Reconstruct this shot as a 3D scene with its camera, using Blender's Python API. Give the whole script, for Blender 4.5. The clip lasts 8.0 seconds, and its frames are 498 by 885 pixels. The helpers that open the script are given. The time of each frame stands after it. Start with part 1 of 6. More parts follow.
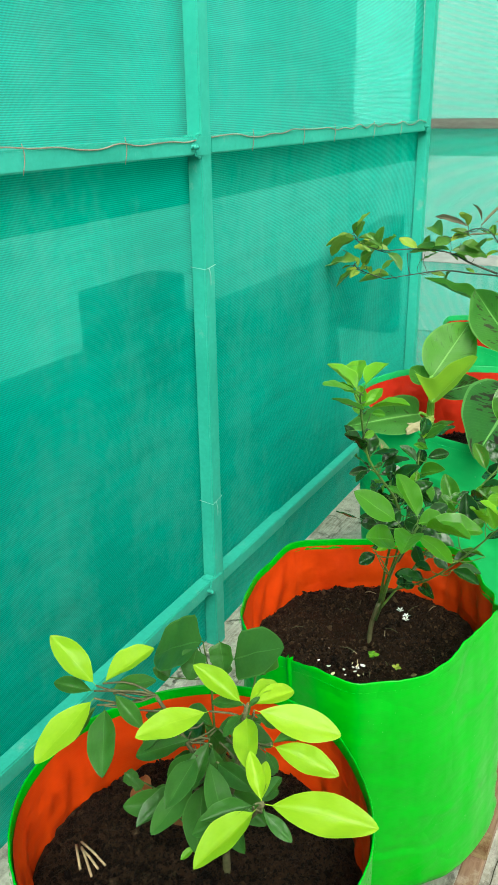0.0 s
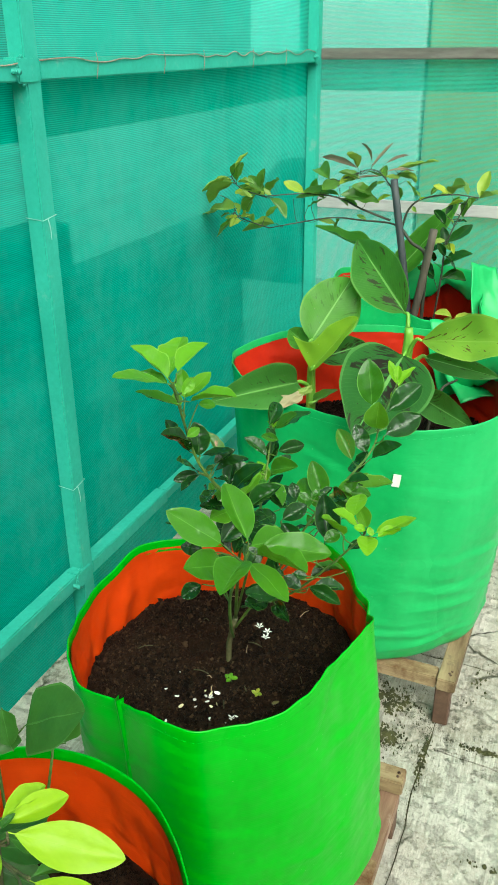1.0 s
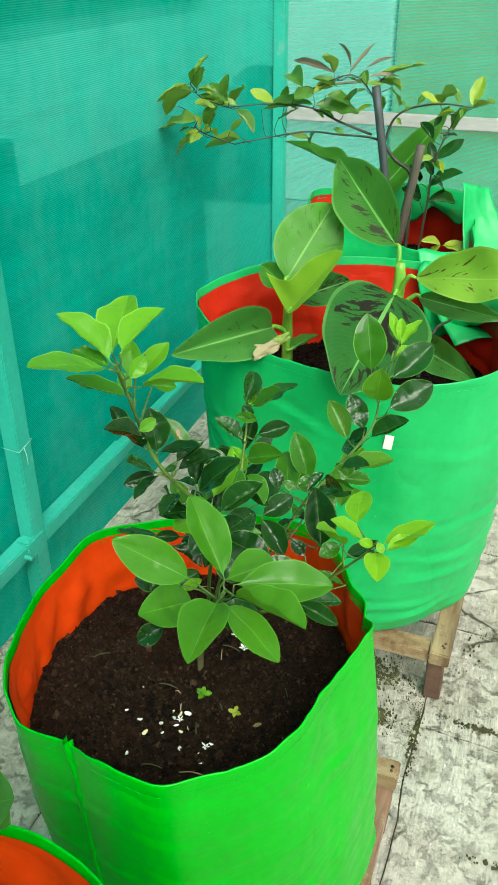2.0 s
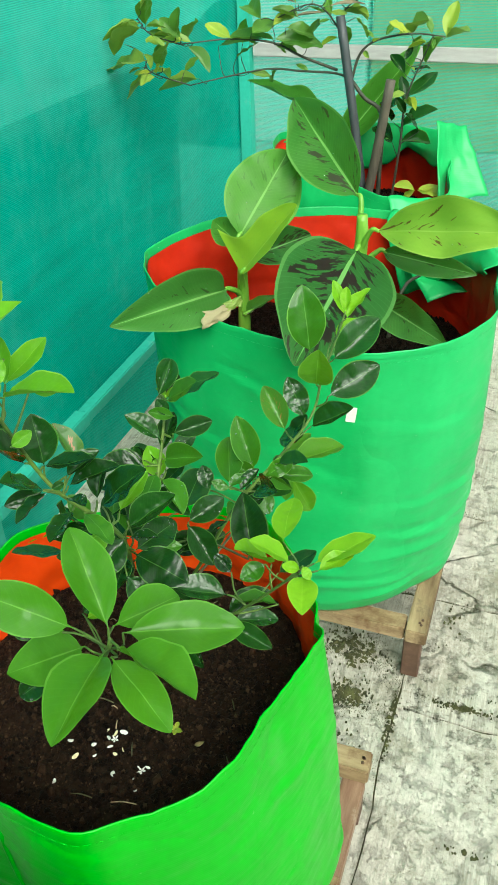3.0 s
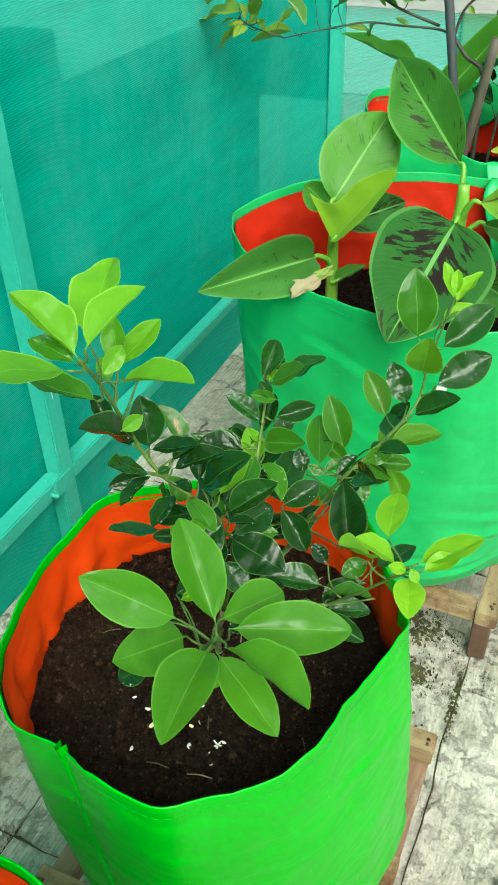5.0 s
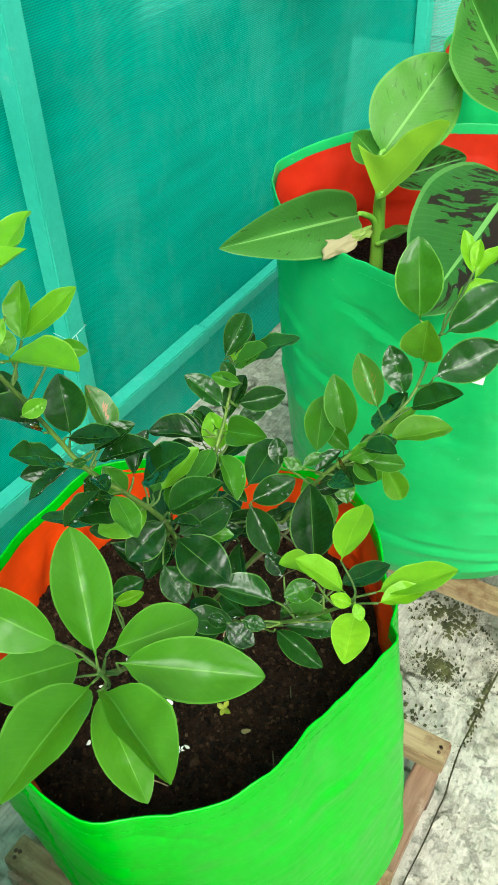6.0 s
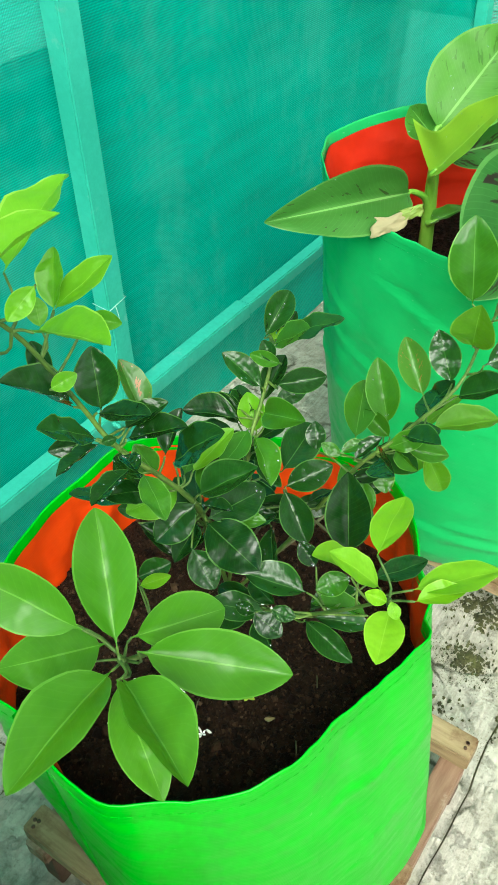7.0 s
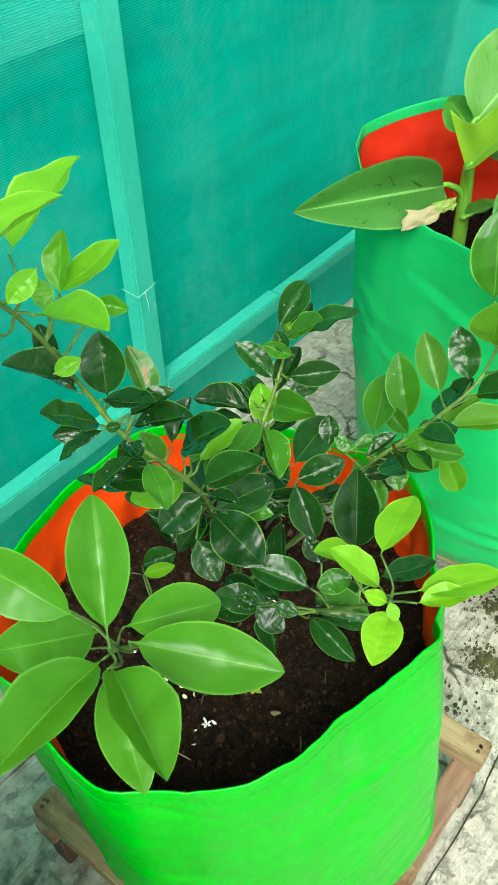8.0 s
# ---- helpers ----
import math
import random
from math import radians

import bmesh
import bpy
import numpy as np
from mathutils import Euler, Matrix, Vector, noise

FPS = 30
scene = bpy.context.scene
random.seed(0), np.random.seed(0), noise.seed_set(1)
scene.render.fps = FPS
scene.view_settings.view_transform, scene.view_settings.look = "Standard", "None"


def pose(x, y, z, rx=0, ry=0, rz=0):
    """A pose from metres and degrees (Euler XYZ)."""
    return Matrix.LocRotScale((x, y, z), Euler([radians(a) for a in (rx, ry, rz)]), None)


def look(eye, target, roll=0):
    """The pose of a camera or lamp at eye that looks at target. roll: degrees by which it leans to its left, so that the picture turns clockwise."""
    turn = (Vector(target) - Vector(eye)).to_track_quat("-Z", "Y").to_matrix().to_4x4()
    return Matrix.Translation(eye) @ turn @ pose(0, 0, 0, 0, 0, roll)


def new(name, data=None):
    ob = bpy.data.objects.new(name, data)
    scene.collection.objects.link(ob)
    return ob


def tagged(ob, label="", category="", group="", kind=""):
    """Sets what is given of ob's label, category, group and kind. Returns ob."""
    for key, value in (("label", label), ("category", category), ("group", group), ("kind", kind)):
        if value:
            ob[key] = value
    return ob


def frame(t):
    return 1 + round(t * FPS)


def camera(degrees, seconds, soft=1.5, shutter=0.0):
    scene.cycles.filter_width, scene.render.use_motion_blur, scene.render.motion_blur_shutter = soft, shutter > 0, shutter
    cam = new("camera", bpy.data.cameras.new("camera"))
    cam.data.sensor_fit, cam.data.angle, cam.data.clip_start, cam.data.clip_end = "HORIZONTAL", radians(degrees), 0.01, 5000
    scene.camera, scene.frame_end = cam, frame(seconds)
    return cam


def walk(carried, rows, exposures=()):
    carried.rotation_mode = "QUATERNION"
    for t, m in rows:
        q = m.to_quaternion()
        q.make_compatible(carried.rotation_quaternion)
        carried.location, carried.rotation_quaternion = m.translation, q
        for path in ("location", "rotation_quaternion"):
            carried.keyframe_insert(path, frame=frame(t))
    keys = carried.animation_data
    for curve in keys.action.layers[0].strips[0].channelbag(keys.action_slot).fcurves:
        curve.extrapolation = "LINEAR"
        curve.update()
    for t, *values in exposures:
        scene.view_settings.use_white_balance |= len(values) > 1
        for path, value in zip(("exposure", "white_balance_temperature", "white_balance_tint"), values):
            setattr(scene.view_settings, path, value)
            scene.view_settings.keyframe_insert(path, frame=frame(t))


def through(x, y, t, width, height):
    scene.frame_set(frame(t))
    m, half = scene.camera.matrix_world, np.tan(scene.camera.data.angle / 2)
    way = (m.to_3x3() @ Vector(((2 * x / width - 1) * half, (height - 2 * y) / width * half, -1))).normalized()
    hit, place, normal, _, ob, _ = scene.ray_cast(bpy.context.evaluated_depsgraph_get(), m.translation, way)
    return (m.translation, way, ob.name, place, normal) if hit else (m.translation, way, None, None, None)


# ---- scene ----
cam = camera(33.4, 8.0, soft=0.6)
PATH = [
    (0, (-0.035, 0.181, 1.42), (-0.926, 1.806, 0.667), -0.8),
    (0.5, (0.017, 0.32, 1.415), (-0.78, 1.967, 0.609), -1.0),
    (1, (-0.019, 0.464, 1.379), (-0.733, 2.12, 0.513), -0.5),
    (1.2, (-0.054, 0.54, 1.383), (-0.741, 2.195, 0.495), -0.3),
    (2.3, (-0.113, 0.724, 1.319), (-0.704, 2.308, 0.25), -0.8),
    (2.5, (-0.082, 0.776, 1.315), (-0.675, 2.35, 0.233), -1.5),
    (3, (-0.087, 0.809, 1.315), (-0.667, 2.348, 0.177), -2.1),
    (3.5, (-0.118, 0.753, 1.332), (-0.672, 2.275, 0.159), -1.4),
    (4, (-0.131, 0.727, 1.342), (-0.693, 2.23, 0.148), -1.6),
    (4.5, (-0.145, 0.742, 1.342), (-0.748, 2.225, 0.143), -1.7),
    (5, (-0.135, 0.823, 1.327), (-0.818, 2.251, 0.104), -1.8),
    (5.2, (-0.12, 0.86, 1.316), (-0.842, 2.246, 0.067), -2.2),
    (6.3, (-0.09, 0.956, 1.284), (-0.94, 2.2, -0.032), -2.8),
    (6.5, (-0.096, 0.956, 1.282), (-0.955, 2.184, -0.042), -2.8),
    (7, (-0.103, 0.966, 1.275), (-0.986, 2.158, -0.067), -2.5),
    (7.5, (-0.109, 0.969, 1.27), (-1.028, 2.127, -0.078), -2.4),
    (8, (-0.093, 0.981, 1.27), (-1.032, 2.112, -0.086), -2.5),
]
walk(cam, [(t, look(eye, target, roll)) for t, eye, target, roll in PATH],
     [(0, 1.00, 6500, 3), (1, 0.94, 6500, 3), (3, 1.03, 6500, 3), (4.5, 1.08, 6500, 3), (6.5, 1.22, 6500, 3), (8, 1.30, 6500, 3)])

# ---- light ----
world = bpy.data.worlds.new("overcast_sky")
scene.world = world
world.use_nodes = True
wn, wl = world.node_tree.nodes, world.node_tree.links
sky = wn.new("ShaderNodeTexSky")
sky.sky_type, sky.sun_disc = "NISHITA", False
sky.sun_elevation, sky.sun_rotation = radians(46), radians(144)
sky.air_density, sky.dust_density, sky.ozone_density = 1.0, 4.0, 1.0
soften = wn.new("ShaderNodeHueSaturation")
soften.inputs["Saturation"].default_value = 0.25
wl.new(sky.outputs["Color"], soften.inputs["Color"])
wl.new(soften.outputs["Color"], wn["Background"].inputs["Color"])
wn["Background"].inputs["Strength"].default_value = 0.130

sun = new("sun", bpy.data.lights.new("sun", "SUN"))
sun.data.energy, sun.data.angle, sun.data.color = 1.35, radians(42), (1.0, 0.97, 0.92)
# light from behind and to the side of the walk, high up
sun.matrix_world = look((1.9, -1.4, 4.2), (-0.4, 1.8, 0.4))


# ---- materials ----
def node_mat(name):
    m = bpy.data.materials.new(name)
    m.use_nodes = True
    return m, m.node_tree.nodes, m.node_tree.links, m.node_tree.nodes["Principled BSDF"]


def noise_node(n, l, coord, scale, detail=4.0, rough=0.55, stretch=None):
    tex = n.new("ShaderNodeTexNoise")
    tex.inputs["Scale"].default_value = scale
    tex.inputs["Detail"].default_value = detail
    tex.inputs["Roughness"].default_value = rough
    if stretch:
        mp = n.new("ShaderNodeMapping")
        mp.inputs["Scale"].default_value = stretch
        l.new(coord, mp.inputs["Vector"])
        coord = mp.outputs["Vector"]
    l.new(coord, tex.inputs["Vector"])
    return tex.outputs["Fac"]


def ramp(n, l, fac, stops):
    r = n.new("ShaderNodeValToRGB")
    els = r.color_ramp.elements
    while len(els) < len(stops):
        els.new(0.5)
    for e, (p, c) in zip(els, stops):
        e.position = p
        e.color = (*c, 1) if len(c) == 3 else c
    l.new(fac, r.inputs["Fac"])
    return r.outputs["Color"]


def mixc(n, l, fac, a, b, mode="MIX"):
    mx = n.new("ShaderNodeMix")
    mx.data_type, mx.blend_type = "RGBA", mode
    for sock, v in ((mx.inputs[0], fac), (mx.inputs[6], a), (mx.inputs[7], b)):
        if isinstance(v, (int, float)):
            sock.default_value = v
        elif isinstance(v, tuple):
            sock.default_value = (*v, 1)
        else:
            l.new(v, sock)
    return mx.outputs[2]


def math_node(n, l, op, a, b=0.0, c=0.0, clamp=False):
    mt = n.new("ShaderNodeMath")
    mt.operation, mt.use_clamp = op, clamp
    for sock, v in zip(mt.inputs, (a, b, c)):
        if isinstance(v, (int, float)):
            sock.default_value = v
        else:
            l.new(v, sock)
    return mt.outputs[0]


def bump(n, l, height, bsdf, strength=0.3, dist=0.002):
    b = n.new("ShaderNodeBump")
    b.inputs["Strength"].default_value, b.inputs["Distance"].default_value = strength, dist
    l.new(height, b.inputs["Height"])
    l.new(b.outputs["Normal"], bsdf.inputs["Normal"])
    return b


def surface(name, dark, light, big=3.0, fine=60.0, rough=0.6, relief=0.3, dist=0.002, spec=0.5, dirt=None, stretch=None):
    """A two-scale mottled surface, in object coordinates (metres)."""
    m, n, l, p = node_mat(name)
    co = n.new("ShaderNodeTexCoord").outputs["Object"]
    a = noise_node(n, l, co, big, 3, 0.6, stretch)
    b = noise_node(n, l, co, fine, 5, 0.65, stretch)
    col = ramp(n, l, math_node(n, l, "ADD", math_node(n, l, "MULTIPLY", a, 0.6), math_node(n, l, "MULTIPLY", b, 0.4)), [(0.36, dark), (0.64, light)])
    if dirt:
        amount, dcol, dscale = dirt
        d = ramp(n, l, noise_node(n, l, co, dscale, 6, 0.7), [(0.62 - amount, (0, 0, 0)), (0.72 - amount * 0.5, (1, 1, 1))])
        col = mixc(n, l, d, col, dcol)
    l.new(col, p.inputs["Base Color"])
    p.inputs["Roughness"].default_value = rough
    p.inputs["Specular IOR Level"].default_value = spec
    bump(n, l, b, p, relief, dist)
    return m


def coated_fabric(name, dark, light, rough, sheen_dirt=(0.5, 0.55, 0.45), through=0.12):
    """Woven plastic sheet with a coating: faint weave, creases, scuffs, a little light through it."""
    m, n, l, p = node_mat(name)
    co = n.new("ShaderNodeTexCoord").outputs["Object"]
    a = noise_node(n, l, co, 6.0, 4, 0.55, (1, 1, 0.6))
    b = noise_node(n, l, co, 45.0, 4, 0.6)
    col = ramp(n, l, math_node(n, l, "ADD", math_node(n, l, "MULTIPLY", a, 0.7), math_node(n, l, "MULTIPLY", b, 0.3)), [(0.35, dark), (0.65, light)])
    scuff = ramp(n, l, noise_node(n, l, co, 9.0, 6, 0.65, (1, 1, 0.5)), [(0.60, (0, 0, 0)), (0.80, (0.10, 0.10, 0.10))])
    specks = ramp(n, l, noise_node(n, l, co, 120.0, 4, 0.6), [(0.70, (0, 0, 0)), (0.74, (0.5, 0.5, 0.5))])
    dust_and_glare = noise_node(n, l, co, 3.0, 3, 0.6)
    scuff = mixc(n, l, math_node(n, l, "MULTIPLY", specks, dust_and_glare), scuff, (1, 1, 1))
    col = mixc(n, l, scuff, col, sheen_dirt)
    l.new(col, p.inputs["Base Color"])
    l.new(math_node(n, l, "MULTIPLY_ADD", b, 0.2, rough - 0.1), p.inputs["Roughness"])
    p.inputs["Specular IOR Level"].default_value = 0.36
    w1 = n.new("ShaderNodeTexWave")
    w1.bands_direction = "Z"
    w1.inputs["Scale"].default_value = 95.0
    l.new(co, w1.inputs["Vector"])
    vo = n.new("ShaderNodeTexVoronoi")
    vo.feature, vo.inputs["Scale"].default_value = "DISTANCE_TO_EDGE", 3.2
    wob = n.new("ShaderNodeVectorMath")
    wob.operation = "ADD"
    nz = n.new("ShaderNodeTexNoise")
    nz.inputs["Scale"].default_value = 6.0
    l.new(co, nz.inputs["Vector"])
    sc = n.new("ShaderNodeVectorMath")
    sc.operation = "SCALE"
    sc.inputs["Scale"].default_value = 0.22
    l.new(nz.outputs["Color"], sc.inputs[0])
    l.new(co, wob.inputs[0])
    l.new(sc.outputs[0], wob.inputs[1])
    l.new(wob.outputs[0], vo.inputs["Vector"])
    soft = noise_node(n, l, co, 8.0, 3, 0.5, (1, 1, 0.6))
    pull = noise_node(n, l, co, 7.0, 3, 0.5, (1.0, 1.0, 2.6))
    soft = math_node(n, l, "ADD", soft, math_node(n, l, "MULTIPLY", pull, 0.7))
    creases = math_node(n, l, "MULTIPLY_ADD", math_node(n, l, "MINIMUM", vo.outputs["Distance"], 0.07), 1.5, soft)
    h = math_node(n, l, "ADD", math_node(n, l, "MULTIPLY", w1.outputs["Fac"], 0.006), creases)
    bump(n, l, h, p, 0.50, 0.014)
    tr = n.new("ShaderNodeBsdfTranslucent")
    l.new(col, tr.inputs["Color"])
    mx = n.new("ShaderNodeMixShader")
    mx.inputs[0].default_value = through
    l.new(p.outputs[0], mx.inputs[1])
    l.new(tr.outputs[0], mx.inputs[2])
    l.new(mx.outputs[0], n["Material Output"].inputs["Surface"])
    return m


def net_mat(name, col_dark, col_light, holes, tint=(0.35, 0.92, 0.80), even=0.55):
    """Shade net: flat tape threads in close rows, light passing through the gaps and the tapes."""
    m, n, l, p = node_mat(name)
    co = n.new("ShaderNodeTexCoord").outputs["UV"]
    def rows(direction, scale, distort):
        w = n.new("ShaderNodeTexWave")
        w.bands_direction = direction
        w.inputs["Scale"].default_value = scale
        w.inputs["Distortion"].default_value = distort
        w.inputs["Detail"].default_value = 2
        w.inputs["Detail Scale"].default_value = 0.6
        l.new(co, w.inputs["Vector"])
        return w.outputs["Fac"]
    r1, r2 = rows("Y", 78.0, 0.9), rows("X", 105.0, 0.9)
    broad = noise_node(n, l, co, 1.6, 3, 0.6)
    streak = noise_node(n, l, co, 9.0, 4, 0.65, (0.35, 2.2, 1))
    mottled = math_node(n, l, "ADD", math_node(n, l, "MULTIPLY", broad, 0.5), math_node(n, l, "MULTIPLY", streak, 0.5))
    weave = math_node(n, l, "MULTIPLY_ADD", r2, 0.28, math_node(n, l, "MULTIPLY", r1, 0.72))
    col = ramp(n, l, math_node(n, l, "MULTIPLY_ADD", weave, 0.20, math_node(n, l, "MULTIPLY_ADD", mottled, 0.80, 0.05)), [(0.3, col_dark), (0.76, col_light)])
    # whitish glare on the net, painted into the colour as pale streaks
    glare = noise_node(n, l, co, 2.2, 4, 0.6, (1.8, 0.6, 1))
    fine = noise_node(n, l, co, 24.0, 4, 0.6, (1.2, 0.8, 1))
    dust_and_glare = ramp(n, l, math_node(n, l, "MULTIPLY_ADD", fine, 0.3, math_node(n, l, "MULTIPLY", glare, 0.7)), [(0.48, (0, 0, 0)), (0.70, (0.16, 0.16, 0.16))])
    col = mixc(n, l, dust_and_glare, col, (0.36, 0.74, 0.64))
    l.new(col, p.inputs["Base Color"])
    p.inputs["Roughness"].default_value = 0.5
    p.inputs["Specular IOR Level"].default_value = 0.2
    bump(n, l, math_node(n, l, "MULTIPLY_ADD", streak, 1.2, weave), p, 0.5, 0.003)
    tr = n.new("ShaderNodeBsdfTranslucent")
    l.new(col, tr.inputs["Color"])
    gap = n.new("ShaderNodeBsdfTransparent")
    gap.inputs["Color"].default_value = (*tint, 1)
    mx = n.new("ShaderNodeMixShader")
    mx.inputs[0].default_value = 0.4
    l.new(p.outputs[0], mx.inputs[1])
    l.new(tr.outputs[0], mx.inputs[2])
    my = n.new("ShaderNodeMixShader")
    open_ = math_node(n, l, "MULTIPLY_ADD", math_node(n, l, "SUBTRACT", 1.0, weave), holes, holes * even, clamp=True)
    l.new(open_, my.inputs[0])
    l.new(mx.outputs[0], my.inputs[1])
    l.new(gap.outputs[0], my.inputs[2])
    l.new(my.outputs[0], n["Material Output"].inputs["Surface"])
    return m


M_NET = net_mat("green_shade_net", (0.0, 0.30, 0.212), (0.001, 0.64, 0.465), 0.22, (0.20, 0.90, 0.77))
M_NET_OPEN = net_mat("thin_green_shade_net", (0.0, 0.30, 0.21), (0.004, 0.62, 0.45), 0.29, (0.50, 0.86, 0.79), 1.2)
# upper side net: its stronger daylight is painted in as a paler green
M_NET_UP = net_mat("green_shade_net_painted_sunlit", (0.0, 0.44, 0.32), (0.002, 0.82, 0.62), 0.36, (0.30, 0.94, 0.82))
M_PAINT = surface("green_painted_steel", (0.028, 0.345, 0.250), (0.048, 0.45, 0.335), 4, 70, 0.42, 0.12, 0.001, 0.3, dirt=(0.02, (0.16, 0.42, 0.34), 16))
M_GREYWOOD = surface("weathered_timber", (0.30, 0.29, 0.27), (0.52, 0.51, 0.48), 6, 60, 0.8, 0.4, 0.002, stretch=(0.2, 1, 1))
M_DARKTIMBER = surface("dark_weathered_timber", (0.075, 0.070, 0.055), (0.22, 0.205, 0.17), 8, 70, 0.8, 0.5, 0.002, stretch=(0.2, 1, 1))
M_PALLET_X = surface("rough_sawn_wood_grain_along", (0.15, 0.085, 0.035), (0.42, 0.315, 0.17), 14, 110, 0.75, 0.7, 0.003, dirt=(0.12, (0.13, 0.055, 0.018), 12), stretch=(0.13, 1, 1))
M_PALLET_RED = surface("reddish_worn_wood", (0.17, 0.085, 0.045), (0.38, 0.26, 0.165), 12, 110, 0.7, 0.7, 0.003, dirt=(0.08, (0.42, 0.34, 0.25), 12), stretch=(1, 0.13, 1))
M_PALLET_Y = surface("rough_sawn_wood_grain_across", (0.14, 0.085, 0.04), (0.39, 0.29, 0.155), 14, 110, 0.75, 0.7, 0.003, dirt=(0.07, (0.10, 0.07, 0.045), 16), stretch=(1, 0.13, 1))
M_BROWNWOOD = surface("brown_wood", (0.070, 0.036, 0.022), (0.15, 0.085, 0.05), 8, 60, 0.7, 0.5, 0.002)
M_BAG = coated_fabric("green_bag_sheet", (0.0, 0.335, 0.002), (0.0, 0.45, 0.004), 0.36, through=0.03)
M_BAG_PALE = coated_fabric("light_green_bag_sheet", (0.012, 0.36, 0.088), (0.022, 0.46, 0.122), 0.40, through=0.02)
M_LINING = coated_fabric("orange_bag_lining", (0.62, 0.036, 0.002), (0.80, 0.072, 0.003), 0.42, (0.5, 0.2, 0.1), 0.03)
M_LINING_RED = coated_fabric("red_bag_lining", (0.50, 0.016, 0.003), (0.66, 0.028, 0.005), 0.5, (0.4, 0.12, 0.08), 0.02)


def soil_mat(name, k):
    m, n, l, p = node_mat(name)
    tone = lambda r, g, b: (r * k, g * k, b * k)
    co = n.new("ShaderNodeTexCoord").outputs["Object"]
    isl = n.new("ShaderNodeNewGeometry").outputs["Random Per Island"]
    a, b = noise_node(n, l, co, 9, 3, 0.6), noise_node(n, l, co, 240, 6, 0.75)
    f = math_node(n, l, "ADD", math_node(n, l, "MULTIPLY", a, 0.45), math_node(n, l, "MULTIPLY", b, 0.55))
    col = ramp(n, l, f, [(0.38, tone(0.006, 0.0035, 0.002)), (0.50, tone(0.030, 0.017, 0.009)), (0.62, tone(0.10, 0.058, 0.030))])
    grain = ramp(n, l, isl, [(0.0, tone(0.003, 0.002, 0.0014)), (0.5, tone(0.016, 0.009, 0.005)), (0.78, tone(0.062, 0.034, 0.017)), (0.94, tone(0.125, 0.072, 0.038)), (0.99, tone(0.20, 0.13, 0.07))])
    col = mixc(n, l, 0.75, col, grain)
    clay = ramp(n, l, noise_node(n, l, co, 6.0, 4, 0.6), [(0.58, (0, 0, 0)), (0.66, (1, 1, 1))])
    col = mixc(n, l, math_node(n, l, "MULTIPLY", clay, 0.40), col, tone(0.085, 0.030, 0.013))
    l.new(col, p.inputs["Base Color"])
    p.inputs["Roughness"].default_value = 0.6
    p.inputs["Specular IOR Level"].default_value = 0.12
    bump(n, l, b, p, 1.0, 0.010)
    return m


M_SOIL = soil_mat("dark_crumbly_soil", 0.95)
M_SOIL_DARK = soil_mat("darker_soil", 0.5)
# deep shade inside the two far bags, painted as near-black soil
M_SOIL_SHADED = soil_mat("soil_with_painted_shade", 0.22)
M_SOIL_BED = soil_mat("packed_dark_soil", 0.4)
M_WHITE = surface("white_petal", (0.70, 0.70, 0.60), (0.85, 0.85, 0.78), 40, 300, 0.5, 0.1, 0.0005)
M_NAIL = surface("rusty_nail", (0.045, 0.025, 0.015), (0.12, 0.06, 0.03), 40, 300, 0.7, 0.3, 0.0005)
M_WIRE = surface("binding_wire", (0.20, 0.15, 0.10), (0.40, 0.33, 0.25), 30, 200, 0.5, 0.2, 0.0005)
M_LACE = surface("pale_plastic_twine", (0.20, 0.48, 0.41), (0.42, 0.68, 0.60), 30, 200, 0.5, 0.2, 0.0005)


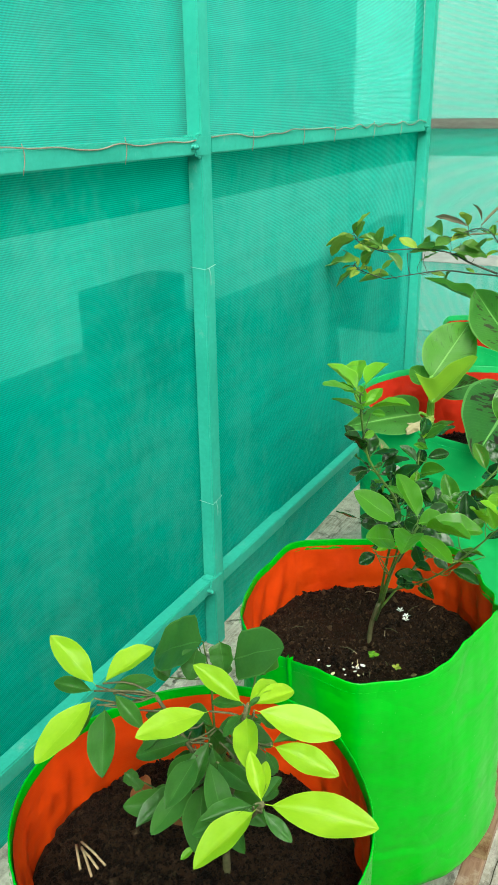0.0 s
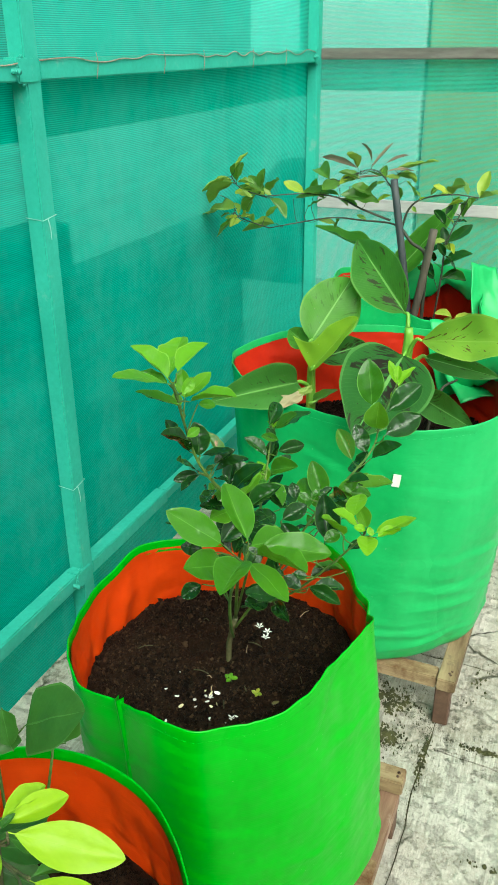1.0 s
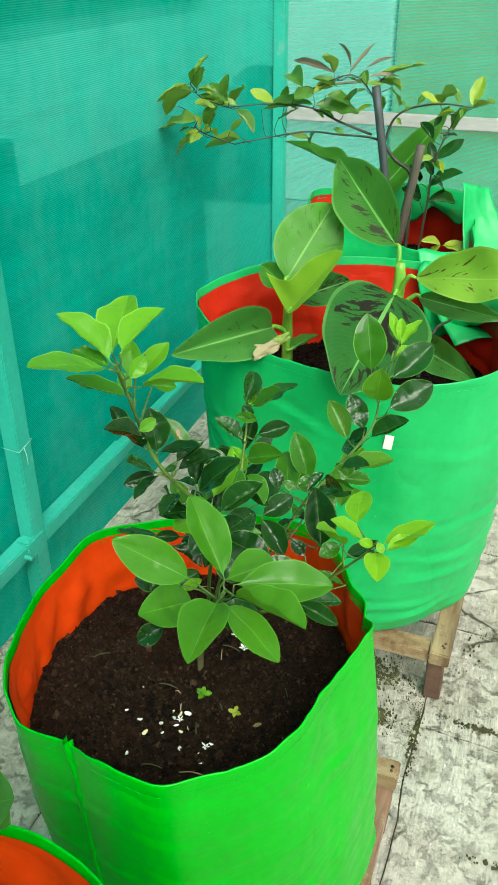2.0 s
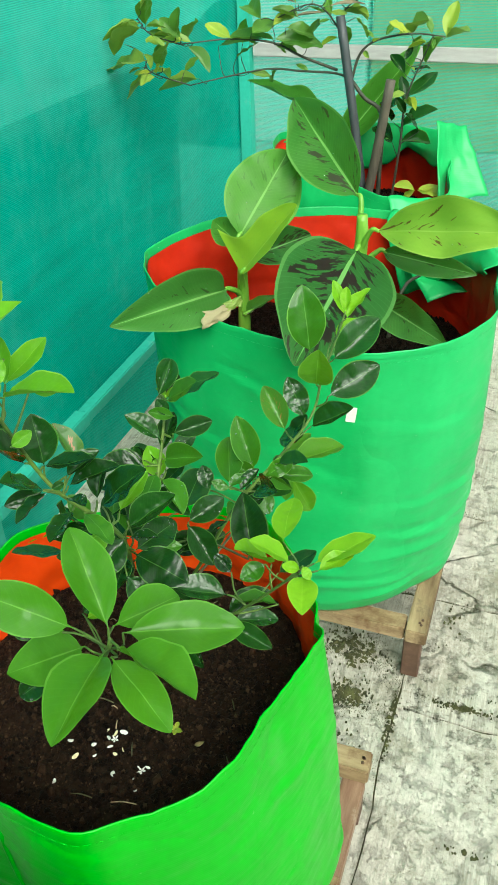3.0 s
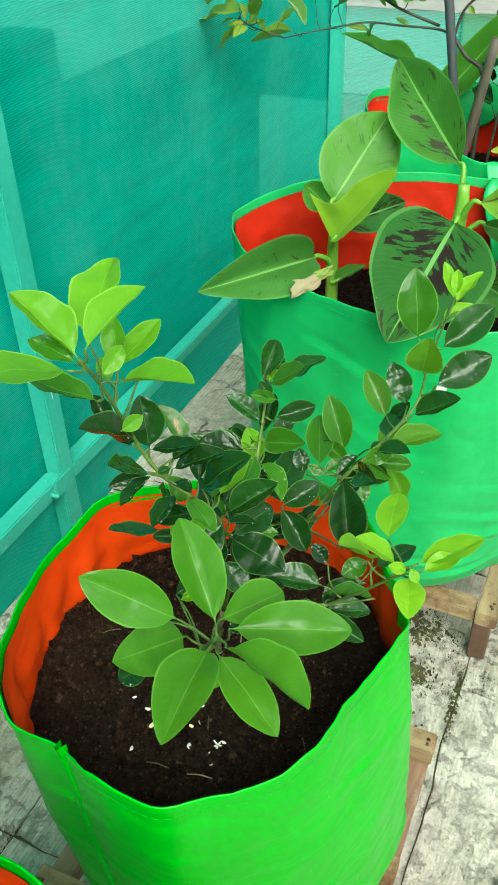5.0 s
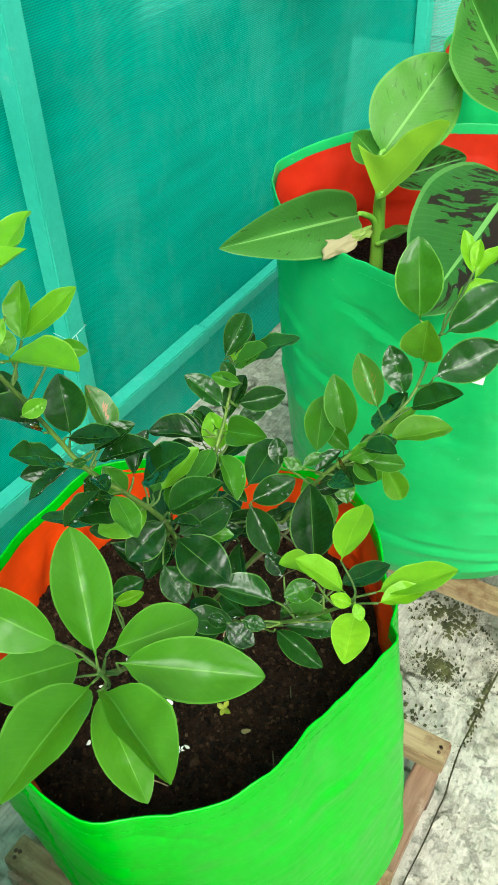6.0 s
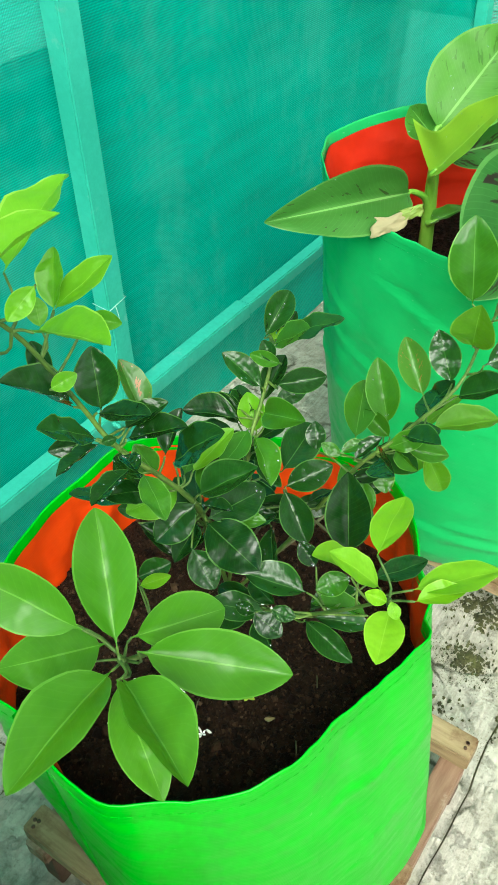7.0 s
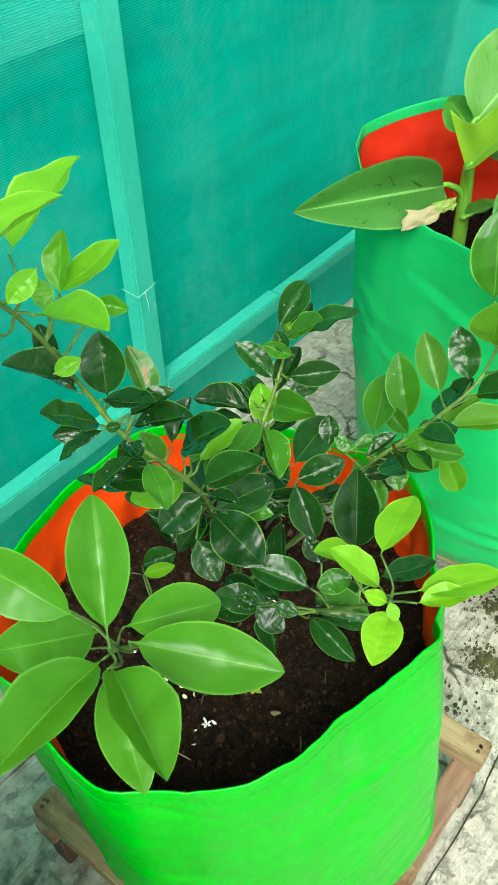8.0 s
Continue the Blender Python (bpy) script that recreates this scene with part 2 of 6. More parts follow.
def concrete_mat():
    """Broom-finished concrete, whitewashed and worn: pits, grey scum, mossy hairline cracks."""
    m, n, l, p = node_mat("worn_whitewashed_concrete")
    geo = n.new("ShaderNodeNewGeometry").outputs["Position"]
    a = noise_node(n, l, geo, 4.0, 4, 0.6)
    b = noise_node(n, l, geo, 55.0, 7, 0.75)
    base = ramp(n, l, math_node(n, l, "MULTIPLY_ADD", a, 0.45, math_node(n, l, "MULTIPLY", b, 0.55)), [(0.34, (0.30, 0.275, 0.205)), (0.46, (0.48, 0.455, 0.365)), (0.58, (0.66, 0.635, 0.535))])
    # broom strokes run across the slabs
    brush = noise_node(n, l, geo, 40.0, 4, 0.65, (4.5, 0.30, 1))
    patch = ramp(n, l, noise_node(n, l, geo, 5.0, 3, 0.5), [(0.40, (0.10, 0.10, 0.10)), (0.60, (0.60, 0.60, 0.60))])
    base = mixc(n, l, patch, base, ramp(n, l, brush, [(0.38, (0.30, 0.28, 0.215)), (0.60, (0.62, 0.595, 0.50))]))
    # grey scum, then dark pits that gather in blotches
    scum = ramp(n, l, noise_node(n, l, geo, 7.0, 9, 0.72), [(0.54, (0, 0, 0)), (0.68, (0.65, 0.65, 0.65))])
    base = mixc(n, l, scum, base, (0.22, 0.205, 0.13))
    zone = ramp(n, l, noise_node(n, l, geo, 3.6, 5, 0.65), [(0.50, (0, 0, 0)), (0.62, (1, 1, 1))])
    pits = ramp(n, l, noise_node(n, l, geo, 34.0, 10, 0.76), [(0.52, (0, 0, 0)), (0.60, (1, 1, 1))])
    specks = ramp(n, l, noise_node(n, l, geo, 95.0, 6, 0.75), [(0.57, (0, 0, 0)), (0.64, (0.8, 0.8, 0.8))])
    base = mixc(n, l, math_node(n, l, "MULTIPLY", specks, 0.42), base, (0.12, 0.11, 0.065))
    base = mixc(n, l, math_node(n, l, "MULTIPLY", pits, math_node(n, l, "MULTIPLY_ADD", zone, 0.66, 0.05)), base, (0.060, 0.056, 0.030))
    # hairline cracks with moss in them, wandering
    warp = n.new("ShaderNodeTexNoise")
    warp.inputs["Scale"].default_value, warp.inputs["Detail"].default_value = 9.0, 6.0
    l.new(geo, warp.inputs["Vector"])
    push = n.new("ShaderNodeVectorMath")
    push.operation = "MULTIPLY_ADD"
    push.inputs[1].default_value = (0.16, 0.16, 0.0)
    l.new(warp.outputs["Color"], push.inputs[0])
    l.new(geo, push.inputs[2])
    web = n.new("ShaderNodeTexVoronoi")
    web.feature, web.voronoi_dimensions = "DISTANCE_TO_EDGE", "2D"
    web.inputs["Scale"].default_value = 5.2
    l.new(push.outputs[0], web.inputs["Vector"])
    some = ramp(n, l, noise_node(n, l, geo, 3.1, 4, 0.6), [(0.47, (0, 0, 0)), (0.58, (1, 1, 1))])
    line = ramp(n, l, math_node(n, l, "MULTIPLY_ADD", b, 0.05, web.outputs["Distance"]), [(0.030, (1, 1, 1)), (0.060, (0, 0, 0))])
    crack = math_node(n, l, "MULTIPLY", line, some)
    base = mixc(n, l, math_node(n, l, "MULTIPLY", crack, 0.85), base, (0.045, 0.050, 0.018))
    l.new(base, p.inputs["Base Color"])
    p.inputs["Roughness"].default_value = 0.85
    p.inputs["Specular IOR Level"].default_value = 0.3
    h = math_node(n, l, "ADD", b, math_node(n, l, "MULTIPLY", brush, 0.6))
    dents = math_node(n, l, "MULTIPLY_ADD", pits, 0.5, math_node(n, l, "MULTIPLY", crack, 1.2))
    bump(n, l, math_node(n, l, "SUBTRACT", h, dents), p, 0.9, 0.006)
    return m


M_CONCRETE = concrete_mat()
M_FLOOR = surface("plain_concrete_floor", (0.34, 0.335, 0.31), (0.52, 0.51, 0.47), 1.5, 30, 0.9, 0.3)
M_JOINT = surface("gritty_joint_dirt", (0.055, 0.055, 0.028), (0.17, 0.16, 0.10), 12, 120, 0.95, 0.9, 0.004)
M_MOSS = surface("mossy_joint_dirt", (0.024, 0.028, 0.010), (0.11, 0.115, 0.035), 30, 220, 0.95, 0.9, 0.004)
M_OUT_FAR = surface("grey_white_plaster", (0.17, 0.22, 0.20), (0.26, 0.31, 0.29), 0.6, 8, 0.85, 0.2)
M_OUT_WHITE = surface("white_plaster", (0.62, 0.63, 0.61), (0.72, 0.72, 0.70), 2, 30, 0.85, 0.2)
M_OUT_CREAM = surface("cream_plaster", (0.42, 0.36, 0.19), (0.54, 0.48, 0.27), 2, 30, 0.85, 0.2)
M_OUT_GREY = surface("grey_cement", (0.075, 0.085, 0.08), (0.15, 0.16, 0.15), 2, 30, 0.9, 0.3)


# ---- mesh helpers ----
def part(name, bm, material, parent=None, label="", smooth=True):
    me = bpy.data.meshes.new(name)
    bm.normal_update()
    bm.to_mesh(me)
    bm.free()
    me.materials.append(material)
    if smooth:
        for f in me.polygons:
            f.use_smooth = True
    ob = new(name, me)
    if parent:
        ob.parent = parent
        ob.location = -parent.location if parent.parent is None else Vector((0, 0, 0))
    if label:
        tagged(ob, label)
    return ob


def base_empty(name, at):
    e = new(name)
    e.empty_display_size = 0.05
    e.location = at
    return e


def box_bm(lo, hi, bevel=0.0015, turn=None, segs=1):
    bm = bmesh.new()
    c = [(a + b) / 2 for a, b in zip(lo, hi)]
    s = [b - a for a, b in zip(lo, hi)]
    m = Matrix.Translation(c) @ (turn or Matrix.Identity(4)) @ Matrix.Diagonal((*s, 1))
    bmesh.ops.create_cube(bm, size=1.0, matrix=m)
    if bevel:
        bmesh.ops.bevel(bm, geom=bm.edges[:], offset=bevel, segments=segs, affect="EDGES")
    return bm


def tube_bm(points, radii, sides=8, bm=None, cap=True):
    """A tapered tube through points."""
    bm = bm or bmesh.new()
    pts = [Vector(p) for p in points]
    rings = []
    up = Vector((0.31, 0.17, 0.93)).normalized()
    for i, p in enumerate(pts):
        d = (pts[min(i + 1, len(pts) - 1)] - pts[max(i - 1, 0)]).normalized()
        x = d.cross(up)
        if x.length < 1e-3:
            x = d.cross(Vector((1, 0, 0)))
        x.normalize()
        y = x.cross(d)
        r = radii[i] if isinstance(radii, (list, tuple)) else radii
        rings.append([bm.verts.new(p + r * (math.cos(a) * x + math.sin(a) * y)) for a in (2 * math.pi * k / sides for k in range(sides))])
    for a, b in zip(rings, rings[1:]):
        for k in range(sides):
            bm.faces.new((a[k], a[(k + 1) % sides], b[(k + 1) % sides], b[k]))
    if cap:
        bm.faces.new(list(reversed(rings[0])))
        bm.faces.new(rings[-1])
    bmesh.ops.recalc_face_normals(bm, faces=bm.faces[:])
    return bm


def curve_pts(points, n):
    """n + 1 points on a smooth curve through the given ones."""
    p = [Vector(q) for q in points]
    p = [p[0] * 2 - p[1]] + p + [p[-1] * 2 - p[-2]]
    out = []
    segs = len(p) - 3
    for i in range(n + 1):
        u = min(i / n * segs, segs - 1e-6)
        k = int(u)
        t = u - k
        a, b, c, d = p[k:k + 4]
        out.append(0.5 * (2 * b + (c - a) * t + (2 * a - 5 * b + 4 * c - d) * t * t + (3 * b - a - 3 * c + d) * t ** 3))
    return out


# ---- the ground ----
def ground_sheet():
    bm = bmesh.new()
    bmesh.ops.create_grid(bm, x_segments=4, y_segments=4, size=60)
    bmesh.ops.translate(bm, vec=(0, 0, -0.012), verts=bm.verts[:])
    ob = part("ground", bm, M_FLOOR, smooth=False)
    tagged(ob, "pale worn concrete terrace floor with mossy slabs", "ground", kind="structure")
    return ob


ground = ground_sheet()

# ---- frame of the net enclosure ----
NET_X, NET_Y = -1.108, 3.582
POST, DEPTH = 0.045, 0.038


def post(x, y, top=3.0):
    e = base_empty("frame_post", (x, y, 0))
    part("tube", box_bm((x - DEPTH / 2, y - POST / 2, 0), (x + DEPTH / 2, y + POST / 2, top), 0.003, segs=2), M_PAINT, e, smooth=False)
    return e


def bracket(e, x, y, z):
    """Clamp ring round the post with a bolt that holds the rail's end."""
    part("clamp", box_bm((x - 0.012, y - 0.030, z - 0.0225), (x + DEPTH / 2 + 0.004, y + 0.030, z + 0.0225), 0.003, segs=2), M_PAINT, e, smooth=False)
    bm = tube_bm([(x - 0.006, y - 0.042, z - 0.001), (x + DEPTH / 2 + 0.018, y - 0.042, z - 0.001)], 0.0048, 8)
    for k in range(8):
        tube_bm([(x + 0.010 + 0.0034 * k, y - 0.042, z - 0.001), (x + 0.0118 + 0.0034 * k, y - 0.042, z - 0.001)], 0.0058, 8, bm)
    tube_bm([(x - 0.002, y - 0.042, z - 0.001), (x + 0.007, y - 0.042, z - 0.001)], 0.0105, 6, bm)
    part("bolt", bm, M_PAINT, e)
    # weld bead round the joint
    bm = bmesh.new()
    for k in range(12):
        w = k / 11 * 2 - 1
        bead = Matrix.Translation((x + DEPTH / 2 - 0.001, y - 0.012 - 0.016 * (1 - w * w), z + 0.024 * w)) @ Matrix.Diagonal((0.0045, 0.005, 0.0034, 1))
        bmesh.ops.create_icosphere(bm, subdivisions=1, radius=1.0, matrix=bead)
    part("weld_bead", bm, M_PAINT, e)


def tie(e, x, y, z, seed):
    rnd = random.Random(seed)
    h, g = DEPTH / 2 + 0.0012, POST / 2 + 0.0012
    pts = [(x - h, y - g, z + 0.004), (x + h, y - g, z), (x + h, y + g, z + rnd.uniform(0.004, 0.009)), (x - h, y + g, z + 0.002)]
    bm = tube_bm(pts, 0.0008, 6)
    tube_bm(curve_pts([(x + h, y - 0.006, z + 0.002), (x + h + 0.003, y - 0.005, z - 0.018), (x + h + 0.0015, y - 0.003, z - 0.040)], 6), 0.0009, 6, bm)
    part("twine_tie", bm, M_LACE, e, "pale twine tied round the post")


PX, P1Y, P2Y = -1.082, 1.876, 3.55
posts = []
for py in (0.2, P1Y, P2Y):
    e = post(PX, py)
    tagged(e, "square steel tube post painted light teal green", "post", "posts of the net frame")
    for rz in (0.208, 1.338):
        bracket(e, PX, py - 0.02, rz)
    posts.append(e)
tie(posts[1], PX, P1Y, 1.063, 3)
tie(posts[1], PX, P1Y, 0.449, 5)


def rail(y0, y1, z, joint=None):
    e = base_empty("frame_rail", (PX, y0, z))
    cuts = [y0, joint, y1] if joint else [y0, y1]
    for k, (a, b) in enumerate(zip(cuts, cuts[1:])):
        s = DEPTH / 2 - (0.003 if k else 0)
        part("tube", box_bm((PX - s, a, z - s), (PX + s, b, z + s), 0.003, segs=2), M_PAINT, e, smooth=False)
    tagged(e, "horizontal steel tube rail painted light teal green", "rail", "rails of the net frame")
    return e


for y0, y1, jt in ((0.2, P1Y, None), (P1Y, P2Y, 2.29)):
    rail(y0 + POST / 2, y1 - POST / 2, 0.208, jt)
    rail(y0 + POST / 2, y1 - POST / 2, 1.338)
    rail(y0 + POST / 2, y1 - POST / 2, 2.95)


def back_bar(z, th, name, material=None):
    bm = box_bm((PX + POST / 2, NET_Y - 0.03, z - th / 2), (1.8, NET_Y - 0.008, z + th / 2), 0.003, segs=2)
    ob = part("timber_bar", bm, material or M_GREYWOOD, smooth=False)
    tagged(ob, name, "bar", "bars of the end net")
    return ob


back_bar(1.345, 0.036, "weathered dark grey timber bar tied along the end net", M_DARKTIMBER)
back_bar(0.835, 0.040, "weathered pale grey timber bar low on the end net")
back_bar(0.20, 0.036, "weathered grey timber bar near the ground on the end net")


def net_sheet(name, u0, u1, z0, z1, where, seed, amp=0.006, label="", material=None):
    """A sagging sheet of net; where(u, z, off) gives the place."""
    nu, nz = int((u1 - u0) / 0.03), int((z1 - z0) / 0.03)
    bm = bmesh.new()
    uv = bm.loops.layers.uv.new("UVMap")
    grid = []
    for i in range(nu + 1):
        row = []
        for j in range(nz + 1):
            u, z = u0 + (u1 - u0) * i / nu, z0 + (z1 - z0) * j / nz
            off = amp * (noise.noise((u * 2.2, z * 1.5, seed)) + 0.5 * noise.noise((u * 5 + 9, z * 9, seed)))
            # tight ripples where it is laced to the rails
            for rz in (0.208, 1.338):
                off += 0.003 * math.exp(-((z - rz - 0.03) / 0.04) ** 2) * noise.noise((u * 14, z * 30, seed + 4))
            row.append((bm.verts.new(where(u, z, off)), u, z))
        grid.append(row)
    for i in range(nu):
        for j in range(nz):
            quad = (grid[i][j], grid[i + 1][j], grid[i + 1][j + 1], grid[i][j + 1])
            f = bm.faces.new([q[0] for q in quad])
            for lp, q in zip(f.loops, quad):
                lp[uv].uv = (q[1], q[2])
    ob = part(name, bm, material or M_NET)
    tagged(ob, label, "shade net", "shade nets", "structure")
    return ob


side = lambda u, z, off: (NET_X + off, u, z)
side_out = lambda u, z, off: (NET_X - 0.014 + off, u, z)
end = lambda u, z, off: (u, NET_Y + off, z)
end_out = lambda u, z, off: (u, NET_Y + 0.014 + off, z)
net_sheet("wall_side_lower", -1.0, NET_Y, 0.0, 1.345, side, 1.3, label="lower teal green shade net stretched over the steel frame")
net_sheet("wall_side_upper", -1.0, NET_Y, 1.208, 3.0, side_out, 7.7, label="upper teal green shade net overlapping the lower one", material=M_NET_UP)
net_sheet("wall_end_lower", NET_X, 1.8, 0.0, 1.36, end, 4.1, label="lower teal green shade net of the end wall", material=M_NET_OPEN)
net_sheet("wall_end_upper", NET_X - 0.05, 1.8, 1.225, 3.0, end_out, 5.9, label="upper teal green shade net of the end wall", material=M_NET_OPEN)


def lacing(y0, y1, seed):
    """Thin wire that runs in waves along the rail and holds the net, with short wire stitches."""
    rnd = random.Random(seed)
    n = int((y1 - y0) / 0.06)
    ctrl = [(PX + DEPTH / 2 + 0.0025, y0 + (y1 - y0) * i / n, 1.354 + rnd.uniform(-0.007, 0.008)) for i in range(n + 1)]
    e = base_empty("lacing_wire", (PX, y0, 1.35))
    part("wire", tube_bm(curve_pts(ctrl, n * 4), 0.0014, 6), M_WIRE, e)
    for k in range(int((y1 - y0) / 0.3)):
        y = y0 + 0.15 + k * 0.3 + rnd.uniform(-0.05, 0.05)
        part("stitch", tube_bm(curve_pts([(PX + DEPTH / 2 + 0.0015, y, 1.366), (PX + DEPTH / 2 + 0.003, y + 0.003, 1.345), (PX + DEPTH / 2 + 0.002, y - 0.004, 1.316)], 6), 0.0009, 5), M_WIRE, e)
    tagged(e, "rusty thin wire lacing the net along the rail", "wire")


lacing(0.22, P1Y - 0.02, 11)
lacing(P1Y + 0.02, P2Y - 0.02, 12)


# ---- what stands outside, behind the net ----
def outside_block(name, lo, hi, material, label):
    ob = part(name, box_bm(lo, hi, 0.01), material, smooth=False)
    tagged(ob, label, "wall", kind="structure")


bm = bmesh.new()
low = [bm.verts.new((x, y, -0.010)) for x, y in ((-2.5, -4.0), (-1.15, -4.0), (-1.15, 3.05), (-2.5, 6.1))]
slab_top = bmesh.ops.extrude_face_region(bm, geom=[bm.faces.new(low)])
bmesh.ops.translate(bm, vec=(0, 0, 0.008), verts=[q for q in slab_top["geom"] if isinstance(q, bmesh.types.BMVert)])
bmesh.ops.recalc_face_normals(bm, faces=bm.faces[:])
tagged(part("backdrop_roof", bm, M_OUT_GREY, smooth=False), "dark tarred roof strip outside the net", "roof", kind="structure")
outside_block("backdrop_parapet", (-2.75, -4.0, -0.012), (-2.5, 6.6, 0.275), M_OUT_GREY, "low dark grey cement parapet outside the net")
outside_block("backdrop_pier", (-2.74, 3.36, 0.271), (-2.51, 4.0, 0.58), M_OUT_GREY, "grey cement pier on the parapet outside the net")
# far block added in place of bright haze near the horizon
outside_block("backdrop_haze_wall", (-11.0, -12.0, -0.012), (-9.0, 40.0, 7.0), M_OUT_FAR, "pale far wall added for the bright haze behind the net")
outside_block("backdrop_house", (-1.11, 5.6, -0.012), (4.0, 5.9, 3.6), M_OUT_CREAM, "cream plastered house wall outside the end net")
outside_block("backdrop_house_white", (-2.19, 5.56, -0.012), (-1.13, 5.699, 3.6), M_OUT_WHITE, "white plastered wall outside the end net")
bm = bmesh.new()
low = [bm.verts.new((x, 5.40, z)) for x, z in ((-2.47, -0.010), (-1.80, -0.010), (-1.80, 0.74), (-1.92, 0.74), (-2.19, 0.50), (-2.47, 0.34))]
slope = bmesh.ops.extrude_face_region(bm, geom=[bm.faces.new(low)])
bmesh.ops.translate(bm, vec=(0, 0.15, 0), verts=[q for q in slope["geom"] if isinstance(q, bmesh.types.BMVert)])
bmesh.ops.recalc_face_normals(bm, faces=bm.faces[:])
tagged(part("backdrop_stair_wall", bm, M_OUT_GREY, smooth=False), "grey cement wall with a sloping top outside", "wall", kind="structure")


# unseen wall and net, added behind the walk to hold back sky light
outside_block("added_wall_behind", (-1.15, -2.5, -0.012), (4.2, -2.3, 2.7), M_OUT_FAR, "unseen plain grey wall added behind the walk to block sky light")
net_sheet("wall_side_rear", -2.3, -1.0, 0.0, 3.0, side, 2.6, label="unseen teal green shade net added behind the walk")


# ---- grow bags ----
def periodic(table, ang):
    """Smooth interpolation of (degrees, value...) rows round the circle."""
    a = math.degrees(ang) % 360
    rows = sorted((r[0] % 360, *r[1:]) for r in table)
    k = max((i for i, r in enumerate(rows) if r[0] <= a), default=len(rows) - 1)
    p, q = rows[k], rows[(k + 1) % len(rows)]
    span = (q[0] - p[0]) % 360 or 360
    t = ((a - p[0]) % 360) / span
    t = t * t * (3 - 2 * t) * 0.5 + t * 0.5
    return [u + (v - u) * t for u, v in zip(p[1:], q[1:])]


def grow_bag(foot, foot_r, mouth, rim, soil_z, mats, seed, label, wrinkle=0.004, low_folds=0.0, seam=None, hem=0.020, earth=None, creases=0.006):
    """foot, mouth: centres; rim: rows of degrees, radius, height."""
    sheet, lining, binding = mats
    e = base_empty("grow_bag", foot)
    N, R = 144, 72
    z0 = foot[2]

    def at(k, s, inset=0.0):
        a = 2 * math.pi * k / N
        r1, zr = periodic(rim, a)
        s2 = s ** 0.75
        r = foot_r + (r1 - foot_r) * s2
        r *= 1 + 0.035 * math.sin(math.pi * min(1, s * 1.02)) * (1 - 0.4 * s)
        if s < 0.06:
            r *= 0.93 + 0.07 * math.sqrt(s / 0.06)
        z = z0 + (zr - z0) * s
        w = wrinkle * (noise.noise((math.cos(a) * 1.6, math.sin(a) * 1.6, z * 4 + seed)) + 0.5 * noise.noise((math.cos(a) * 5, math.sin(a) * 5, z * 7 + seed)))
        w += 1.1 * wrinkle * noise.noise((math.cos(a) * 2.4, math.sin(a) * 2.4, z * 1.2 + seed * 3))
        w *= 1 - 0.6 * s
        # sharp soft folds: a few long, slightly slanting creases and shallow dents
        for k2 in range(7):
            hc, tilt = 0.10 + 0.115 * k2 + 0.03 * math.sin(k2 * 2.7 + seed), 0.16 * math.sin(k2 * 1.9 + seed * 2)
            mask = max(0.0, noise.noise((math.cos(a) * 1.5 + k2 * 3.1, math.sin(a) * 1.5, seed)) + 0.12)
            dz = (s - hc - tilt * math.sin(a - k2 * 1.3) - 0.02 * noise.noise((a * 2, k2, seed))) / 0.015
            w += creases * mask * (math.exp(-dz * dz) - 0.8 * math.exp(-(dz - 1.6) ** 2)) * (1.6 if s < 0.4 else 0.8)
        if low_folds:
            for k2 in range(6):
                dz = (s - 0.03 - 0.045 * k2 - 0.035 * math.sin(a * 1.0 + k2 * 0.6 + 0.8) - 0.015 * noise.noise((a * 1.7, k2 * 2.0, seed))) / 0.013
                w += low_folds * math.exp(-dz * dz) * (0.08 + 1.3 * max(0.0, noise.noise((math.cos(a) * 2 + k2, math.sin(a) * 2, seed + 3)))) * 1.6
        r += w - inset
        cx = foot[0] + (mouth[0] - foot[0]) * s
        cy = foot[1] + (mouth[1] - foot[1]) * s
        return Vector((cx + r * math.cos(a), cy + r * math.sin(a), z))

    def shell(s0, s1, rings, inset, closed_bottom):
        bm = bmesh.new()
        grid = [[bm.verts.new(at(k, s0 + (s1 - s0) * j / rings, inset)) for k in range(N)] for j in range(rings + 1)]
        for j in range(rings):
            for k in range(N):
                bm.faces.new((grid[j][k], grid[j][(k + 1) % N], grid[j + 1][(k + 1) % N], grid[j + 1][k]))
        if closed_bottom:
            bm.faces.new(list(reversed(grid[0])))
        return bm

    part("bag_wall", shell(0, 0.985, R, 0.0, True), sheet, e)
    hs = soil_z - 0.06
    s_in = max(0.05, (hs - z0) / (max(r[2] for r in rim) - z0))
    bm = shell(s_in, 0.974, 22, 0.0035, False)
    for v in bm.verts:
        a = math.atan2(v.co.y - mouth[1], v.co.x - mouth[0])
        low = max(0.0, min(1.0, (periodic(rim, a)[1] - hem - 0.008 - v.co.z) / 0.04))
        v.co -= Vector((math.cos(a), math.sin(a), 0)) * low * (0.005 + 0.0085 * noise.noise((math.cos(a) * 6, math.sin(a) * 6, v.co.z * 9 + seed)) + 0.0040 * noise.noise((math.cos(a) * 13, math.sin(a) * 16, v.co.z * 22)))
    bmesh.ops.reverse_faces(bm, faces=bm.faces[:])
    part("lining", bm, lining, e, "orange-red inner lining")
    # folded binding round the mouth
    bm = bmesh.new()
    hgt = hem
    prof = [(-0.0002, -0.009), (-0.0008, -0.0012), (-0.0003, 0.0006), (0.0012, 0.0006), (0.0018, -0.0012), (0.0022, -hgt)]
    rings = []
    for k in range(N):
        wav = 0.0010 * noise.noise((k * 0.55, seed, 3)) + 0.0006 * noise.noise((k * 1.7, seed, 9))
        top = at(k, 1.0)
        a = 2 * math.pi * k / N
        out = Vector((math.cos(a), math.sin(a), 0))
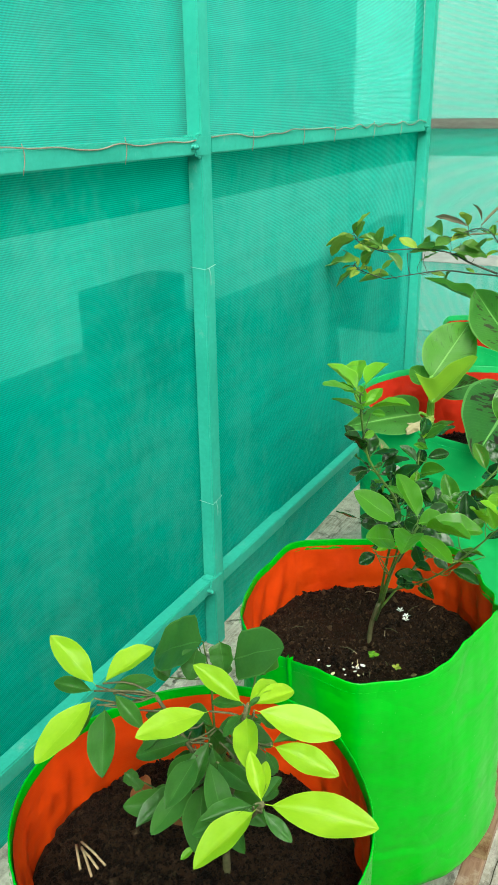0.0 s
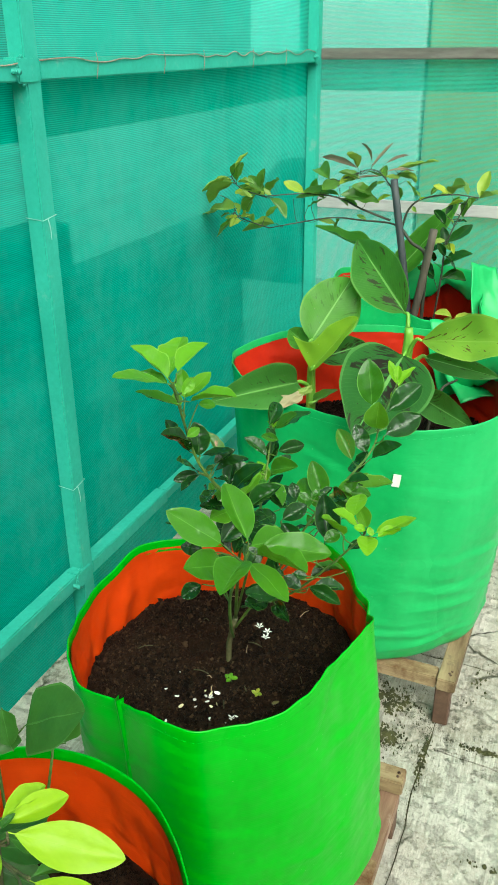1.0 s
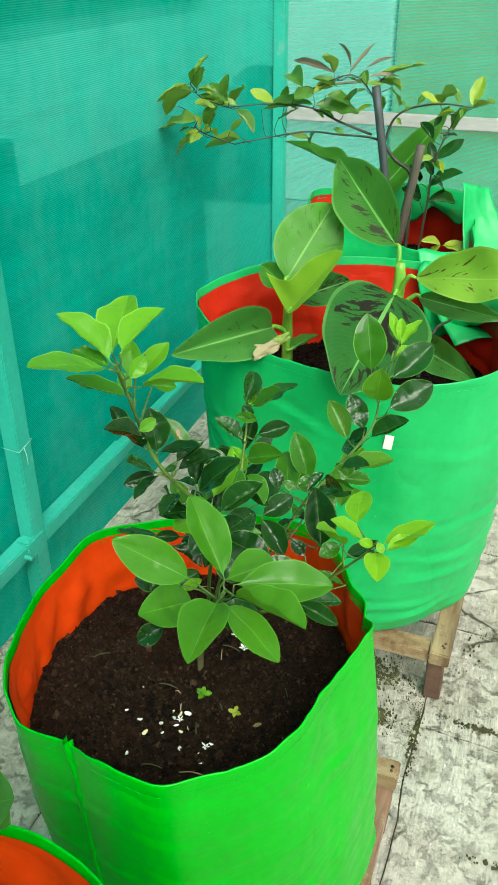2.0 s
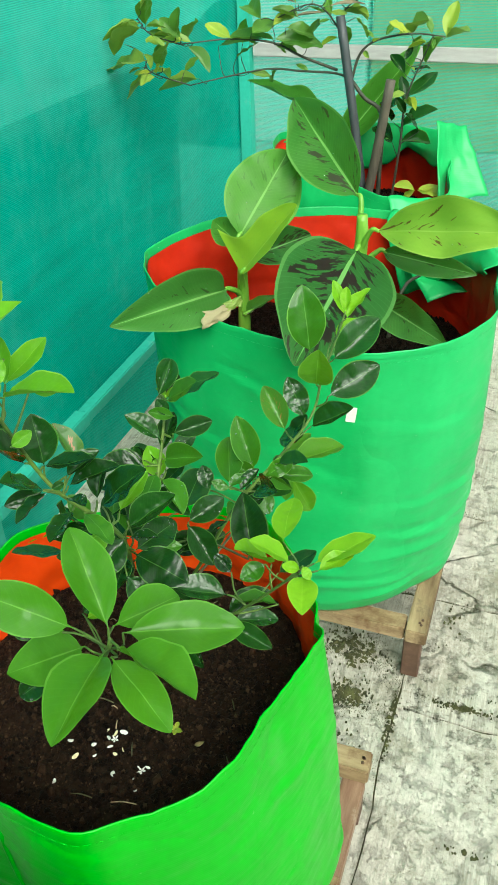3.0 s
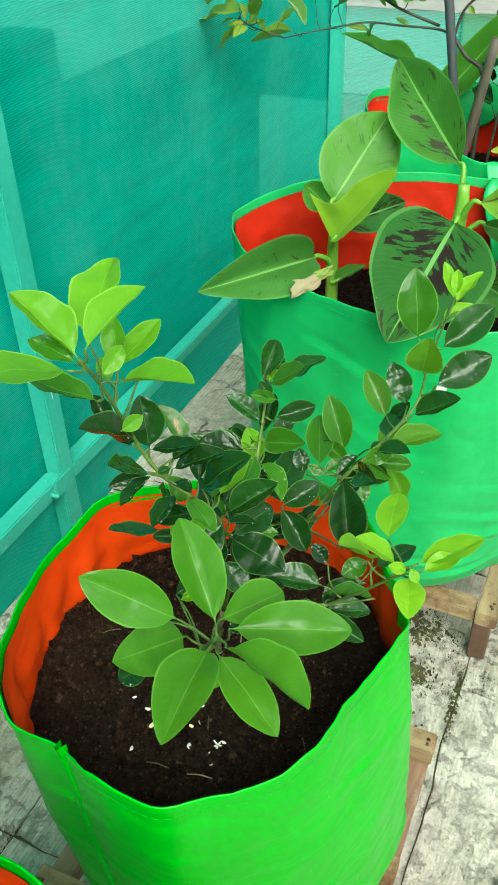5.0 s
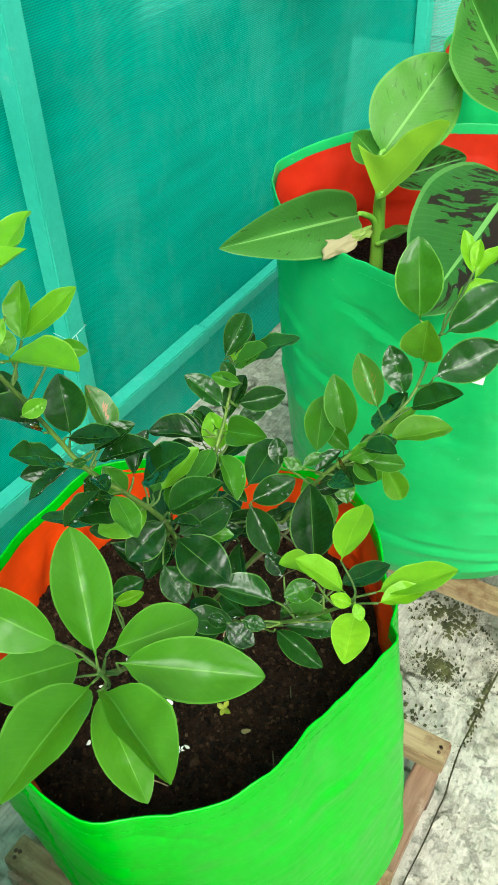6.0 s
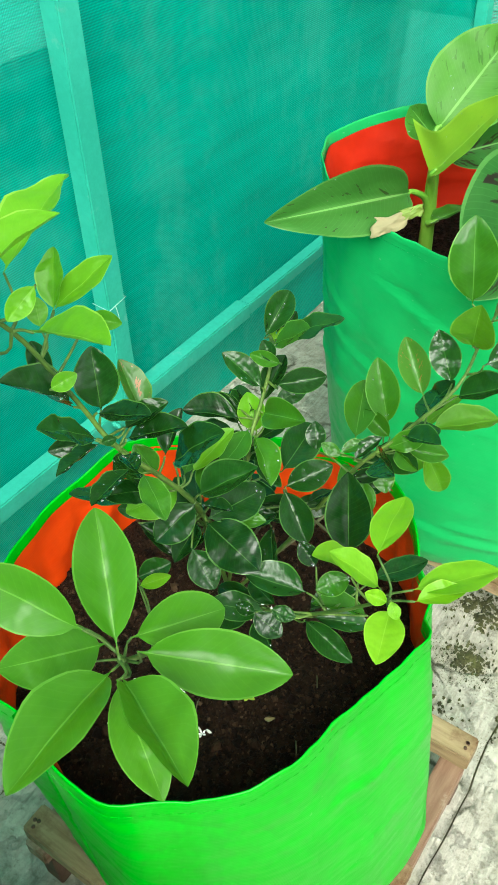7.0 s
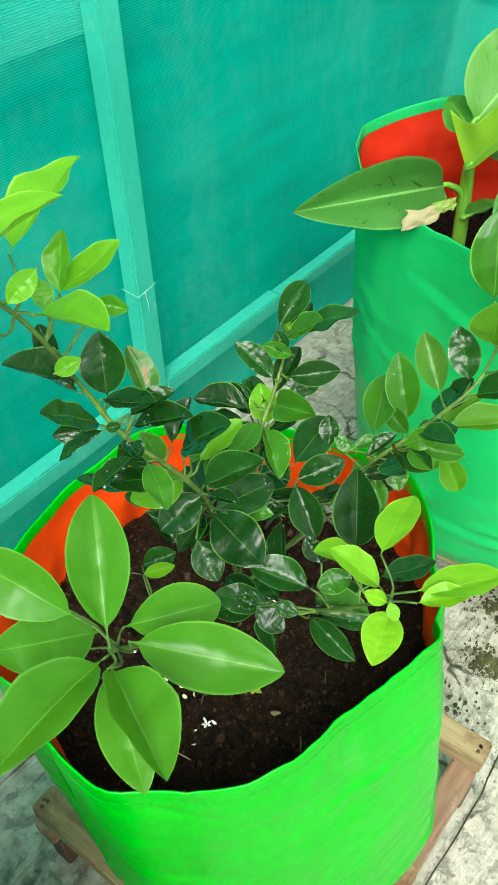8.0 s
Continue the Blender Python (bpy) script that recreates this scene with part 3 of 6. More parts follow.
        rings.append([bm.verts.new(top - out * (d + wav) + Vector((0, 0, h + wav))) for d, h in prof])
    for k in range(N):
        p, q = rings[k], rings[(k + 1) % N]
        for i in range(len(prof) - 1):
            bm.faces.new((p[i], p[i + 1], q[i + 1], q[i]))
    bmesh.ops.recalc_face_normals(bm, faces=bm.faces[:])
    part("rim_binding", bm, binding, e, "folded green binding round the mouth")
    # stitches along the binding
    bm = bmesh.new()
    for k in range(0, 2 * N):
        if k % 2:
            continue
        a = 2 * math.pi * k / (2 * N)
        p, q = at(k / 2, 1.0), at(k / 2 + 0.6, 1.0)
        out = Vector((math.cos(a), math.sin(a), 0)) * 0.0020 + Vector((0, 0, -0.016))
        tube_bm([p + out, q + out], 0.00032, 4, bm)
    part("stitching", bm, sheet, e)
    if seam is not None:
        bm = bmesh.new()
        a = radians(seam)
        k = (seam % 360) / 360 * N
        out = Vector((math.cos(a), math.sin(a), 0))
        tan = Vector((-math.sin(a), math.cos(a), 0))
        rows = []
        for j in range(25):
            s = 1.0 - j / 24 * 0.97
            p = at(k, s)
            ear = max(0.0, 1 - j / 3.0)
            p = p + Vector((0, 0, 0.007 * ear))
            rows.append([bm.verts.new(p + tan * t + out * o) for t, o in ((-0.0045, -0.004 * ear), (-0.0025, 0.0020 + 0.004 * ear), (0.0015, 0.0028 + 0.004 * ear), (0.0040, -0.004 * ear))])
        for p, q in zip(rows, rows[1:]):
            for i in range(3):
                bm.faces.new((p[i], p[i + 1], q[i + 1], q[i]))
        part("side_seam", bm, sheet, e)
    tagged(e, label, "grow bag", "grow bags")

    # soil
    rs = random.Random(seed)
    sb = bmesh.new()
    rows = [[sb.verts.new((0, 0, 0))]]
    c = Vector((foot[0] + (mouth[0] - foot[0]) * 0.8, foot[1] + (mouth[1] - foot[1]) * 0.8, soil_z))
    RN = 26

    def soil_pt(k, f):
        s = (soil_z - z0) / (sum(r[2] for r in rim) / len(rim) - z0)
        edge = at(k, s, 0.006)
        p = Vector((c.x + (edge.x - c.x) * f, c.y + (edge.y - c.y) * f, 0))
        p.z = soil_z + 0.012 * noise.noise((p.x * 9, p.y * 9, seed)) + 0.008 * noise.noise((p.x * 40, p.y * 40, seed)) + 0.005 * noise.noise((p.x * 110, p.y * 110, seed)) - 0.018 * f ** 6
        return p
    rows[0][0].co = soil_pt(0, 0.0)
    for j in range(1, RN + 1):
        rows.append([sb.verts.new(soil_pt(k, j / RN)) for k in range(N)])
    for k in range(N):
        sb.faces.new((rows[0][0], rows[1][k], rows[1][(k + 1) % N]))
        for j in range(1, RN):
            sb.faces.new((rows[j][k], rows[j + 1][k], rows[j + 1][(k + 1) % N], rows[j][(k + 1) % N]))
    bed_faces = len(sb.faces)
    # loose crumbs
    for _ in range(24000):
        f, k = math.sqrt(rs.random()) * 0.97, rs.random() * N
        p = soil_pt(k, f)
        d = rs.choice((0.0010, 0.0012, 0.0012, 0.0014, 0.0015, 0.0017, 0.0019, 0.0022, 0.0026, 0.0034)) * rs.uniform(0.5, 1.05)
        if rs.random() < 0.007:
            d = rs.uniform(0.004, 0.007)
        w = rs.random() * 1.57
        cw, sw, lean = math.cos(w), math.sin(w), rs.uniform(-0.5, 0.5)
        p.z += 0.45 * d
        vs = [sb.verts.new(p + Vector(v) * d * rs.uniform(0.6, 1.35)) for v in ((cw, sw, lean), (-sw, cw, 0.2), (-cw, -sw, -lean), (sw, -cw, -0.2), (lean * 0.6, 0, 1), (0, 0, -1))]
        for i in range(4):
            sb.faces.new((vs[i], vs[(i + 1) % 4], vs[4]))
            sb.faces.new((vs[(i + 1) % 4], vs[i], vs[5]))
    so = part("potting_soil", sb, earth or M_SOIL_BED)
    so.data.materials.append(earth or M_SOIL)
    for f in so.data.polygons[bed_faces:]:
        f.material_index = 1
    tagged(so, "dark brown crumbly potting soil filling the grow bag", "soil", kind="stuff")
    return at, soil_pt


bag_a, soil_a = grow_bag(
    (-0.437, 1.395, 0.150), 0.226, (-0.45, 1.36),
    [(4, 0.2103, 0.6497), (11, 0.2210, 0.6478), (18, 0.2108, 0.6349), (25, 0.2163, 0.6364), (34, 0.2076, 0.6382), (45, 0.2100, 0.6508), (63, 0.2186, 0.6474), (80, 0.2232, 0.6337), (100, 0.2196, 0.6245), (117, 0.2117, 0.6231), (131, 0.2057, 0.6288), (156, 0.2147, 0.6382), (172, 0.2110, 0.6222),
     (191, 0.2141, 0.6160), (207, 0.2193, 0.6164), (222, 0.2289, 0.6267), (232, 0.2362, 0.6343), (242, 0.2374, 0.6200), (256, 0.2173, 0.6166), (271, 0.2306, 0.6338), (286, 0.2407, 0.6282), (298, 0.2277, 0.6255), (311, 0.2235, 0.6254), (325, 0.2136, 0.6337), (339, 0.1994, 0.6407), (355, 0.2016, 0.6450)],
    0.525, (M_BAG, M_LINING, M_BAG), 2.0, "bright green grow bag with orange lining holding a citrus plant", 0.007, 0.0, 257, creases=0.0036)
bag_b, soil_b = grow_bag(
    (-0.435, 2.165, 0.135), 0.287, (-0.43, 2.10),
    [(0, 0.29, 0.757), (20, 0.30, 0.757), (45, 0.31, 0.757), (90, 0.300, 0.755), (125, 0.290, 0.755), (152, 0.312, 0.755), (168, 0.332, 0.748), (178, 0.338, 0.744), (188, 0.318, 0.742), (200, 0.294, 0.741), (216, 0.264, 0.738), (233, 0.240, 0.735), (254, 0.223, 0.733),
     (269, 0.231, 0.732), (285, 0.250, 0.731), (303, 0.280, 0.732), (323, 0.303, 0.737), (343, 0.312, 0.748)],
    0.572, (M_BAG_PALE, M_LINING_RED, M_BAG_PALE), 5.0, "large light green grow bag with red lining holding banana plants", 0.009, 0.0065, None, 0.017, M_SOIL_SHADED, 0.0065)
bag_c, soil_c = grow_bag(
    (-0.51, 2.86, 0.12), 0.25, (-0.51, 2.83),
    [(0, 0.20, 0.770), (22, 0.207, 0.775), (38, 0.19, 0.770), (70, 0.175, 0.750), (107, 0.165, 0.742), (140, 0.205, 0.755), (168, 0.25, 0.760), (200, 0.23, 0.750), (229, 0.206, 0.740), (250, 0.187, 0.733), (275, 0.192, 0.720),
     (293, 0.235, 0.710), (304, 0.315, 0.708), (317, 0.300, 0.722), (330, 0.236, 0.750), (346, 0.204, 0.765)],
    0.60, (M_BAG_PALE, M_LINING_RED, M_BAG_PALE), 8.0, "light green grow bag with crumpled mouth holding a staked lemon plant", 0.012, 0.003, None, 0.026, M_SOIL_SHADED)
bag_b_thing = next(o for o in scene.objects if o.name.startswith("grow_bag") and abs(o.location.y - 2.165) < 1e-3)


def folded_rim(at, thing, low, lip):
    """Where the mouth has flopped inwards: the green outside hangs down over the lining; low: rows of degrees, height of the lower edge."""
    bm = bmesh.new()
    cols, rows = 40, 12
    grid = []
    for i in range(cols + 1):
        deg = low[0][0] + (low[-1][0] - low[0][0]) * i / cols
        a = next(j for j in range(len(low) - 1) if deg >= low[j + 1][0] or j == len(low) - 2)
        (d0, h0), (d1, h1) = low[a], low[a + 1]
        f = (deg - d0) / (d1 - d0)
        f = f * f * (3 - 2 * f)
        h = h0 + (h1 - h0) * f
        k = deg / 360 * 144
        col = [at(k, 0.985, -0.004), at(k, 1.0, -0.003) + Vector((0, 0, 0.004))]
        for j in range(rows + 1):
            v = j / rows
            p = at(k, 1.0, 0.008 + 0.020 * math.sin(v * 2.2) + 0.010 * noise.noise((deg * 0.09, v * 2.0, 3.0)) * v)
            p.z = lip + 0.002 - (lip + 0.002 - h) * v
            col.append(p)
        grid.append([bm.verts.new(p) for p in col])
    for i in range(cols):
        for j in range(rows + 2):
            bm.faces.new((grid[i][j], grid[i + 1][j], grid[i + 1][j + 1], grid[i][j + 1]))
    bmesh.ops.recalc_face_normals(bm, faces=bm.faces[:])
    bmesh.ops.solidify(bm, geom=bm.faces[:], thickness=0.0018)
    return part("folded_rim", bm, M_BAG_PALE, thing, "green mouth edge flopped inwards over the lining")


folded_rim(bag_b, bag_b_thing, [(78, 0.725), (75, 0.675), (69, 0.600), (60, 0.622), (50, 0.660), (35, 0.700), (20, 0.728), (14, 0.742)], 0.757)
bag_c_thing = next(o for o in scene.objects if o.name.startswith("grow_bag") and abs(o.location.y - 2.86) < 1e-3)


folded_rim(bag_c, bag_c_thing, [(128, 0.672), (105, 0.660), (86, 0.672), (62, 0.722), (48, 0.705), (32, 0.690), (18, 0.745)], 0.770)


def cloth_patch(corners, bulge, seed, n=16, crumple=0.012, ragged=1.0):
    """A crumpled four-cornered piece of the sheet."""
    a, b, c, d = (Vector(p) for p in corners)
    nor = (b - a).cross(d - a).normalized()
    bm = bmesh.new()
    g = [[None] * (n + 1) for _ in range(n + 1)]
    for i in range(n + 1):
        for j in range(n + 1):
            u, v = i / n, j / n
            p = a * (1 - u) * (1 - v) + b * u * (1 - v) + c * u * v + d * (1 - u) * v
            p += nor * (bulge * math.sin(u * math.pi) * math.sin(v * math.pi) + crumple * (noise.noise((u * 3, v * 3, seed)) + 0.6 * noise.noise((u * 7, v * 7, seed + 2))))
            p += ((b - a) * 0.16 * noise.noise((v * 2.5, seed, u)) + (d - a) * 0.18 * noise.noise((u * 2.5, seed + 5, v))) * ragged
            g[i][j] = bm.verts.new(p)
    for i in range(n):
        for j in range(n):
            bm.faces.new((g[i][j], g[i + 1][j], g[i + 1][j + 1], g[i][j + 1]))
    ext = bmesh.ops.extrude_face_region(bm, geom=bm.faces[:])
    bmesh.ops.translate(bm, vec=nor * 0.002, verts=[q for q in ext["geom"] if isinstance(q, bmesh.types.BMVert)])
    bmesh.ops.recalc_face_normals(bm, faces=bm.faces[:])
    return bm


part("folded_flap", cloth_patch(((-0.405, 2.545, 0.735), (-0.245, 2.600, 0.715), (-0.255, 2.425, 0.640), (-0.352, 2.415, 0.588)), 0.03, 3), M_BAG_PALE, bag_c_thing, "loose flap hanging over the next bag")
part("side_flap", cloth_patch(((-0.345, 2.74, 0.845), (-0.285, 2.80, 0.82), (-0.215, 2.75, 0.69), (-0.315, 2.68, 0.68)), 0.016, 6, crumple=0.005, ragged=0.25), M_BAG_PALE, bag_c_thing, "crumpled mouth edge turned outwards")
part("turned_in_rim", cloth_patch(((-0.372, 2.40, 0.715), (-0.13, 2.385, 0.720), (-0.12, 2.33, 0.672), (-0.27, 2.29, 0.622)), 0.02, 12, crumple=0.008, ragged=0.4), M_BAG_PALE, bag_b_thing, "crumpled green edge turned in over the soil")
bag_d, soil_d = grow_bag(
    (-0.465, 0.82, 0.120), 0.200, (-0.462, 0.813),
    [(0, 0.216, 0.645), (40, 0.210, 0.640), (75, 0.217, 0.648), (110, 0.222, 0.645), (150, 0.214, 0.643), (180, 0.217, 0.648), (225, 0.216, 0.645), (270, 0.218, 0.645), (315, 0.214, 0.642)],
    0.540, (M_BAG, M_LINING, M_BAG), 11.0, "bright green grow bag with orange lining holding a young sapling", 0.004, 0.0, None, earth=M_SOIL_DARK, creases=0.002)


# ---- pallets ----
def pallet(x0, x1, y0, y1, top, label, cross_top=False):
    e = base_empty("wooden_stand", ((x0 + x1) / 2, (y0 + y1) / 2, 0))
    t, w = 0.032, 0.040
    rnd = random.Random(int(top * 1000) + int(y0 * 100))
    drop = t + 0.001 if cross_top else 0.0
    for xa in (x0, x1 - w):
        part("side_batten", box_bm((xa, y0 - 0.006, top - t - drop), (xa + w - (0.004 if drop else 0), y1 + 0.006 - drop, top - drop), 0.0025, pose(0, 0, 0, 0, 0, rnd.uniform(-0.3, 0.3)), 2), M_PALLET_RED if drop else M_PALLET_Y, e, "reddish worn side batten" if drop else "pale rough sawn batten", smooth=False)
    gap = 0.0 if cross_top else w + 0.003
    low = 0.0 if cross_top else 0.004
    for ya in (y0, (y0 + y1) / 2 - w / 2, y1 - w):
        part("cross_batten", box_bm((x0 + gap, ya, top - t - low / 2), (x1 - gap, ya + w, top - low), 0.0025, segs=2), M_PALLET_X, e, "worn greyish cross batten", smooth=False)
    for xa in (x0 + 0.004, x1 - w - 0.003):
        for ya in (y0 + 0.003, y1 - w - 0.003):
            part("leg", box_bm((xa, ya, 0), (xa + w - 0.006, ya + w - 0.004, top - t - drop - 0.003), 0.0025), M_BROWNWOOD, e, "brown wooden leg", smooth=False)
    # rusty nail heads where the battens cross
    for xa in (x0 + 0.012, x1 - 0.012):
        for ya in (y0, y1 - w):
            for _ in range(3):
                nx, ny = xa + rnd.uniform(-0.006, 0.006), ya + rnd.uniform(0.008, w - 0.008)
                part("nail_head", tube_bm([Vector((nx, ny, top - 0.004)), Vector((nx, ny, top + 0.0012))], [0.0032, 0.0028], 8), M_NAIL, e, "rusty nail head")
    tagged(e, label, "wooden stand", "wooden stands under the bags")
    return e


pallet(-0.66, -0.202, 1.165, 1.625, 0.150, "low rough wooden stand under the citrus bag", True)
pallet(-0.70, -0.163, 1.915, 2.44, 0.135, "low rough wooden stand under the banana bag")
pallet(-0.76, -0.22, 2.60, 3.12, 0.120, "low rough wooden stand under the lemon bag")
pallet(-0.70, -0.25, 0.60, 1.04, 0.120, "low rough wooden stand under the sapling bag")


# ---- plants ----
def leaf_mat(name, base, deep, rib, rough=0.35, through=0.3, blotch=None, tip=None, ribs=14.0, rib_amt=0.34, spec=0.45, midrib=0.018, edge=0.3, relief=0.35):
    """A leaf blade: mottled green, paler midrib and side veins, light passing through; blotch: (colour, threshold); tip: dried colour."""
    m, n, l, p = node_mat(name)
    uv = n.new("ShaderNodeTexCoord").outputs["UV"]
    ob = n.new("ShaderNodeTexCoord").outputs["Object"]
    rnd = n.new("ShaderNodeObjectInfo").outputs["Random"]
    sep = n.new("ShaderNodeSeparateXYZ")
    l.new(uv, sep.inputs[0])
    u, v = sep.outputs[0], sep.outputs[1]
    off = math_node(n, l, "ABSOLUTE", math_node(n, l, "SUBTRACT", v, 0.5))
    a = noise_node(n, l, uv, 3.0, 4, 0.6)
    grain = noise_node(n, l, uv, 16.0, 4, 0.65)
    tone = math_node(n, l, "MULTIPLY_ADD", grain, 0.3, math_node(n, l, "MULTIPLY", a, 0.45))
    col = ramp(n, l, math_node(n, l, "MULTIPLY_ADD", rnd, 0.35, tone), [(0.28, deep), (0.80, base)])
    vein = math_node(n, l, "SINE", math_node(n, l, "MULTIPLY", math_node(n, l, "SUBTRACT", u, math_node(n, l, "MULTIPLY", off, 0.45)), ribs * 6.2832))
    fine = math_node(n, l, "MULTIPLY", math_node(n, l, "GREATER_THAN", vein, 0.9), 0.10)
    mid = math_node(n, l, "LESS_THAN", off, math_node(n, l, "MULTIPLY_ADD", u, -midrib * 0.7, midrib))
    col = mixc(n, l, math_node(n, l, "MULTIPLY", math_node(n, l, "MAXIMUM", fine, mid), rib_amt), col, rib)
    rim = math_node(n, l, "MULTIPLY", math_node(n, l, "GREATER_THAN", off, 0.468), edge)
    col = mixc(n, l, rim, col, rib)
    if blotch:
        bc, th = blotch
        mp = n.new("ShaderNodeVectorMath")
        mp.operation = "ADD"
        shear = n.new("ShaderNodeCombineXYZ")
        l.new(math_node(n, l, "SUBTRACT", u, math_node(n, l, "MULTIPLY", off, 0.6)), shear.inputs[0])
        l.new(v, shear.inputs[1])
        l.new(shear.outputs[0], mp.inputs[0])
        cmb = n.new("ShaderNodeCombineXYZ")
        l.new(math_node(n, l, "MULTIPLY", rnd, 17.0), cmb.inputs[0])
        l.new(cmb.outputs[0], mp.inputs[1])
        bl = math_node(n, l, "MULTIPLY_ADD", noise_node(n, l, mp.outputs[0], 2.4, 2, 0.5), 0.45, math_node(n, l, "MULTIPLY", noise_node(n, l, mp.outputs[0], 4.4, 3, 0.55, (5.0, 1.2, 1)), 0.6))
        inner = math_node(n, l, "MULTIPLY", math_node(n, l, "LESS_THAN", off, 0.42), math_node(n, l, "GREATER_THAN", off, 0.025))
        msk = math_node(n, l, "MULTIPLY", math_node(n, l, "GREATER_THAN", bl, th), inner)
        col = mixc(n, l, msk, col, bc)
    if tip:
        dried = math_node(n, l, "ADD", u, math_node(n, l, "MULTIPLY_ADD", noise_node(n, l, ob, 40.0, 3), 0.5, math_node(n, l, "MULTIPLY", rnd, 0.35)))
        col = mixc(n, l, ramp(n, l, dried, [(1.02, (0, 0, 0)), (1.14, (1, 1, 1))]), col, tip)
    l.new(col, p.inputs["Base Color"])
    p.inputs["Roughness"].default_value = rough
    p.inputs["Specular IOR Level"].default_value = spec
    h = math_node(n, l, "ADD", math_node(n, l, "MULTIPLY", vein, 0.010), math_node(n, l, "ADD", math_node(n, l, "MULTIPLY", grain, 0.05), math_node(n, l, "MULTIPLY", mid, -0.8)))
    puff = noise_node(n, l, uv, 2.6, 1, 0.4, (2.2, 1, 1))
    h = math_node(n, l, "MULTIPLY_ADD", puff, 1.6, h)
    bump(n, l, h, p, relief, 0.003)
    tr = n.new("ShaderNodeBsdfTranslucent")
    l.new(mixc(n, l, 0.35, col, (0.45, 0.75, 0.04)), tr.inputs["Color"])
    mx = n.new("ShaderNodeMixShader")
    mx.inputs[0].default_value = through
    l.new(p.outputs[0], mx.inputs[1])
    l.new(tr.outputs[0], mx.inputs[2])
    l.new(mx.outputs[0], n["Material Output"].inputs["Surface"])
    return m


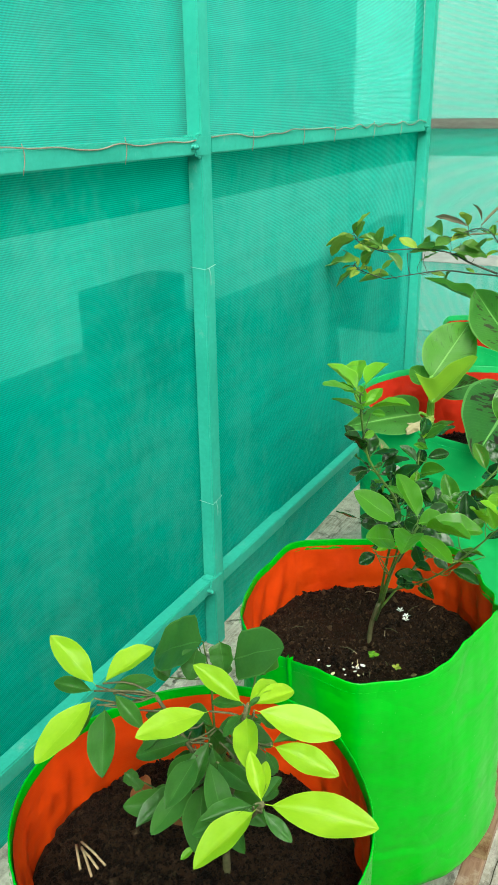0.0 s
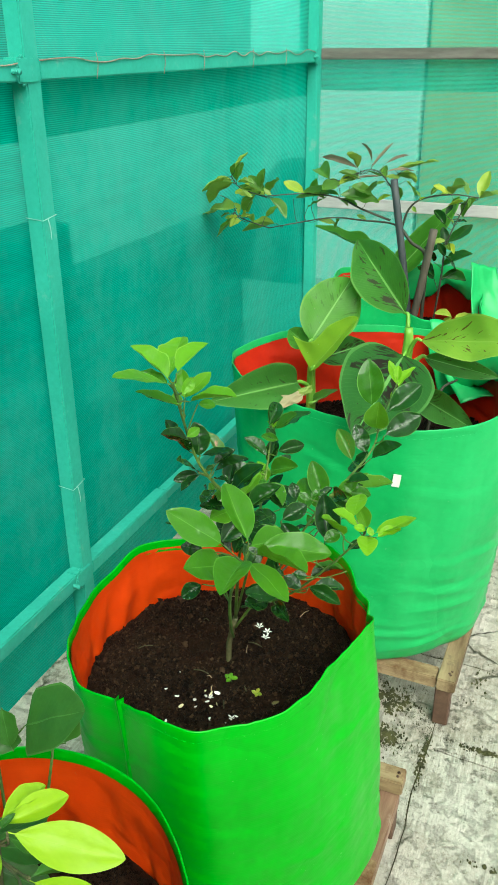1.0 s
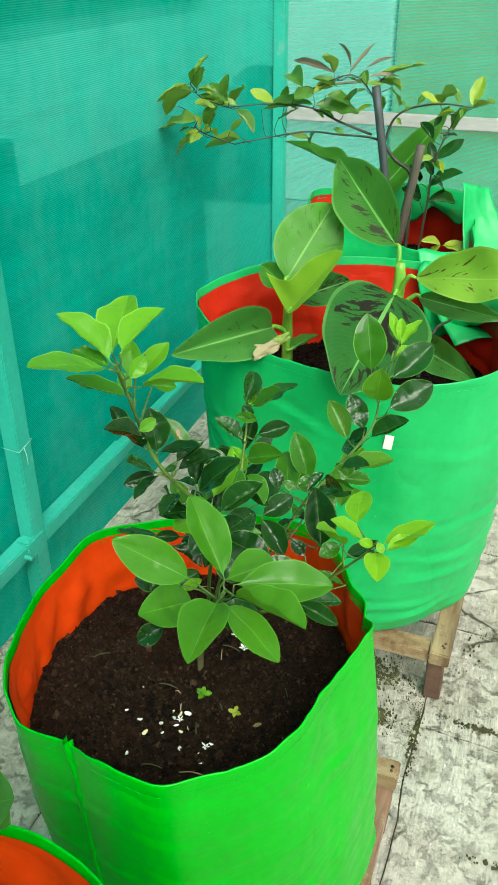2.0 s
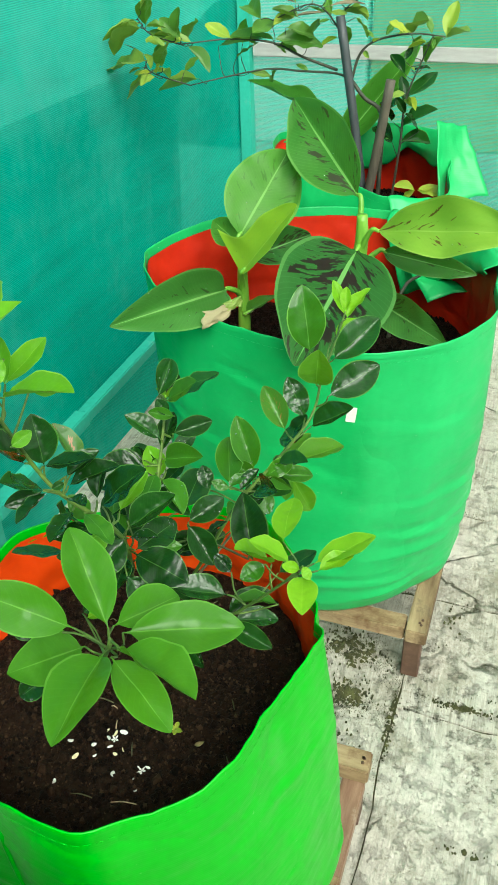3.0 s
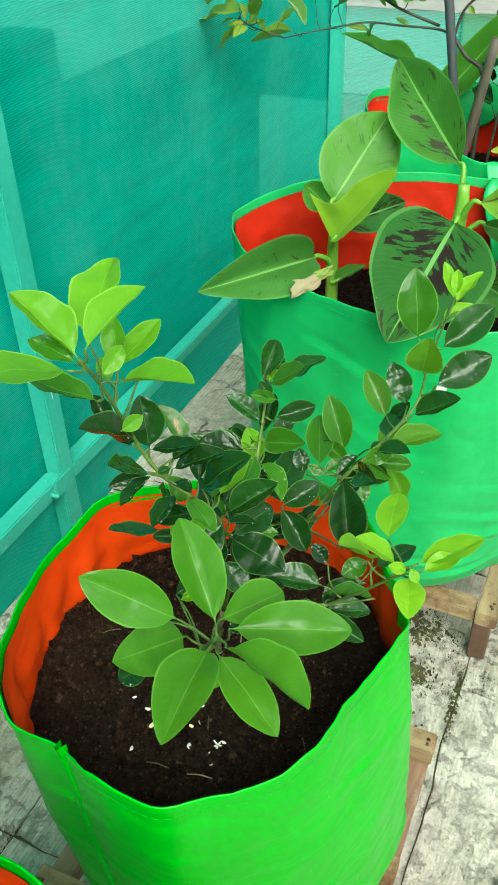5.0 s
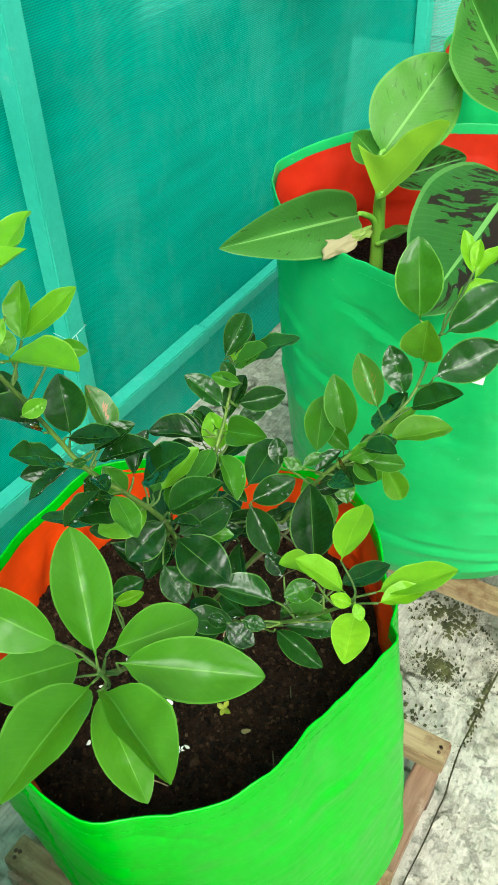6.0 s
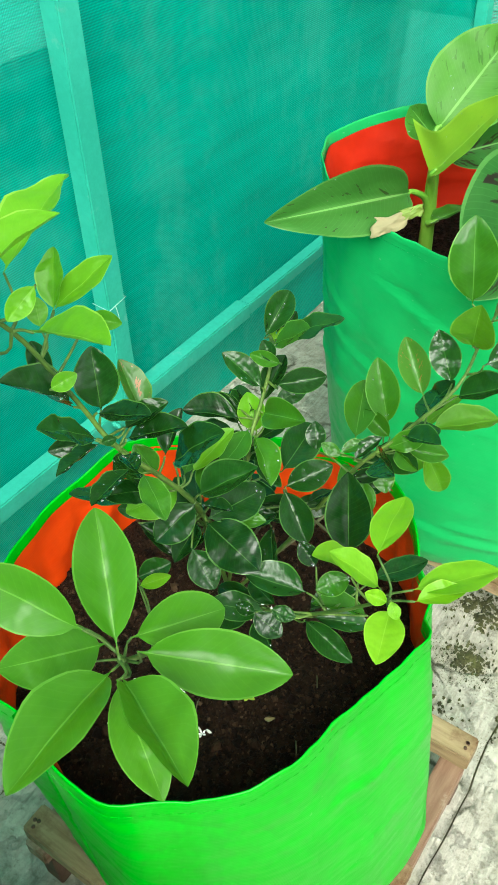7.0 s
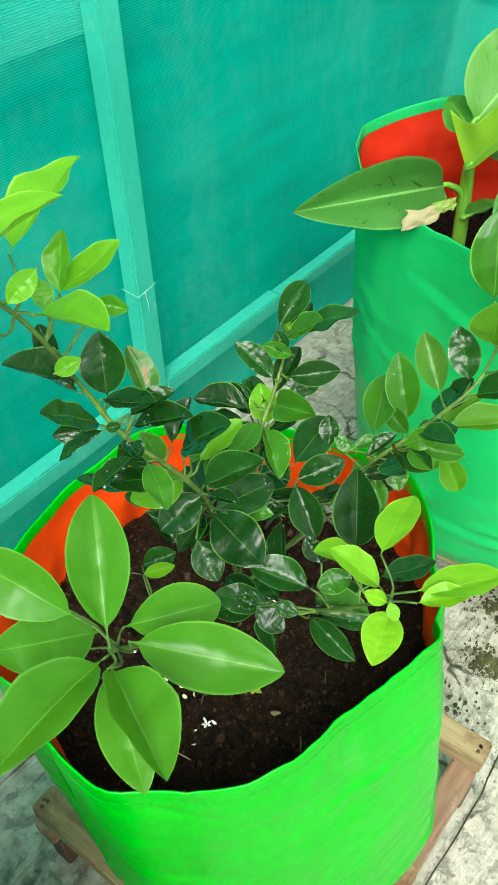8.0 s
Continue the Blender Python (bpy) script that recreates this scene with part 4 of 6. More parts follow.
BROWN = (0.075, 0.032, 0.016)
LEAF = {
    "bright": leaf_mat("light_green_citrus_leaf", (0.14, 0.40, 0.012), (0.080, 0.28, 0.010), (0.34, 0.60, 0.09), 0.36, spec=0.34, edge=0.5),
    "fresh": leaf_mat("fresh_green_citrus_leaf", (0.070, 0.265, 0.010), (0.040, 0.175, 0.007), (0.21, 0.49, 0.07), 0.34, spec=0.36, midrib=0.022, rib_amt=0.42, edge=0.35),
    "lime": leaf_mat("lime_green_young_leaf", (0.20, 0.46, 0.012), (0.13, 0.36, 0.010), (0.36, 0.62, 0.07), 0.40, spec=0.28, edge=0.4),
    "deep": leaf_mat("dark_glossy_citrus_leaf", (0.012, 0.074, 0.008), (0.0025, 0.020, 0.003), (0.12, 0.30, 0.05), 0.24, 0.05, spec=0.36, rib_amt=0.34, edge=0.5, relief=0.36),
    "olive": leaf_mat("olive_green_citrus_leaf", (0.105, 0.30, 0.012), (0.06, 0.20, 0.009), (0.28, 0.52, 0.08), 0.36, 0.34, spec=0.36, edge=0.5),
    "mid": leaf_mat("mid_green_citrus_leaf", (0.045, 0.19, 0.010), (0.018, 0.095, 0.007), (0.22, 0.46, 0.08), 0.27, 0.20, spec=0.32, rib_amt=0.32, edge=0.5, relief=0.32),
    "spotted": leaf_mat("damaged_citrus_leaf", (0.06, 0.20, 0.02), (0.03, 0.12, 0.01), (0.2, 0.4, 0.08), 0.35, 0.25, blotch=((0.34, 0.14, 0.05), 0.60)),
    "plain": leaf_mat("green_leaf", (0.125, 0.28, 0.035), (0.05, 0.15, 0.02), (0.20, 0.36, 0.10), 0.36),
    "tip": leaf_mat("green_leaf_with_dry_tip", (0.26, 0.38, 0.05), (0.13, 0.25, 0.035), (0.26, 0.36, 0.1), 0.45, 0.2, tip=(0.052, 0.036, 0.022)),
    "yel": leaf_mat("yellowing_leaf", (0.44, 0.50, 0.05), (0.24, 0.38, 0.03), (0.55, 0.58, 0.15), 0.45, 0.3, tip=(0.10, 0.06, 0.025)),
    "dry": leaf_mat("dried_brown_leaf", (0.27, 0.22, 0.13), (0.040, 0.030, 0.022), (0.30, 0.25, 0.15), 0.75, 0.06),
    "dry_pale": leaf_mat("withered_pale_leaf", (0.33, 0.32, 0.13), (0.19, 0.15, 0.06), (0.5, 0.42, 0.3), 0.8, 0.15),
    "rust": leaf_mat("rust_brown_leaf", (0.30, 0.09, 0.03), (0.16, 0.05, 0.02), (0.36, 0.16, 0.07), 0.7, 0.15),
    "pale": leaf_mat("pale_lime_sapling_leaf", (0.31, 0.53, 0.010), (0.22, 0.44, 0.008), (0.40, 0.62, 0.05), 0.48, 0.25, rib_amt=0.22, edge=0.3),
    "dull": leaf_mat("dark_green_sapling_leaf", (0.045, 0.165, 0.022), (0.020, 0.090, 0.014), (0.13, 0.30, 0.07), 0.38, 0.20, spec=0.28),
    "b_plain": leaf_mat("green_banana_leaf", (0.075, 0.26, 0.026), (0.035, 0.15, 0.016), (0.22, 0.48, 0.10), 0.36, 0.22, ((0.042, 0.155, 0.016), 0.60), ribs=30.0, spec=0.16, rib_amt=0.7, midrib=0.022, edge=0.25),
    "b_dark": leaf_mat("blotched_banana_leaf", (0.032, 0.150, 0.024), (0.016, 0.088, 0.014), (0.17, 0.42, 0.10), 0.36, 0.16, ((0.016, 0.010, 0.008), 0.572), ribs=30.0, spec=0.22, rib_amt=0.75, midrib=0.026, edge=0.3),
    "b_few": leaf_mat("streaked_banana_leaf", (0.058, 0.205, 0.034), (0.030, 0.130, 0.020), (0.21, 0.46, 0.12), 0.36, 0.20, ((0.024, 0.050, 0.014), 0.615), ribs=30.0, spec=0.24, rib_amt=0.75, midrib=0.026, edge=0.3),
    "b_pale": leaf_mat("pale_blotched_banana_leaf", (0.060, 0.22, 0.028), (0.030, 0.14, 0.018), (0.22, 0.48, 0.11), 0.36, 0.22, ((0.030, 0.030, 0.016), 0.605), ribs=30.0, spec=0.20, rib_amt=0.75, midrib=0.026, edge=0.3),
    "b_lime": leaf_mat("lime_unfurling_banana_leaf", (0.30, 0.50, 0.030), (0.20, 0.40, 0.022), (0.50, 0.70, 0.12), 0.4, 0.3, ribs=34.0, spec=0.22),
    "b_limespot": leaf_mat("lime_banana_leaf_with_brown_blotches", (0.25, 0.46, 0.05), (0.17, 0.36, 0.035), (0.42, 0.62, 0.14), 0.38, 0.3, ((0.10, 0.045, 0.015), 0.632), ribs=30.0, spec=0.2, edge=0.3),
}
M_PETAL_OLD = surface("yellowed_petal", (0.50, 0.46, 0.22), (0.72, 0.68, 0.40), 40, 300, 0.6, 0.2, 0.0005)
M_BARK = surface("brown_green_twig", (0.055, 0.060, 0.022), (0.13, 0.13, 0.05), 20, 160, 0.7, 0.4, 0.001)
M_STEM_GREEN = surface("green_young_stem", (0.030, 0.085, 0.010), (0.120, 0.215, 0.028), 20, 160, 0.6, 0.2, 0.001)
M_TWIG_DARK = surface("dark_lemon_twig", (0.020, 0.026, 0.014), (0.055, 0.060, 0.035), 20, 160, 0.6, 0.4, 0.001)
M_BANANA_STEM = surface("banana_stem", (0.12, 0.34, 0.03), (0.26, 0.52, 0.06), 14, 90, 0.4, 0.2, 0.001, stretch=(1, 1, 0.15))
M_STRAW = surface("dry_straw", (0.30, 0.22, 0.11), (0.48, 0.38, 0.22), 20, 160, 0.8, 0.3, 0.001)
M_STAKE = surface("dark_grey_stake", (0.018, 0.023, 0.024), (0.075, 0.090, 0.092), 12, 90, 0.55, 0.4, 0.001, stretch=(1, 1, 0.12))
M_STAKE_BROWN = surface("brown_cane_stake", (0.030, 0.026, 0.018), (0.12, 0.105, 0.072), 14, 90, 0.7, 0.5, 0.001, stretch=(1, 1, 0.12))


def leaf_mesh(name, shape, seed, fold, droop, wave, nu=12, nv=6, stalk=0.06):
    """A blade of length 1 along x and width 1 along y, its face towards z, with a short stalk."""
    bm = bmesh.new()
    uv = bm.loops.layers.uv.new("UVMap")
    grid = []
    for i in range(nu + 1):
        u = (1 - math.cos(math.pi * i / nu)) / 2 * 0.7 + 0.3 * i / nu
        b = max(0.0, (u - stalk) / (1 - stalk))
        row = []
        for j in range(nv + 1):
            v = j / nv * 2 - 1
            w = (shape(b, v) if shape is unfurl else shape(b)) * 0.5 if i or shape is unfurl else 0.0
            w = max(w, 0.012)
            y = v * w
            z = fold * abs(v) * w * 2 * (1 - 0.3 * b) + 1.8 * droop * u * (1 - u)
            z += wave * w * noise.noise((u * 3.0, v * 1.3, seed)) + wave * 0.4 * abs(v) * w * math.sin(u * 17 + seed * 3 + v)
            row.append((bm.verts.new((u, y + 0.05 * wave * noise.noise((u * 2, seed, 7)), z)), u, j / nv))
        grid.append(row)
    for i in range(nu):
        for j in range(nv):
            q = (grid[i][j], grid[i + 1][j], grid[i + 1][j + 1], grid[i][j + 1])
            f = bm.faces.new([k[0] for k in q])
            f.smooth = True
            for lp, k in zip(f.loops, q):
                lp[uv].uv = (k[1], k[2])
    me = bpy.data.meshes.new(name)
    bm.normal_update()
    bm.to_mesh(me)
    bm.free()
    return me


def elliptic(b):
    return math.sin(math.pi * min(1, b) ** 0.97) ** (0.66 + 0.02 * b) if 0 < b < 1 else 0.0


def lanceolate(b):
    return math.sin(math.pi * min(1, b) ** 1.05) ** (0.86 - 0.20 * b) if 0 < b < 1 else 0.0


def paddle(b):
    return min(1.0, 1.06 * math.sin(math.pi * min(1, b) ** 0.70) ** 0.62) * (1 - 0.12 * b) if 0 < b < 1 else 0.0


def unfurl(b, v):
    """Half widths of a leaf that is still opening: a pointed lobe on one side, a rolled edge on the other."""
    if v > 0:
        return 2 * (0.23 * math.sin(math.pi * min(1, b * 0.82 + 0.18)) ** 0.6 + 0.38 * max(0.0, 1 - b / 0.30) ** 1.7)
    return 0.30 * math.sin(math.pi * min(1, b)) ** 0.6 if 0 < b < 1 else 0.0


def pointed_paddle(b):
    return math.sin(math.pi * b ** 0.80) ** 0.72 if 0 < b < 1 else 0.0


def oval(b):
    return math.sin(math.pi * b ** 0.86) ** 0.60 if 0 < b < 1 else 0.0


def taper(b):
    return math.sin(math.pi * b ** 1.05) ** 0.80 if 0 < b < 1 else 0.0


def heart(b):
    return min(1.0, 1.15 * math.sin(math.pi * min(1, b) ** 0.6) ** 0.6) if 0 < b < 1 else 0.0


SHAPES = {}
for fam, fn in (("citrus", elliptic), ("sapling", lanceolate), ("weed", heart)):
    SHAPES[fam] = [(fn, s, 0.06 + 0.06 * (s % 4), 0.02 + 0.035 * (s % 3), 0.07 + 0.04 * (s % 2)) for s in range(7)]
SHAPES["broad"] = SHAPES["citrus"]
SHAPES["citrus"] = [(elliptic, s, 0.05 + 0.065 * (s % 5), (-0.03, 0.04, 0.09)[s % 3], 0.08 + 0.035 * (s % 3)) for s in range(12)]
SHAPES["curled"] = [(lanceolate, s, 0.035 + 0.012 * s, 0.07 + 0.06 * s, 0.05) for s in range(3)]
SHAPES["unfurling"] = [(unfurl, 1, 0.16, 0.02, 0.10)]
SHAPES["lance"] = [(pointed_paddle, s, 0.10 + 0.04 * s, 0.04 + 0.03 * s, 0.10) for s in range(3)]
SHAPES["taper"] = [(taper, 1, 0.10, 0.06, 0.14)]
SHAPES["oval"] = [(oval, s, 0.06 + 0.04 * s, 0.03, 0.10) for s in range(2)]
SHAPES["banana"] = [(paddle, s, 0.12 + 0.06 * (s % 3), 0.05 + 0.04 * (s % 3), 0.10) for s in range(4)]
MESHES = {}
leaf_count = [0]


def leaf(plant, kind, base, tip, width, roll=0, fam="citrus"):
    """One leaf from base to tip (world places); width: share of its length; roll: degrees about its length."""
    leaf_count[0] += 1
    k = leaf_count[0] % len(SHAPES[fam])
    key = (fam, k, kind)
    if key not in MESHES:
        fn, s, fold, droop, wave = SHAPES[fam][k]
        fine = fam in ("banana", "unfurling", "lance", "oval", "taper")
        MESHES[key] = leaf_mesh("leaf", fn, s, fold, droop, wave, 24 if fine else 16, 10 if fine else 6, 0.0 if fam == "unfurling" else 0.06)
        MESHES[key].materials.append(LEAF[kind])
    b, t = Vector(base), Vector(tip)
    d = t - b
    length = d.length
    d.normalize()
    hint = Vector((0.10, -0.50, 0.86))
    z = (hint - d * hint.dot(d)).normalized()
    z = Matrix.Rotation(radians(roll), 3, d) @ z
    y = z.cross(d)
    m = Matrix((d * length, y * length * width, z * length)).transposed().to_4x4()
    m.translation = b - plant.location
    ob = new("leaf", MESHES[key])
    ob.parent = plant
    ob.matrix_basis = m
    return ob


def stem(plant, name, points, r0, r1, material, n=None, sides=8):
    n = n or 4 * (len(points) - 1)
    pts = curve_pts(points, n)
    return part(name, tube_bm(pts, [r0 + (r1 - r0) * i / n for i in range(n + 1)], sides), material, plant), pts


def link_leaves(plant, paths, material, r=0.0011):
    """Short twigs from each leaf's base to the nearest branch."""
    pool = [p for path in paths for p in path]
    for ob in [c for c in plant.children if c.name.startswith("leaf")]:
        b = ob.matrix_basis.translation + plant.location
        q = min(pool, key=lambda p: (p - b).length + (0.03 if p.z > b.z else 0))
        if (q - b).length > 0.003:
            mid = (q + b) / 2 + (q - b).length * Vector((0.16 * math.sin(b.x * 900), 0.1, 0.16 * math.cos(b.y * 700) - 0.1))
            part("twig", tube_bm(curve_pts([q, mid, b], 5), [r * 1.25, r * 1.2, r * 1.1, r, r, r * 0.9], 6), material, plant)


def water_mat():
    """Clear drops: the leaf shows through, with a bright glint."""
    m, n, l, p = node_mat("water")
    p.inputs["Base Color"].default_value = (0.9, 1.0, 0.95, 1)
    p.inputs["Roughness"].default_value = 0.04
    p.inputs["Specular IOR Level"].default_value = 0.8
    tr = n.new("ShaderNodeBsdfTransparent")
    mx = n.new("ShaderNodeMixShader")
    mx.inputs[0].default_value = 0.88
    l.new(p.outputs[0], mx.inputs[1])
    l.new(tr.outputs[0], mx.inputs[2])
    l.new(mx.outputs[0], n["Material Output"].inputs["Surface"])
    return m


M_WATER = water_mat()


def wet(ob, count, seed, size=0.0016):
    """Rain drops lying on a leaf, one mesh under it, undoing the leaf's own stretch."""
    rr = random.Random(seed)
    sx, sy, sz = (Vector(ob.matrix_basis.col[i][:3]).length for i in range(3))
    bm = bmesh.new()
    polys = ob.data.polygons
    for _ in range(count):
        f = polys[rr.randrange(len(polys) // 8, len(polys) * 7 // 8)]
        d = size * rr.uniform(0.5, 1.3)
        m = Matrix.Translation(f.center) @ Matrix.Diagonal((d / sx, d / sy * rr.uniform(0.8, 1.2), d * 0.6 / sz, 1))
        bmesh.ops.create_icosphere(bm, subdivisions=1, radius=1.0, matrix=m)
    drops = part("dew", bm, M_WATER)
    drops.parent = ob
    tagged(drops, "clear rain drops", kind="stuff")


def grow(plant, paths, points, r0, r1, material):
    """One branch, remembered for hanging leaves on it."""
    paths.append(stem(plant, "branch", points, r0, r1, material)[1])


# citrus in the middle bag
citrus = base_empty("citrus_plant", (-0.451, 1.380, 0.515))
tagged(citrus, "young citrus plant with glossy dark and fresh light leaves", "plant")
paths = []
grow(citrus, paths, [(-0.451, 1.38, 0.505), (-0.447, 1.375, 0.56), (-0.43, 1.362, 0.62)], 0.0046, 0.0041, M_BARK)
grow(citrus, paths, [(-0.43, 1.362, 0.62), (-0.405, 1.318, 0.74), (-0.376, 1.267, 0.855), (-0.399, 1.228, 0.925), (-0.412, 1.218, 0.958), (-0.412, 1.189, 1.024), (-0.403, 1.158, 1.068)], 0.0024, 0.0012, M_STEM_GREEN)
grow(citrus, paths, [(-0.43, 1.362, 0.62), (-0.395, 1.34, 0.75), (-0.373, 1.331, 0.863), (-0.377, 1.353, 0.885), (-0.380, 1.372, 0.911), (-0.378, 1.368, 0.936)], 0.0020, 0.0011, M_STEM_GREEN)
grow(citrus, paths, [(-0.432, 1.364, 0.6), (-0.375, 1.385, 0.7), (-0.325, 1.402, 0.800), (-0.294, 1.423, 0.841), (-0.264, 1.447, 0.885), (-0.265, 1.492, 0.905), (-0.262, 1.562, 0.938)], 0.0021, 0.0010, M_STEM_GREEN)
grow(citrus, paths, [(-0.41, 1.34, 0.66), (-0.33, 1.295, 0.73), (-0.268, 1.27, 0.805), (-0.218, 1.253, 0.874)], 0.0020, 0.0011, M_STEM_GREEN)
grow(citrus, paths, [(-0.436, 1.366, 0.58), (-0.395, 1.27, 0.68), (-0.345, 1.165, 0.82), (-0.301, 1.116, 0.915)], 0.0024, 0.0016, M_STEM_GREEN)
grow(citrus, paths, [(-0.4, 1.37, 0.66), (-0.362, 1.44, 0.70), (-0.35, 1.49, 0.712), (-0.345, 1.513, 0.722)], 0.0018, 0.0010, M_BARK)
grow(citrus, paths, [(-0.405, 1.375, 0.7), (-0.37, 1.362, 0.77), (-0.33, 1.35, 0.79), (-0.29, 1.335, 0.795)], 0.0017, 0.0010, M_BARK)
leaf(citrus, "bright", (-0.430, 1.200, 1.055), (-0.452, 1.274, 1.075), 0.44, -10, "broad")
leaf(citrus, "bright", (-0.395, 1.153, 1.081), (-0.384, 1.206, 1.098), 0.49, -17, "broad")
leaf(citrus, "bright", (-0.407, 1.160, 1.069), (-0.457, 1.170, 1.097), 0.49, 33, "broad")
leaf(citrus, "bright", (-0.396, 1.137, 1.076), (-0.423, 1.080, 1.099), 0.49, 18, "broad")
leaf(citrus, "mid", (-0.408, 1.160, 1.065), (-0.439, 1.157, 1.076), 0.49, 16)
leaf(citrus, "mid", (-0.391, 1.152, 1.047), (-0.438, 1.143, 1.059), 0.49, 34)
leaf(citrus, "bright", (-0.422, 1.220, 1.024), (-0.407, 1.256, 1.045), 0.49, -6, "broad")
leaf(citrus, "bright", (-0.422, 1.220, 1.023), (-0.435, 1.240, 1.050), 0.49, -7, "broad")
leaf(citrus, "bright", (-0.399, 1.186, 1.037), (-0.343, 1.185, 1.051), 0.49, -34, "broad")
leaf(citrus, "fresh", (-0.415, 1.237, 1.012), (-0.397, 1.246, 1.009), 0.58, 22, "broad")
leaf(citrus, "bright", (-0.424, 1.210, 1.017), (-0.434, 1.218, 1.030), 0.68, 21, "broad")
leaf(citrus, "bright", (-0.395, 1.191, 1.064), (-0.400, 1.173, 1.051), 0.55, -40, "broad")
leaf(citrus, "bright", (-0.409, 1.195, 0.990), (-0.399, 1.208, 0.997), 0.62, 34, "broad")
leaf(citrus, "deep", (-0.413, 1.232, 0.947), (-0.423, 1.242, 0.986), 0.68, 26)
leaf(citrus, "spotted", (-0.392, 1.247, 0.940), (-0.418, 1.258, 0.968), 0.49, 42)
leaf(citrus, "deep", (-0.415, 1.213, 0.962), (-0.432, 1.179, 0.996), 0.49, 24)
leaf(citrus, "deep", (-0.410, 1.221, 0.933), (-0.417, 1.185, 0.964), 0.49, 8)
leaf(citrus, "deep", (-0.406, 1.222, 0.955), (-0.369, 1.231, 0.964), 0.49, -28)
leaf(citrus, "deep", (-0.395, 1.232, 0.932), (-0.358, 1.249, 0.947), 0.49, -21)
leaf(citrus, "deep", (-0.429, 1.211, 0.974), (-0.448, 1.219, 0.994), 0.49, 15)
leaf(citrus, "deep", (-0.388, 1.219, 0.946), (-0.395, 1.212, 0.944), 0.68, -25)
leaf(citrus, "deep", (-0.409, 1.257, 0.871), (-0.397, 1.218, 0.915), 0.49, -57)
leaf(citrus, "mid", (-0.400, 1.258, 0.877), (-0.412, 1.253, 0.903), 0.63, 11)
leaf(citrus, "deep", (-0.436, 1.267, 0.824), (-0.461, 1.228, 0.849), 0.49, 39)
leaf(citrus, "bright", (-0.387, 1.265, 0.864), (-0.396, 1.221, 0.874), 0.58, -29, "broad")
leaf(citrus, "deep", (-0.374, 1.267, 0.856), (-0.387, 1.235, 0.837), 0.68, -23)
leaf(citrus, "deep", (-0.406, 1.255, 0.838), (-0.428, 1.242, 0.841), 0.50, -12)
leaf(citrus, "deep", (-0.412, 1.245, 0.832), (-0.381, 1.246, 0.814), 0.49, -30)
leaf(citrus, "deep", (-0.368, 1.268, 0.839), (-0.314, 1.257, 0.831), 0.64, -1)
leaf(citrus, "deep", (-0.365, 1.247, 0.833), (-0.341, 1.240, 0.811), 0.68, -10)
leaf(citrus, "lime", (-0.391, 1.216, 0.805), (-0.375, 1.233, 0.810), 0.44, 16, "broad")
leaf(citrus, "deep", (-0.398, 1.222, 0.803), (-0.382, 1.242, 0.811), 0.68, 18)
leaf(citrus, "deep", (-0.365, 1.260, 0.875), (-0.330, 1.281, 0.902), 0.49, 1)
leaf(citrus, "deep", (-0.364, 1.264, 0.847), (-0.353, 1.321, 0.836), 0.49, 26)
leaf(citrus, "deep", (-0.391, 1.267, 0.886), (-0.349, 1.273, 0.929), 0.49, -6)
leaf(citrus, "bright", (-0.376, 1.268, 0.883), (-0.366, 1.304, 0.901), 0.49, -9, "broad")
leaf(citrus, "deep", (-0.383, 1.289, 0.854), (-0.380, 1.329, 0.874), 0.48, 23)
leaf(citrus, "bright", (-0.377, 1.346, 0.861), (-0.391, 1.355, 0.888), 0.68, 9, "broad")
leaf(citrus, "deep", (-0.396, 1.349, 0.858), (-0.415, 1.355, 0.877), 0.60, 3)
leaf(citrus, "deep", (-0.378, 1.361, 0.938), (-0.381, 1.398, 0.956), 0.48, 23)
leaf(citrus, "deep", (-0.372, 1.368, 0.932), (-0.332, 1.392, 0.953), 0.49, -25)
leaf(citrus, "mid", (-0.370, 1.361, 0.936), (-0.338, 1.356, 0.964), 0.49, -6)
leaf(citrus, "deep", (-0.377, 1.355, 0.898), (-0.406, 1.347, 0.923), 0.49, 14)
leaf(citrus, "mid", (-0.364, 1.361, 0.921), (-0.385, 1.352, 0.927), 0.48, -20)
leaf(citrus, "deep", (-0.362, 1.350, 0.910), (-0.334, 1.374, 0.914), 0.50, 25)
leaf(citrus, "deep", (-0.372, 1.362, 0.879), (-0.358, 1.389, 0.887), 0.48, 25)
leaf(citrus, "mid", (-0.376, 1.356, 0.868), (-0.357, 1.358, 0.880), 0.49, -14)
leaf(citrus, "deep", (-0.377, 1.345, 0.853), (-0.360, 1.367, 0.869), 0.49, -15)
leaf(citrus, "lime", (-0.379, 1.373, 0.931), (-0.383, 1.378, 0.951), 0.44, 57, "broad")
leaf(citrus, "deep", (-0.378, 1.376, 0.928), (-0.373, 1.395, 0.943), 0.50, 25)
leaf(citrus, "deep", (-0.369, 1.358, 0.922), (-0.381, 1.363, 0.934), 0.68, 1)
leaf(citrus, "lime", (-0.375, 1.369, 0.931), (-0.385, 1.371, 0.940), 0.44, 54, "broad")
leaf(citrus, "lime", (-0.375, 1.370, 0.932), (-0.372, 1.380, 0.939), 0.44, -23, "broad")
leaf(citrus, "deep", (-0.360, 1.355, 0.822), (-0.366, 1.413, 0.826), 0.54, 21)
leaf(citrus, "deep", (-0.357, 1.354, 0.807), (-0.332, 1.385, 0.819), 0.59, 19)
leaf(citrus, "deep", (-0.357, 1.352, 0.806), (-0.326, 1.339, 0.774), 0.56, -4)
leaf(citrus, "deep", (-0.380, 1.331, 0.847), (-0.363, 1.348, 0.850), 0.53, 21)
leaf(citrus, "deep", (-0.388, 1.328, 0.831), (-0.367, 1.357, 0.844), 0.49, -22)
